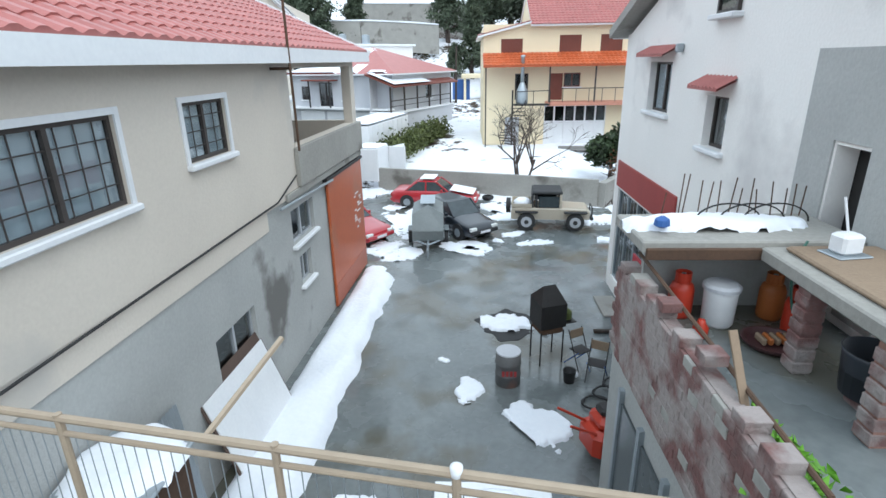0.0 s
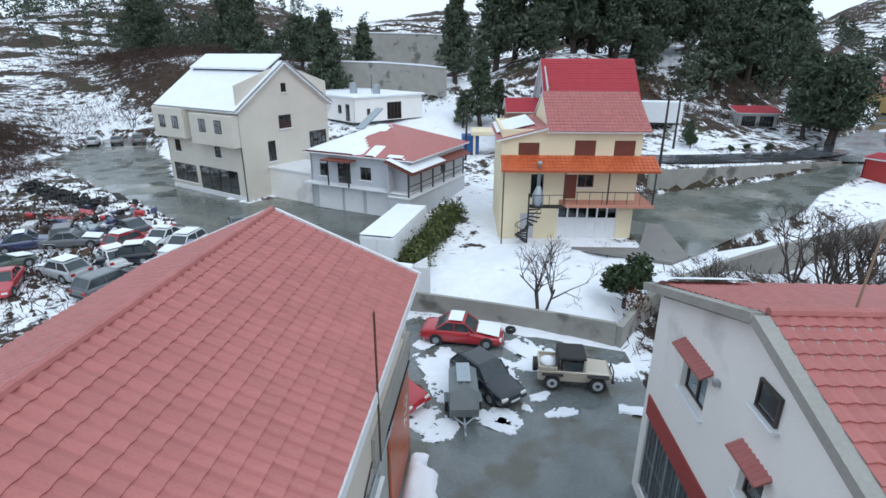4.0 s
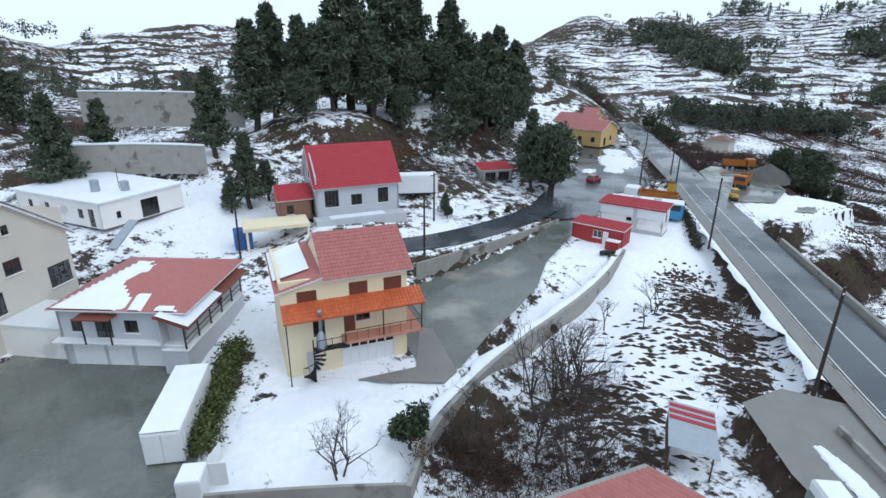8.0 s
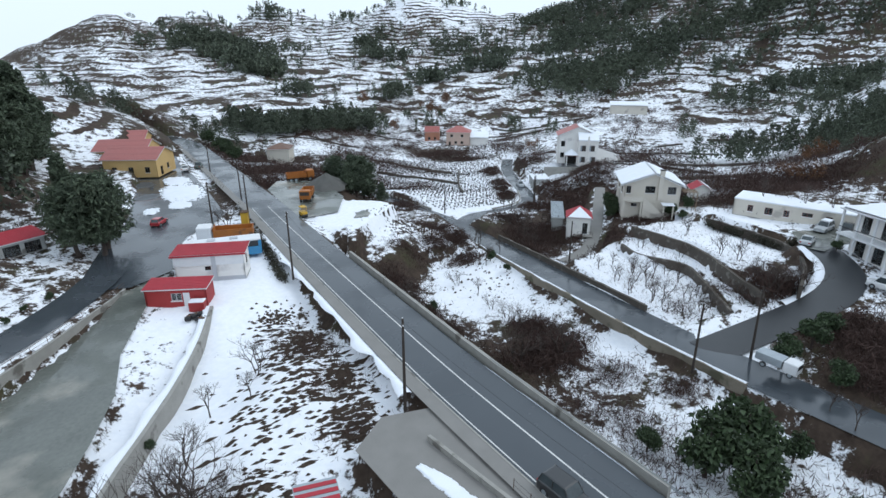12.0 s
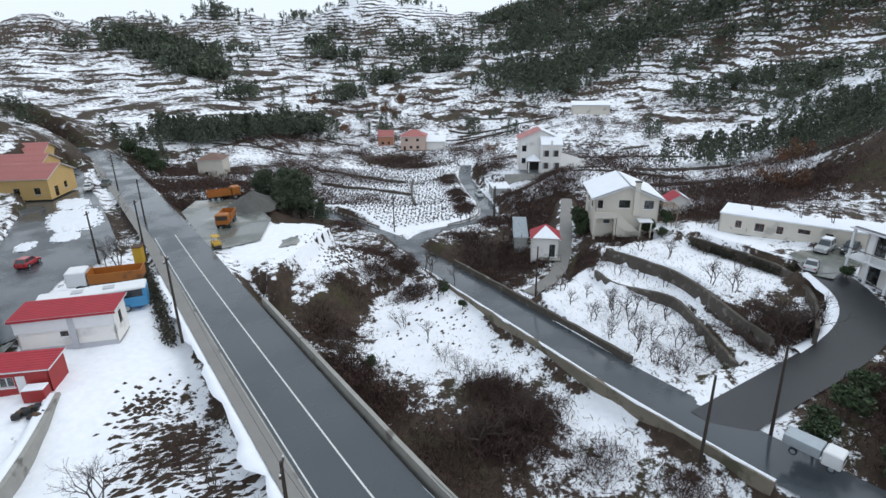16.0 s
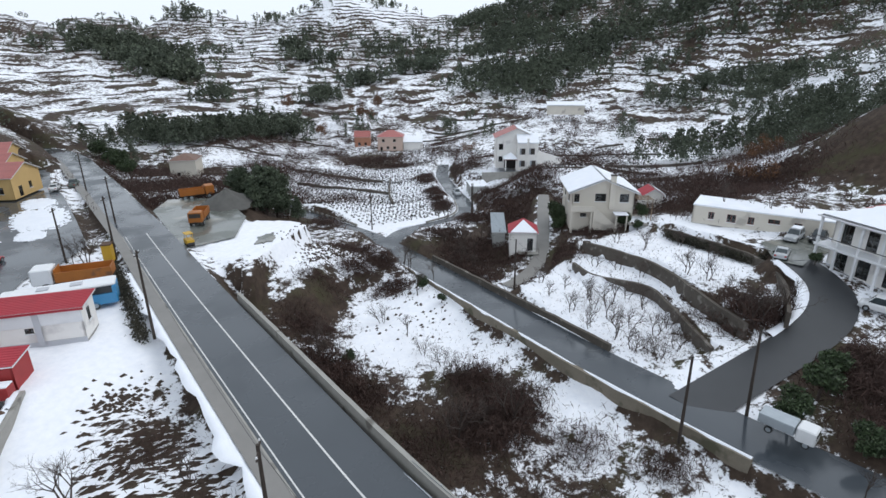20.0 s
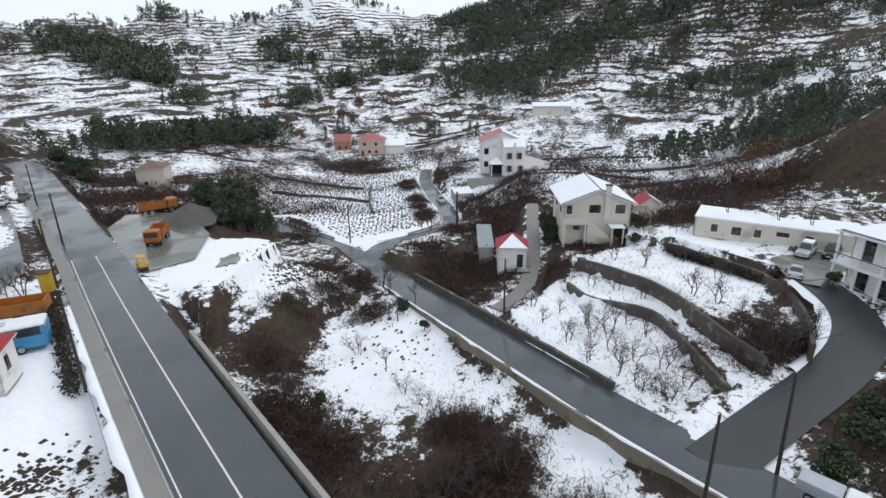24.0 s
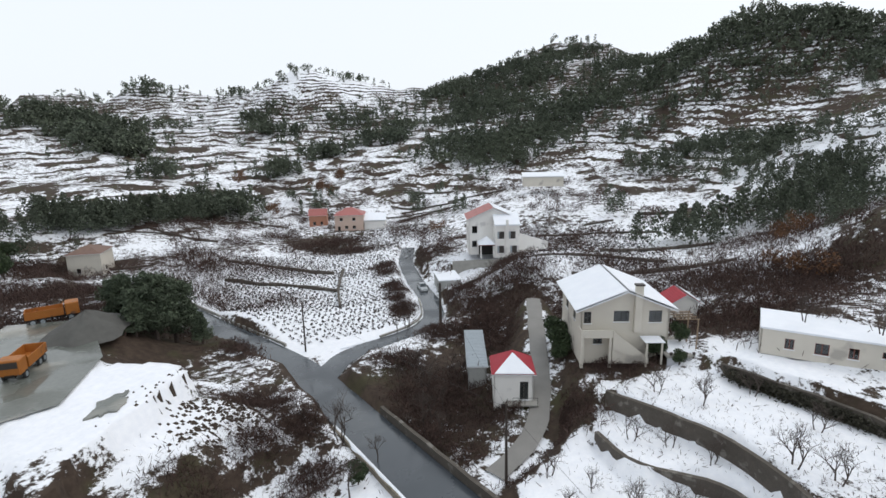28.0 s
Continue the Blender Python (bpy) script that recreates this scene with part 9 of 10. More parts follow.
cv.add([(1.2, -0.62, 0.85), (3.4, -0.62, 0.85), (3.4, 0.62, 0.85), (1.2, 0.62, 0.85), (1.55, -0.62, 1.45), (3.4, -0.62, 1.45), (3.4, 0.62, 1.45), (1.55, 0.62, 1.45), (1.75, 0, 1.75), (3.4, 0, 1.75)], [(0, 1, 5, 4), (2, 3, 7, 6), (1, 2, 6, 9, 5), (3, 0, 4, 8, 7), (4, 5, 9, 8), (6, 7, 8, 9)])
part("cover", cv, GREYM, tl)
part("pale_lid", MB().box((1.9, -0.3, 1.76), (3.35, 0.3, 1.79)), ZINC, tl)
for s in (-1, 1):
    wheel(tl, 2.4, s * 0.74, 0.29, 0.29, 0.16)
    part("mudguard", MB().cbox((2.05, s * 0.74 - 0.1, 0.6), (2.75, s * 0.74 + 0.1, 0.64), 0.02), GREYM, tl)

# scrapped cars on the rough ground
SCRAP = [("suv", "blue", -20.1, 33.4, -81, 0, "dark blue off-road car with snow patches"), ("sedan", "white", -25.5, 38.1, -97, 3, "white saloon under patchy snow"), ("estate", "white", -23.1, 36.7, -96, 3, "white estate car with snowy bonnet"), ("sedan", "green", -21.6, 31.0, -83, 2, "dark green wrecked saloon in the snow"), ("estate", "grey", -23.5, 34.4, 69, 0, "grey estate car in the snow"), ("hatch", "blue", -21.3, 26.1, -93, 1, "dark blue hatchback with snow on its roof"), ("sedan", "red", -18.7, 27.8, 238, 0, "red coupe beside the workshop"), ("sedan", "red", -30.2, 29.9, -63, 0, "dull red wreck in the scrub"), ("sedan", "grey", -19.2, 41.8, -58, 0, "dark grey saloon on the concrete lot"),
         ("hatch", "white", -28.6, 38.0, 140, 3, "wrecked white hatchback heaped with snow"), ("sedan", "grey", -30.5, 41.0, 20, 2, "wrecked grey saloon in the scrap heap"), ("hatch", "navy", -27.6, 35.8, 200, 1, "stripped dark blue hatchback in the scrap heap"), ("sedan", "green", -33.0, 36.6, 70, 3, "dull green wreck under snow"), ("estate", "red", -38.5, 30.5, 95, 1, "old red van body among scrub"), ("hatch", "black", -31.5, 32.0, 10, 2, "black stripped car among scrap"),
         ("hatch", "silver", -30.6, 34.6, 160, 3, "crushed silver hatchback in the scrap heap"), ("sedan", "blue", -33.6, 40.4, 35, 1, "crushed blue saloon in the scrap heap"), ("estate", "black", -35.2, 43.4, 120, 2, "burnt black estate in the scrap heap"), ("hatch", "red", -27.0, 41.8, 70, 1, "crushed red hatchback by the lot"), ("sedan", "navy", -31.8, 44.6, 150, 0, "stripped dark saloon by the tyres"), ("hatch", "grey", -36.5, 38.4, 15, 3, "grey wreck under snow"), ("sedan", "silver", -64.5, 90.5, 118, 1, "silver saloon parked on the snowy verge"), ("sedan", "grey", -61.0, 91.2, 120, 0, "grey saloon parked on the snowy verge"), ("suv", "grey", -57.6, 92.0, 118, 0, "grey estate parked on the snowy verge"), ("sedan", "black", -53.6, 94.0, 112, 1, "black saloon parked on the snowy verge"),
         ("sedan", "silver", 102.5, -16.8, -20, 0, "silver saloon on the parking place"), ("suv", "silver", 107.0, -18.6, 150, 1, "pale estate car on the parking place"), ("pickup", "navy", 107.5, -22.0, 150, 0, "dark blue pickup on the parking place"), ("van", "white", 89.2, -21.6, 60, 0, "white people carrier before the pillared house"), ("hatch", "red", 70.5, 91.6, 25, 0, "red hatchback parked beside the upper road"), ("sedan", "white", 107.5, 127.5, 40, 0, "white saloon parked outside the tavern"), ("pickup", "green", 113.0, 128.8, 40, 0, "dark green pickup outside the tavern"), ("pickup", "silver", 165.0, 48.6, 210, 0, "small grey lorry parked in the lane")]
for kind, col, x, y, hd, sn, lab in SCRAP:
    z = ground(x, y)
    for poly, level, line in SHEETS:
        if level is not None and inside(poly, np.array([x]), np.array([y]))[0]:
            z = level
    car(kind, col, nose(x, y, z + 0.04, hd), lab, "parked and scrapped cars", sn)
# small lorry under the bank
ml_ = thing("small_lorry", "small white and grey flatbed lorry on the bank", "lorry", at(64.0, -10.6, -0.15, 60))
part("cab", MB().cbox((0, 0, 0.4), (1.4, 1.6, 1.7), 0.1), PAINT["white"], ml_)
part("windscreen", MB().box((-0.012, 0.15, 1.05), (0.0, 1.45, 1.55)), CARGLASS, ml_)
part("load_box", MB().cbox((1.5, 0, 0.7), (4.2, 1.6, 1.6), 0.05), ZINC, ml_)
for a in (0.6, 3.3):
    for b in (0.12, 1.48):
        wheel(ml_, a, b, 0.32, 0.32, 0.2)
# stack of old tyres
rn = random.Random(3)
tyre = MB()
prof = [(0.17, 0.0), (0.28, 0.0), (0.31, 0.05), (0.31, 0.14), (0.28, 0.19), (0.17, 0.19), (0.19, 0.1)]
n = 12
vs = [(r * math.cos(2 * math.pi * k / n), r * math.sin(2 * math.pi * k / n), z) for r, z in prof for k in range(n)]
fs = [(i * n + k, i * n + (k + 1) % n, ((i + 1) % 7) * n + (k + 1) % n, ((i + 1) % 7) * n + k) for i in range(7) for k in range(n)]
tyre.add(vs, fs)
tym = tyre.data("tyre")
tym.materials.append(BLACK)
for k in range(170):
    t = rn.random()
    x, y = -50 + t * 13.5 + rn.gauss(0, 0.4), 57.5 - t * 8.0 + rn.gauss(0, 0.55)
    o = tagged(new("tyre", tym), "old black tyre in a long heap", "tyre", "heap of tyres")
    o.matrix_basis = Matrix.Translation((x, y, ground(x, y) + rn.uniform(0.0, 0.75))) @ pose(0, 0, 0, rn.uniform(-60, 60), rn.uniform(-60, 60), rn.uniform(0, 360))
# scrap: panels, drums and boxes
cols = [PAINT["blue"], RUST, IRON, PAINT["red"], ZINC, PAINT["white"], BLACK]
for k in range(170):
    t = rn.random()
    x, y = -38 + t * 12 + rn.gauss(0, 2.2), 48 - t * 8 + rn.gauss(0, 2.0)
    if inside(LOTPOLY, np.array([x]), np.array([y]))[0]:
        continue
    s = rn.uniform(0.2, 0.75)
    mb = MB()
    q = rn.random()
    if q < 0.4:
        mb.cbox((-s, -s * 0.7, 0), (s, s * 0.7, s * rn.uniform(0.15, 0.8)), 0.05)
    elif q < 0.7:
        mb.tube((-s * 0.6, 0, 0.3), (s * 0.6, 0.1, 0.35), 0.28, n=12)
    else:
        mb.add([(-s, -s, 0), (s, -s * 0.8, 0.1), (s * 0.9, s, 0.45), (-s * 0.8, s * 0.8, 0.2), (-s, -s, 0.04), (s, -s * 0.8, 0.14), (s * 0.9, s, 0.49), (-s * 0.8, s * 0.8, 0.24)], [(3, 2, 1, 0), (4, 5, 6, 7), (0, 1, 5, 4), (1, 2, 6, 5), (2, 3, 7, 6), (3, 0, 4, 7)])
    solid("scrap_piece", mb, cols[k % 7], "piece of scrapped vehicle metal on the heap", "scrap", "scrap heap", m=Matrix.Translation((x, y, ground(x, y) + 0.02)) @ pose(0, 0, 0, rn.uniform(-12, 12), rn.uniform(-12, 12), rn.uniform(0, 360)))

# ---------------------------------------------------------------- terrace beside the white house
an = thing("roof_terrace", "concrete roof terrace with peeling red parapet and lean-to slab", "terrace")
PEEL = material("peeling_red_plaster", (0.21, 0.095, 0.088), (0.12, 0.075, 0.068), 0.9, 3.2, 12, 0.7, c=(0.30, 0.26, 0.245), spots=0.8, grow=0.05)
TF = 3.9
part("terrace_floor", MB().cbox((2.425, 2.6, TF - 0.2), (4.88, 7.6, TF), 0.02), WETYARD, an)
part("lower_wall", MB().box((2.4, 2.6, 0), (2.6, 7.6, TF - 0.2)), RENDER, an)
part("lower_end_wall", MB().box((2.6, 7.4, 0), (4.88, 7.6, TF - 0.2)), RENDER, an)
part("glazing", MB().box((2.36, 4.3, 0.3), (2.395, 6.9, 2.6)), material("dusty_dark_glass", (0.06, 0.07, 0.075), (0.1, 0.11, 0.115), 0.2, 1, 8, 0.02), an, "dusty glazed doors")
for y in (4.3, 5.2, 6.05, 6.9):
    part("glazing_post", MB().box((2.33, y - 0.05, 0.1), (2.41, y + 0.05, 2.8)), ZINC, an)
pr = random.Random(12)
par = part("parapet", MB().box((2.28, 2.9, TF - 0.64), (2.42, 7.2, TF + 0.62)), PEEL, an, "parapet of broken red blocks")
for k in range(21):
    for r in range(13):
        y0_, z0_ = 2.92 + k * 0.205 + (0.1 if r % 2 else 0), TF - 0.62 + r * 0.112
        if r > 10 and pr.random() < 0.75:
            continue
        d = pr.uniform(0.0, 0.012)
        part("block", MB().cbox((2.245 - d, y0_, z0_), (2.448 if r > 5 else 2.42, y0_ + 0.202, z0_ + 0.110 + pr.uniform(-0.004, 0.001)), 0.006), PEEL if pr.random() < 0.93 else CONCRETE, par)
part("coping_rail", MB().tube((2.46, 3.2, TF + 0.66), (2.46, 7.1, TF + 0.84), 0.022, n=6), RUST, an)
part("loose_board", MB().box((0, 0, 0), (0.07, 1.0, 0.02), Matrix.Translation((2.42, 4.0, TF + 0.25)) @ pose(0, 0, 0, 60, 0, 8)), WOOD, an)
# lean-to slabs over the terrace
part("slab", MB().cbox((2.3, 6.55, 4.92), (4.86, 7.75, 5.08), 0.02), CONCRETE, an, "concrete lean-to slab")
part("slab_edge", MB().cbox((2.34, 6.5, 4.86), (4.2, 6.56, 5.0), 0.01), RUST, an, "rusty brown slab edge")
part("side_slab", MB().cbox((3.66, 3.9, 4.86), (4.86, 6.54, 5.02), 0.02), CONCRETE, an)
part("side_slab_top", MB().cbox((3.85, 4.2, 5.024), (4.85, 6.4, 5.08), 0.02), WOOD, an, "plank shelf on the slab")
part("back_wall", MB().box((2.6, 7.3, TF), (4.88, 7.4, 4.92)), RENDER, an)
for y in (4.45, 5.6):
    pi = part("pier", MB().box((3.7, y, TF), (3.88, y + 0.2, 4.86)), material("brick_pier", (0.3, 0.17, 0.13), (0.22, 0.12, 0.1), 0.9, 2, 14, 0.4) if y < 5 else PEEL, an)
    for k in range(6):
        part("brick", MB().cbox((3.68, y - 0.01, TF + 0.02 + k * 0.15), (3.895, y + 0.21, TF + 0.14 + k * 0.15), 0.008), PEEL, pi)
for k in range(14):
    x = 2.9 + k * 0.14 + pr.uniform(-0.05, 0.05)
    part("rebar", MB().tube((x, 7.62, 5.05), (x + pr.uniform(-0.06, 0.06), 7.62, 5.05 + pr.uniform(0.35, 0.62)), 0.009, n=4), RUST, an)
for k in range(3):
    mb = MB()
    pv = None
    for j in range(13):
        a = j / 12 * math.pi
        p = Vector((3.6 + 0.3 * k + 0.42 * math.cos(a), 7.3, 5.1 + 0.24 * math.sin(a)))
        if pv is not None:
            mb.tube(pv, p, 0.012, n=4)
        pv = p
    part("wire_hoop", mb, IRON, an)
snow_patch(3.4, 7.22, 5.09, 1.15, 0.34, 4.0, 0.1, 0.0, "strip of snow on the lean-to slab", 0.5, 34)
solid("blue_bag", MB().lathe([(0.05, 0), (0.1, 0.03), (0.09, 0.1), (0.03, 0.14)], n=10), BLUE, "crumpled blue bag lying in the snow", "bag", m=at(2.62, 6.9, 5.15))
hose = MB()
pv = None
for k in range(20):
    t = k / 19
    p = Vector((4.15 - 0.12 * math.sin(t * 3), 6.5 - 0.08 * t, 5.1 - t * 1.2 + 0.25 * math.sin(t * 2.2)))
    if pv is not None:
        hose.tube(pv, p, 0.016, n=5)
    pv = p
solid("garden_hose", hose, material("green_hose", (0.06, 0.16, 0.12), (0.05, 0.13, 0.1), 0.5, 3, 20, 0.0), "green garden hose hanging from the slab", "hose")


def cylinder_bottle(x, y, z, colour, label):
    th = thing("gas_cylinder", label, "gas cylinder", at(x, y, z), "gas cylinders")
    part("body", MB().lathe([(0.13, 0), (0.15, 0.03), (0.155, 0.1), (0.155, 0.38), (0.13, 0.46), (0.06, 0.5), (0.05, 0.52)], n=18), colour, th, "", True)
    part("valve", MB().lathe([(0.02, 0.5), (0.035, 0.54), (0.03, 0.6)], n=8), ZINC, th)
    part("collar", MB().lathe([(0.09, 0.46), (0.1, 0.5), (0.1, 0.62), (0.09, 0.62), (0.09, 0.48)], n=14), colour, th)
    return th


REDC = material("red_cylinder_paint", (0.5, 0.045, 0.02), (0.42, 0.035, 0.016), 0.4, 2, 14, 0.03)
ORC = material("orange_cylinder_paint", (0.42, 0.13, 0.03), (0.34, 0.10, 0.024), 0.5, 2, 14, 0.05)
cylinder_bottle(3.02, 7.0, TF, REDC, "red gas cylinder on the terrace")
cylinder_bottle(4.15, 6.95, TF, ORC, "rusty orange gas cylinder on the terrace")
cylinder_bottle(4.22, 6.5, TF, REDC, "bright orange-red gas cylinder beside the pier")
bk = thing("lidded_bucket", "white plastic barrel with grey lid", "barrel", at(3.4, 6.75, TF))
part("body", MB().lathe([(0.16, 0), (0.19, 0.05), (0.2, 0.45), (0.21, 0.5)], n=20), WHITEPAINT, bk, "", True)
part("lid", MB().lathe([(0.225, 0.5), (0.225, 0.54), (0.19, 0.57), (0.03, 0.575)], n=20), GREYWALL, bk)
tubm = thing("dark_tub", "large dark blue plastic tub on bricks", "tub", at(4.08, 5.05, TF))
part("body", MB().lathe([(0.2, 0.12), (0.25, 0.14), (0.29, 0.55), (0.31, 0.6), (0.29, 0.6), (0.26, 0.2)], n=20), material("dark_plastic", (0.03, 0.035, 0.045), (0.025, 0.03, 0.04), 0.4, 2, 12, 0.02), tubm, "", True)
for a in (-0.14, 0.1):
    part("brick", MB().cbox((a, -0.1, 0), (a + 0.1, 0.12, 0.12), 0.01), PEEL, tubm)
bs = thing("tool_basket", "dark oval basin with orange tools", "basin", at(3.8, 6.2, TF))
part("basin", MB().lathe([(0.25, 0), (0.33, 0.06), (0.34, 0.09), (0.31, 0.09), (0.25, 0.03)], n=20), material("dark_red_plastic", (0.05, 0.02, 0.022), (0.07, 0.03, 0.03), 0.5, 2, 12, 0.02), bs)
for k in range(5):
    part("tool", MB().cbox((-0.16 + k * 0.08, -0.1, 0.05), (-0.11 + k * 0.08, 0.1, 0.14), 0.015), ORC if k % 2 else WOOD, bs)
solid("red_jug", MB().lathe([(0.06, 0), (0.09, 0.03), (0.09, 0.14), (0.05, 0.2), (0.04, 0.24)], n=14), REDC, "small red plastic jug on the terrace floor", "jug", m=at(3.05, 6.4, TF), smooth=True)
cb = thing("polystyrene_box", "white polystyrene box with a stick on a plank", "box", at(4.3, 6.1, 5.08, 10))
part("box", MB().cbox((-0.13, -0.1, 0.02), (0.13, 0.12, 0.24), 0.03), WHITEPAINT, cb)
part("stick", MB().tube((0.0, 0.02, 0.24), (-0.06, 0.1, 0.62), 0.014, n=5), WHITEPAINT, cb)
part("tray", MB().cbox((-0.2, -0.16, 0.0), (0.2, 0.16, 0.02), 0.01), ZINC, cb)
# potted plant at the foot of the parapet
ptp = NPR.normal(size=(700, 3)) * np.array([0.1, 0.28, 0.12]) + np.array([0, 0, 0.28])
pp = thing("trailing_plant", "bright green trailing plant in a trough", "plant", at(2.56, 3.75, TF))
LEAF = material("bright_green_leaves", (0.16, 0.36, 0.03), (0.10, 0.26, 0.02), 0.6, 2, 10, 0.0, island=0.3)
part("leaves", leaf_mesh("leaves", ptp, NPR.uniform(0.04, 0.08, 700), LEAF), LEAF, pp)
part("trough", MB().cbox((-0.12, -0.4, 0), (0.12, 0.4, 0.16), 0.02), CONCRETE, pp)

# ---------------------------------------------------------------- balcony rail the flight starts over
rl = thing("balcony_rail", "thin beige painted steel balcony railing", "railing")
BEIGE = material("beige_painted_steel", (0.36, 0.29, 0.21), (0.28, 0.22, 0.16), 0.6, 2, 20, 0.08)
RA, RB = Vector((-3.6, 2.57, 5.85)), Vector((1.14, 1.79, 5.85))
RY = 2.0
part("top_rail", MB().tube(RA, RB, 0.017, n=8), BEIGE, rl)
part("lower_rail", MB().tube(RA - Vector((0, 0, 0.07)), RB - Vector((0, 0, 0.07)), 0.012, n=8), BEIGE, rl)
for t in (0.24, 0.475, 0.665, 0.8, 0.98):
    p = RA.lerp(RB, t)
    part("post", MB().tube((p.x, p.y, 4.6), (p.x, p.y, 5.87), 0.016, n=8), BEIGE, rl)
for k in range(70):
    p = RA.lerp(RB, 0.2 + 0.011 * k)
    part("mesh_wire", MB().tube((p.x, p.y, 4.62), (p.x, p.y, 5.78), 0.0025, n=3), ZINC, rl)
p = RA.lerp(RB, 0.605)
part("bent_stay", MB().tube((p.x, p.y, 5.84), (p.x + 0.14, p.y + 0.5, 5.98), 0.014, n=6), BEIGE, rl)
p = RA.lerp(RB, 0.8)
part("knob", MB().lathe([(0.005, 0), (0.022, 0.015), (0.022, 0.05), (0.005, 0.06)], (p.x, p.y, 5.83), 12), WHITEPAINT, rl, "", True)
part("balcony_floor", MB().cbox((-3.55, -1.2, 4.35), (1.3, RY - 0.28, 4.6), 0.02), CONCRETE, rl)
ss = thing("white_table", "white slatted garden table with snow on it", "table", at(0.1, 5.2, 0))
part("top", MB().cbox((-0.3, 0, 1.86), (1.2, 0.9, 1.9), 0.01), WHITEPAINT, ss)
for a, b in ((-0.22, 0.08), (1.1, 0.08), (-0.22, 0.8), (1.1, 0.8)):
    part("leg", MB().box((a, b, 0), (a + 0.05, b + 0.05, 1.86)), WHITEPAINT, ss)
snow_patch(0.55, 5.65, 1.9, 0.55, 0.34, 9.0, 0.08, 0, "wet snow melting on the slatted table", 0.3, 18)
kn = thing("kennel", "timber kennel with thick snow on its roof", "kennel", at(-4.2, 4.75, 0))
part("body", MB().cbox((0, 0, 0), (0.9, 1.1, 2.7), 0.02), RUST, kn)
part("roof", MB().cbox((-0.1, -0.1, 2.7), (1.05, 1.2, 2.76), 0.02), ZINC, kn)
snow_patch(-3.72, 5.3, 2.77, 0.62, 0.7, 12.0, 0.12, 0, "thick wet snow on the kennel roof", 0.25, 18)
pnl = thing("leaning_panel", "white panel in a dark frame leaning on the wall", "panel", LTURN @ Matrix.Translation((-3.0, 7.8, 0.05)) @ pose(0, 0, 0, 0, -20, 0))
part("sheet", MB().box((-0.02, 0.05, 0.05), (0.0, 2.35, 1.75)), WHITEPAINT, pnl)
part("frame", MB().box((-0.05, 0, 0), (-0.022, 2.4, 1.95)), material("brown_frame_board", (0.10, 0.065, 0.05), (0.075, 0.05, 0.04), 0.7, 2, 16, 0.1), pnl)
bo = thing("corrugated_sheet", "grey corrugated sheet against the wall", "sheet", LTURN @ Matrix.Translation((-3.3, 5.7, 0)) @ pose(0, 0, 0, 0, -6, 0))
cs = MB()
wv_ = [(0.03 * (k % 2), k * 0.045, z_) for z_ in (0.0, 2.3) for k in range(33)]
cs.add(wv_, [(k, k + 1, k + 34, k + 33) for k in range(32)])
part("sheet", cs, ZINC, bo)

# ---------------------------------------------------------------- things in the yard
# long snow bank along the workshop wall
bank = MB()
idx, vs, fs = {}, [], []
NU, NV = 60, 12
for i in range(NU + 1):
    y = 6.2 + 12.2 * i / NU
    wdt = (1.2 + 0.25 * (1 - i / NU) + 0.16 * noise.noise(Vector((y * 0.9, 3, 1)))) * (1.0 if i < NU - 4 else 0.6)
    x0_ = -3.42 - (18.6 - y) * 0.0594
    for j in range(NV + 1):
        v = j / NV
        hgt = (0.36 + 0.1 * noise.noise(Vector((y * 0.8, v * 2, 5)))) * (1 - (2 * v - 1) ** 4) * (1.0 if 2 < i < NU - 2 else 0.4) + 0.03 * noise.noise(Vector((y * 4, v * 5, 2)))
        idx[i, j] = len(vs)
        vs.append((x0_ + v * (wdt + 0.1 * noise.noise(Vector((y * 2.2, v, 8)))), y, hgt - 0.02))
for i in range(NU):
    for j in range(NV):
        fs.append((idx[i, j], idx[i, j + 1], idx[i + 1, j + 1], idx[i + 1, j]))
solid("snow_bank", MB().add(vs, fs), SNOW, "long bank of shovelled snow along the workshop wall", "snow", "", "", True)
for k, (x, y, rx, ry_, h) in enumerate(((1.35, 14.2, 0.75, 0.55, 0.08), (0.25, 10.9, 0.35, 0.5, 0.06), (1.75, 9.7, 0.5, 0.85, 0.07), (-0.35, 12.2, 0.12, 0.2, 0.04), (2.45, 13.7, 0.2, 0.25, 0.1), (2.75, 11.6, 0.22, 0.12, 0.08), (0.2, 24.3, 1.5, 1.1, 0.07), (-2.4, 24.9, 1.6, 1.2, 0.06), (2.4, 26.4, 1.7, 0.9, 0.12), (-3.0, 20.6, 0.8, 1.0, 0.08), (0.2, 20.9, 1.1, 0.6, 0.05), (6.3, 24.3, 0.9, 0.55, 0.1), (2.2, 22.4, 0.6, 0.3, 0.05), (-3.2, 27.2, 1.0, 0.5, 0.08), (-5.5, 29.5, 1.6, 0.7, 0.14), (6.6, 21.5, 0.4, 1.0, 0.1), (-2.0, 6.9, 0.7, 0.8, 0.14), (-0.6, 6.8, 0.7, 0.4, 0.1), (1.5, 21.6, 0.4, 0.25, 0.05), (-1.0, 22.6, 0.7, 0.5, 0.05))):
    snow_patch(x, y, 0.004, rx, ry_, 20.0 + k * 3.1, h, 0.3 * k, "patch of melting snow on the wet yard", 1.15)
stain = [(1.38 + (0.82 + 0.13 * math.sin(3 * a_) + 0.09 * math.sin(7 * a_ + 1)) * math.cos(a_), 14.1 + (0.86 + 0.12 * math.sin(4 * a_ + 2) + 0.07 * math.sin(9 * a_)) * math.sin(a_)) for a_ in [k_ * 2 * math.pi / 48 for k_ in range(48)]]
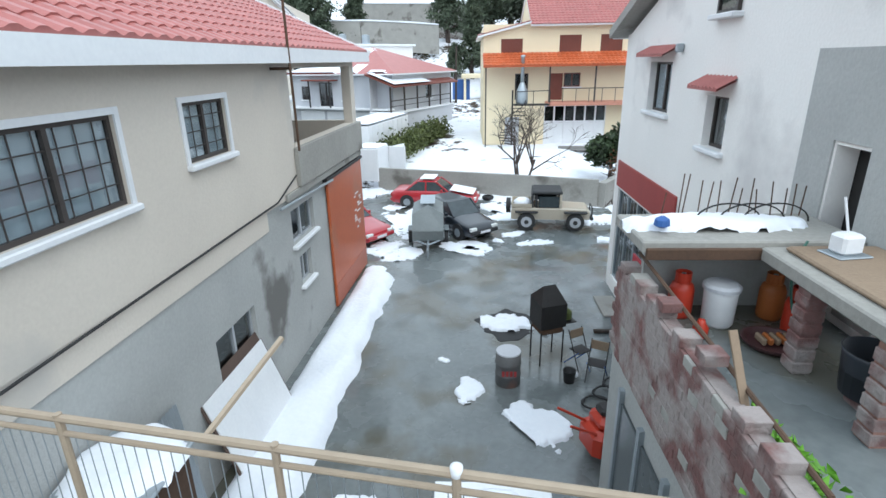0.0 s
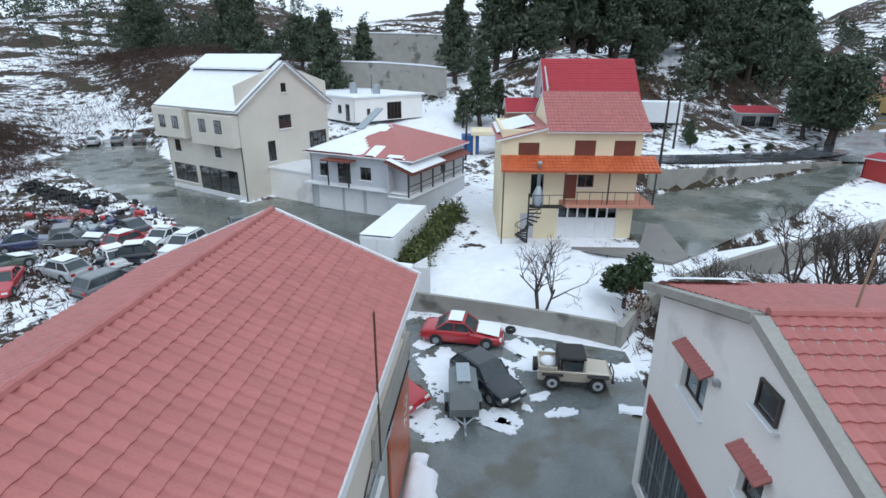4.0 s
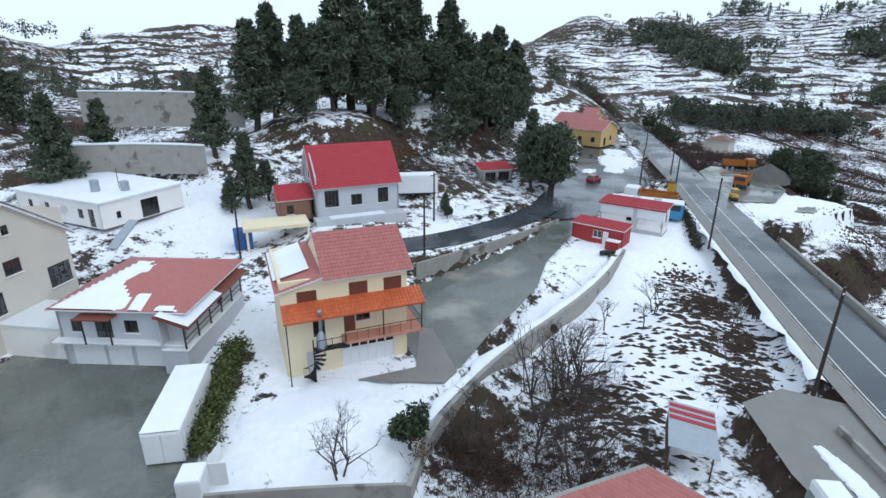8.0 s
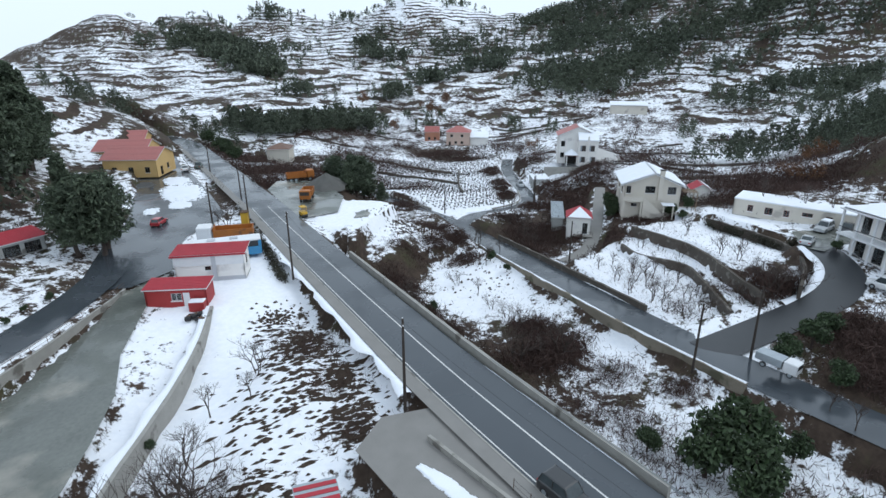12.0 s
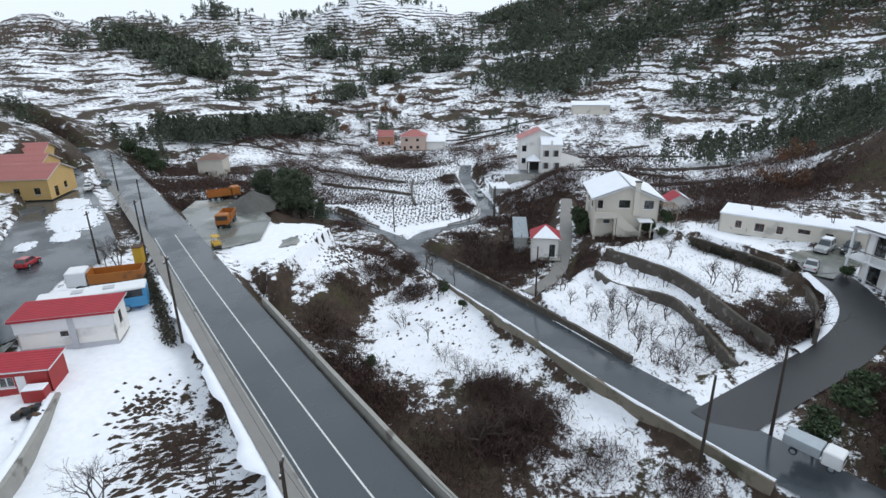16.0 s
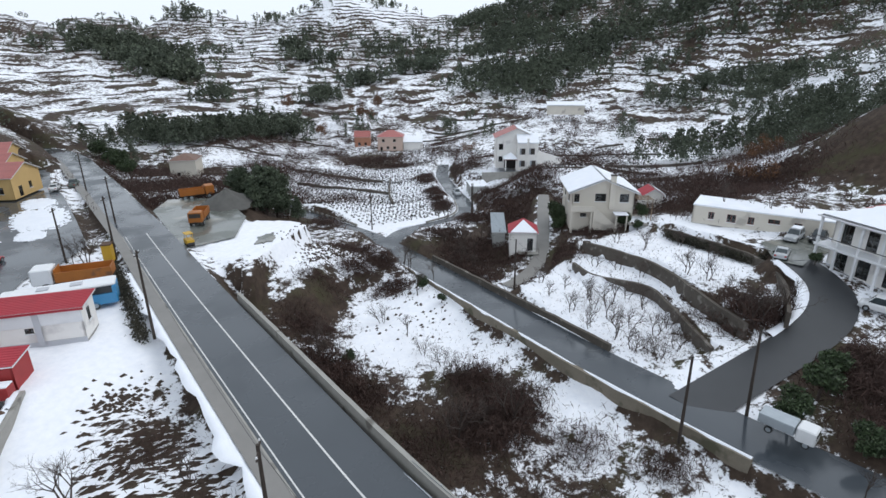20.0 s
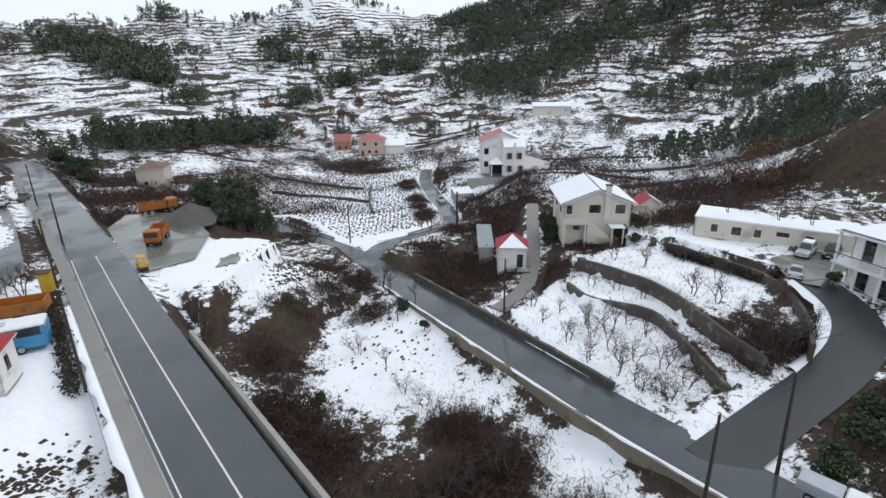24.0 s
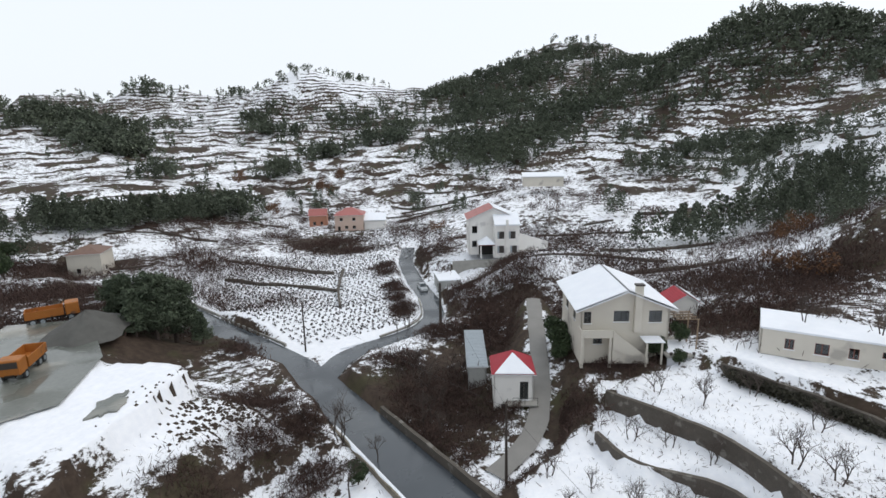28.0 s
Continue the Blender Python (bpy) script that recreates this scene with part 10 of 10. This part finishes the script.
solid("black_tarp", MB().prism(stain, 0.001, 0.012), BLACK, "black plastic sheet under melting snow", "tarpaulin")
brl = thing("oil_drum", "grey steel drum with pale lid used as a fire drum", "drum", at(1.17, 11.25, 0))
part("body", MB().lathe([(0.28, 0), (0.29, 0.02), (0.29, 0.26), (0.305, 0.28), (0.29, 0.3), (0.29, 0.54), (0.305, 0.56), (0.29, 0.58), (0.29, 0.82)], n=24), material("scorched_drum", (0.13, 0.13, 0.13), (0.08, 0.08, 0.08), 0.6, 2, 10, 0.1, c=(0.2, 0.12, 0.1), spots=0.3), brl, "", True)
part("lid", MB().lathe([(0.29, 0.82), (0.28, 0.85), (0.1, 0.86)], n=24), GREYWALL, brl)
for k in range(4):
    part("label_bar", MB().box((-0.16 + k * 0.09, -0.297, 0.33), (-0.1 + k * 0.09, -0.292, 0.47)), REDPAINT, brl, "faded red stencil bar")
gr = thing("grill_oven", "black sheet-metal barbecue oven on tall legs", "grill", at(2.2, 12.3, 0, 20))
part("hood", MB().add([(-0.34, -0.3, 1.0), (0.34, -0.3, 1.0), (0.34, 0.3, 1.0), (-0.34, 0.3, 1.0), (-0.34, -0.3, 1.6), (0.34, -0.3, 1.6), (0.34, 0.3, 1.7), (-0.34, 0.3, 1.7), (-0.16, 0.0, 2.02), (0.16, 0.0, 2.02)], [(0, 1, 5, 4), (1, 2, 6, 5), (2, 3, 7, 6), (3, 0, 4, 7), (4, 5, 9, 8), (6, 7, 8, 9), (5, 6, 9), (7, 4, 8), (3, 2, 1, 0)]), IRON, gr)
part("firebox", MB().cbox((-0.3, -0.27, 0.82), (0.3, 0.27, 0.998), 0.04), RUST, gr)
for a, b in ((-0.3, -0.26), (0.3, -0.26), (-0.3, 0.26), (0.3, 0.26)):
    part("leg", MB().tube((a, b, 0), (a, b, 0.9), 0.02, n=6), IRON, gr)
part("side_shelf", MB().cbox((0.36, -0.2, 1.0), (0.7, 0.2, 1.03), 0.01), IRON, gr)
part("green_bag", MB().lathe([(0.08, 1.03), (0.15, 1.08), (0.14, 1.25), (0.06, 1.32)], (0.5, 0, 0), 12), material("olive_bag", (0.09, 0.11, 0.03), (0.07, 0.09, 0.025), 0.8, 3, 12, 0.2), gr)


def folding_chair(x, y, rot, label):
    th = thing("folding_chair", label, "chair", at(x, y, 0, rot), "folding chairs")
    for s in (-0.2, 0.2):
        part("leg", MB().tube((s, -0.25, 0), (s, 0.2, 0.95), 0.014, n=6), IRON, th)
        part("leg", MB().tube((s, 0.28, 0), (s, -0.2, 0.5), 0.014, n=6), BLUE, th)
    part("seat", MB().cbox((-0.2, -0.22, 0.45), (0.2, 0.14, 0.48), 0.01), IRON, th)
    part("backrest", MB().cbox((-0.2, 0.12, 0.72), (0.2, 0.15, 0.95), 0.01), WOOD, th)
    return th


folding_chair(2.95, 12.0, 30, "folded-out metal chair beside the grill")
folding_chair(3.25, 11.4, -25, "worn metal folding chair in the yard")
solid("dark_bucket", MB().lathe([(0.12, 0), (0.15, 0.3), (0.16, 0.31), (0.13, 0.29), (0.1, 0.03)], n=16), BLACK, "dark bucket under the chair", "bucket", m=at(2.6, 11.3, 0), smooth=True)
ti = thing("rotary_tiller", "bright red garden tiller", "machine", at(2.8, 8.75, 0, 15) @ Matrix.Diagonal((1.35, 1.35, 1.3, 1)))
part("body", MB().cbox((-0.3, -0.25, 0.18), (0.35, 0.28, 0.62), 0.08), REDC, ti)
part("hood", MB().cbox((-0.2, -0.2, 0.6), (0.25, 0.22, 0.8), 0.07), REDC, ti)
part("engine", MB().cbox((-0.15, -0.1, 0.8), (0.15, 0.12, 0.92), 0.03), IRON, ti)
for s in (-0.3, 0.33):
    part("wheel", MB().tube((0.1, s - 0.05, 0.2), (0.1, s + 0.05, 0.2), 0.2, n=14), BLACK, ti)
part("handle", MB().tube((-0.25, -0.15, 0.6), (-0.65, -0.2, 0.85), 0.02, n=6), REDC, ti)
part("handle", MB().tube((-0.25, 0.15, 0.6), (-0.65, 0.2, 0.85), 0.02, n=6), REDC, ti)
for k in range(4):
    mb = MB()
    pv = None
    for j in range(40):
        a = j / 39 * 4 * math.pi
        p = Vector((3.05 + 0.3 * k + (0.3 + 0.04 * math.sin(a * 0.7)) * math.cos(a), 10.4 + 0.3 * (k % 3) + 0.26 * math.sin(a), 0.04 + 0.05 * k + 0.04 * (j % 7) / 7))
        if pv is not None:
            mb.tube(pv, p, 0.02, n=5)
        pv = p
    solid("hose_coil", mb, BLACK, "coil of black hose on the wet concrete", "hose", "hose coils")
cr = thing("tool_crates", "blue crate and tools against the wall", "crate", at(4.2, 12.0, 0, 0))
part("crate", MB().cbox((-0.05, 0.3, 0.0), (0.4, 0.85, 0.42), 0.02), BLUE, cr)
for k in range(7):
    part("tool", MB().tube((pr.uniform(0, 0.4), -1.2 + k * 0.22, 0.02), (pr.uniform(0.2, 0.5), -1.0 + k * 0.2, pr.uniform(0.4, 0.9)), 0.018, n=5), RUST if k % 2 else IRON, cr)
part("timber", MB().cbox((-0.5, 1.6, 0.02), (0.45, 1.72, 0.1), 0.01), WOODPOLE, cr)
part("grey_board", MB().cbox((0.0, 2.6, 0.01), (0.6, 4.0, 0.06), 0.01), CONCRETE, cr)
solid("tyre", tym, BLACK, "loose black tyre against the wall", "tyre", "heap of tyres", m=at(1.35, 28.6, 0.02))
av = thing("roof_aerial", "thin rusty iron pole fixed to the eave", "aerial", LTURN @ at(-3.12, 12.2, 0))
part("pole", MB().tube((0, 0, 5.3), (0.05, -0.2, 9.6), 0.03, n=6), RUST, av)
part("bracket", MB().box((-0.5, -0.03, 7.0), (0.02, 0.03, 7.06)), RUST, av)
a2 = thing("roof_mast", "thin leaning mast with wires on the ridge", "mast", at(7.0, 12.2, 9.7))
part("pole", MB().tube((0, 0, -0.1), (0.3, 0.1, 4.6), 0.03, 0.02, n=6), WOOD, a2)
part("stay", MB().tube((0.2, 0.07, 3.0), (1.2, 0.6, 0.0), 0.008, n=4), IRON, a2)
a3 = thing("roof_mast", "short television mast on the tiled roof", "mast", at(9.4, 12.0, 9.8))
part("pole", MB().tube((0, 0, -0.1), (0, 0, 1.3), 0.02, n=6), IRON, a3)
part("crossbar", MB().tube((-0.25, 0, 1.2), (0.25, 0, 1.2), 0.015, n=5), IRON, a3)

# ---------------------------------------------------------------- apron by the road
lt = thing("lean_shelter", "low shelter with grey and red sheet roof, snow on it", "shed", Matrix.Translation((26.2, 21.3, 0.6)) @ pose(0, 0, 0, 0, 0, 46))
part("roof", MB().box((-0.2, -0.2, 1.5), (5.2, 3.0, 1.56), pose(0, 0, 0, 4, 0, 0)), ZINC, lt)
for k in range(3):
    part("red_strip", MB().box((3.0 + k * 0.75, -0.15, 1.565), (3.4 + k * 0.75, 2.95, 1.6), pose(0, 0, 0, 4, 0, 0)), REDSHEET, lt)
for a, b in ((0, 0), (4.9, 0), (0, 2.7), (4.9, 2.7)):
    part("post", MB().box((a, b, -0.8), (a + 0.1, b + 0.1, 1.55)), RUST, lt)
part("side_panel", MB().box((0.1, 2.72, -0.6), (4.9, 2.78, 1.5)), RUST, lt)
vn = thing("parked_van", "white and green van on the apron", "van", at(26.6, 12.4, 2.1, 62))
part("body", MB().cbox((0, -0.85, 0.35), (4.4, 0.85, 1.15), 0.12), PAINT["green"], vn)
part("upper_body", MB().cbox((1.0, -0.8, 1.15), (4.35, 0.8, 1.95), 0.12), PAINT["white"], vn)
part("windscreen", MB().quad((0.5, -0.74, 1.16), (0.5, 0.74, 1.16), (1.02, 0.7, 1.88), (1.02, -0.7, 1.88)), CARGLASS, vn)
for a in (0.8, 3.5):
    for b in (-0.76, 0.76):
        wheel(vn, a, b, 0.31, 0.31, 0.2)
part("snow_cover", MB().cbox((1.1, -0.7, 1.95), (4.2, 0.7, 2.03), 0.05), SNOW, vn)
car("suv", "black", nose(33.6, 6.5, 2.16, -118), "black estate car parked beside the road", "parked and scrapped cars")
wall_along("wall_ramp_side", [(36.4, 20.2, 2.1), (33.4, 13.6, 2.1), (31.4, 9.0, 2.1)], 0.0, 0.3, -1.2, 0.5, CONCRETE, "low concrete ramp wall with snow on top")
snow_patch(32.5, 16.4, 2.1, 0.7, 3.4, 77.0, 0.12, -0.35, "dirty strip of snow on the apron", 0.5)
fe = thing("wire_fence", "rusty post and wire fence on the apron", "fence")
for k in range(7):
    x, y = 34.2 - k * 0.9, 12.2 - k * 1.5
    part("post", MB().tube((x, y, 1.9), (x, y, 3.2), 0.03, n=6), RUST, fe)
part("wire", MB().tube((34.2, 12.2, 3.1), (28.8, 3.2, 3.1), 0.01, n=4).tube((34.2, 12.2, 2.6), (28.8, 3.2, 2.6), 0.01, n=4), IRON, fe)
# steel guard rail on the valley side of the road
gr_arr, gr_nor = ribbon(MAINROAD[1:4], 1, 0)
grl = thing("guard_rail", "grey steel guard rail with snow along its foot", "guard rail")
mb = MB()
for k in range(len(gr_arr) - 1):
    for a, b in ((0.45, 0.55), (0.6, 0.7)):
        p, q = gr_arr[k], gr_arr[k + 1]
        po, qo = p[:2] - gr_nor[k] * 4.15, q[:2] - gr_nor[k + 1] * 4.15
        mb.add([(po[0], po[1], p[2] + a), (qo[0], qo[1], q[2] + a), (qo[0], qo[1], q[2] + b), (po[0], po[1], p[2] + b)], [(0, 1, 2, 3)])
part("rail", mb, ZINC, grl)
for k in range(0, len(gr_arr), 3):
    po = gr_arr[k][:2] - gr_nor[k] * 4.22
    part("post", MB().box((po[0] - 0.04, po[1] - 0.04, gr_arr[k][2] - 0.5), (po[0] + 0.04, po[1] + 0.04, gr_arr[k][2] + 0.72)), ZINC, grl)
# handrail on the ramp wall
hr = thing("ramp_railing", "rusty iron railing on the ramp wall", "railing")
for (ax, ay, az), (bx, by, bz), ha, hb_ in zip(RAMP, RAMP[1:], (2.45, 2.15, 1.7, 0.6), (2.15, 1.7, 0.6, 0.3)):
    part("rail", MB().tube((ax, ay + 0.15, az + ha + 0.85), (bx, by + 0.15, bz + hb_ + 0.85), 0.03, n=5).tube((ax, ay + 0.15, az + ha + 0.45), (bx, by + 0.15, bz + hb_ + 0.45), 0.02, n=5), RUST, hr)
    nps = max(2, int(math.hypot(bx - ax, by - ay) / 2.0))
    for k in range(nps):
        t = k / nps
        part("post", MB().tube((ax + (bx - ax) * t, ay + (by - ay) * t + 0.15, az + (bz - az) * t + ha + (hb_ - ha) * t), (ax + (bx - ax) * t, ay + (by - ay) * t + 0.15, az + (bz - az) * t + ha + (hb_ - ha) * t + 0.87), 0.028, n=5), RUST, hr)
# snow lying beside roads and on walls
def snow_strip(name, line, off, wid, h, label, seed, lift=0.0, gap=-0.25):
    arr, nor = ribbon(line, 1, 0)
    vs, fs, nv = [], [], 6
    for k in range(len(arr)):
        n_ = noise.noise(Vector((arr[k, 0] * 0.35, arr[k, 1] * 0.35, seed))) + 0.5 * noise.noise(Vector((arr[k, 0] * 1.1, arr[k, 1] * 1.1, seed)))
        ww = max(0.02, wid * (0.75 + 0.7 * n_))
        for j in range(nv + 1):
            v = j / nv
            o = off + ww * v * (1 if wid > 0 else 1)
            o = off + (wid / abs(wid)) * abs(ww) * v if wid else off
            hh = h * (1 - (2 * v - 1) ** 2) * max(0.0, min(1.0, 1 + n_ * 1.5)) - (0.05 if n_ < gap else 0.0)
            vs.append((arr[k, 0] + nor[k, 0] * o, arr[k, 1] + nor[k, 1] * o, arr[k, 2] + lift + hh - 0.02))
    for k in range(len(arr) - 1):
        for j in range(nv):
            i = k * (nv + 1) + j
            fs.append((i, i + 1, i + nv + 2, i + nv + 1))
    return solid(name, MB().add(vs, fs), SNOW, label, "snow", "roadside snow", "", True)


snow_strip("roadside_snow", MAINROAD[1:4], -3.4, -0.7, 0.14, "ploughed snow along the road edge", 3.0, 0.05)
snow_strip("wall_snow", [(-26, 95, 13.8), (-14, 95.5, 13.6), (-4.5, 95, 12.8)], -0.05, 0.65, 0.2, "snow along the top of the retaining wall", 21.0, 0.0, -0.9)
snow_strip("wall_snow", [(-27, 128, 19.5), (-12, 128, 19.2), (3, 126, 18.6)], -0.05, 0.8, 0.25, "snow along the top of the tall retaining wall", 23.0, 0.0, -0.9)
for k_, (x_, y_, a_, b_, r_) in enumerate(((88, 107, 9.5, 4.6, 0.95), (80, 98.5, 3.4, 2.2, 0.9), (74, 99.5, 2.6, 1.5, 0.8), (96, 118, 5.0, 3.0, 1.0))):
    snow_patch(x_, y_, 2.315, a_, b_, 91.0 + k_ * 4.3, 0.14, r_, "dirty snow island on the wet forecourt", 0.7, 40)
for k_, (x_, y_, a_, b_, r_) in enumerate(((-1.3, 23.6, 1.9, 1.5, 0.4), (2.2, 25.2, 1.5, 0.7, 0.1), (0.3, 20.4, 0.9, 0.5, -0.5), (3.0, 21.3, 0.8, 0.35, 0.2), (-2.4, 20.0, 0.9, 0.8, 0.3), (6.6, 25.0, 0.9, 0.5, 0.0))):
    snow_patch(x_, y_, 0.004, a_, b_, 131.0 + k_ * 3.7, 0.05, r_, "thin tracked snow round the parked cars", 0.9, 34)
snow_strip("roadside_snow", MAINROAD[3:7], 4.9, 1.4, 0.3, "thick snow bank beside the pavement", 5.0, 0.0, -0.9)
snow_strip("roadside_snow", LOWROAD[2:9], 2.9, 0.55, 0.16, "snow along the lane's wall", 7.0, 0.42)
snow_strip("roadside_snow", LANEROAD[1:6], 2.1, 0.6, 0.14, "snow along the narrow lane", 9.0, 0.0)
snow_strip("roadside_snow", LANEROAD[1:6], -2.1, -0.6, 0.14, "snow along the narrow lane", 11.0, 0.0)
snow_strip("roadside_snow", SIDEROAD[3:8], 2.35, 1.5, 0.3, "curved bank of snow beside the side road", 13.0, 0.02, -0.9)
snow_strip("roadside_snow", RETLINE[1:], 0.05, 1.2, 0.16, "snow along the retaining wall", 15.0, 0.08, -0.6)
wall_along("wall_lane", [(x, y, z) for x, y, z in LOWROAD[11:14]], -3.1, -0.3, -0.5, 0.5, CONCRETE, "low concrete wall round the vineyard")
wall_along("wall_vineyard", [(x, y, z) for x, y, z in LANEROAD[2:6]], 2.3, 0.3, -0.5, 0.45, CONCRETE, "low concrete wall along the lane")
snow_patch(2.5, 38.5, 1.0, 5.5, 2.6, 51.0, 0.1, 0.2, "trampled snow before the yellow house", 0.8, 40, zfun=lambda x, y: ground(x, y) + 0.01)
clear = [(91.5 + (2.6 + 0.5 * math.sin(3 * a_) + 0.4 * math.sin(7 * a_ + 1)) * math.cos(a_), 61.0 + (1.4 + 0.3 * math.sin(4 * a_ + 2) + 0.22 * math.sin(9 * a_)) * math.sin(a_ + 0.3)) for a_ in [k_ * 2 * math.pi / 40 for k_ in range(40)]]
solid("heap_clearing", MB().prism(clear, 1.6, 1.86), LOT, "grey wet gravel showing through the snow", "gravel")

# ---------------------------------------------------------------- roof tiles of the workshop house
tw_, cl_ = (LY1 + 0.65 - LY0) / 78, Vector((RX - EX, 0, RZ - EZ)).length / 13
tile_mb = MB()
prof = [(0.0, 0.012), (0.07, 0.055), (0.16, 0.06), (0.235, 0.03), (0.30, 0.012), (tw_, 0.012)]
vs = [(x, 0.0, z + 0.032) for x, z in prof] + [(x, cl_ * 1.06, z + 0.004) for x, z in prof] + [(0, 0, 0.0), (tw_, 0, 0.0)]
tile_mb.add(vs, [(k, k + 1, 7 + k, 6 + k) for k in range(5)] + [(12, 13, 5, 4, 3, 2, 1, 0)])
tile_me = tile_mb.data("tile")
tile_me.materials.append(TILE)
sl = Vector((RX - EX, 0, RZ - EZ)).normalized()
basis = Matrix(((0, sl.x, -sl.z, 0), (1, 0, 0, 0), (0, sl.z, sl.x * -1 * -1, 0), (0, 0, 0, 1)))
up_ = Vector((0, 1, 0)).cross(sl)
up_ = up_ if up_.z > 0 else -up_
basis = Matrix(((0, sl.x, up_.x, 0), (1, sl.y, up_.y, 0), (0, sl.z, up_.z, 0), (0, 0, 0, 1)))
rest = MB()
for c in range(13):
    for k in range(78):
        p = Vector((EX, LY0 - 0.3 + k * tw_, EZ + 0.01)) + sl * (cl_ * c)
        m = Matrix.Translation(p) @ basis
        if 36 <= k < 59:
            o = new("tile", tile_me)
            o.parent = lroof
            o.matrix_basis = m
        else:
            rest.add([m @ Vector(v) for v in tile_mb.v], tile_mb.f)
sl2 = Vector((EX - RX, 0, RZ - EZ)).normalized()
up2 = Vector((-sl2.z, 0, sl2.x))
up2 = up2 if up2.z > 0 else -up2
b2 = Matrix(((0, sl2.x, up2.x, 0), (1, 0, 0, 0), (0, sl2.z, up2.z, 0), (0, 0, 0, 1)))
for c in range(13):
    for k in range(78):
        m = Matrix.Translation(Vector((2 * RX - EX, LY0 - 0.3 + k * tw_, EZ + 0.01)) + sl2 * (cl_ * c)) @ b2
        rest.add([m @ Vector(v) for v in tile_mb.v], tile_mb.f)
part("tiles", rest, TILEJ, lroof, "red clay tiles in straight courses")["kind"] = "stuff"

solid("apron_slab", MB().prism([(6.9, 40.0), (12.0, 40.0), (14.6, 46.5), (15.8, 46.0), (15.1, 38.2), (13.4, 37.0)], 0.9, 1.12), PAVING, "bare beige concrete apron beside the yellow house", "pavement", "", "structure")
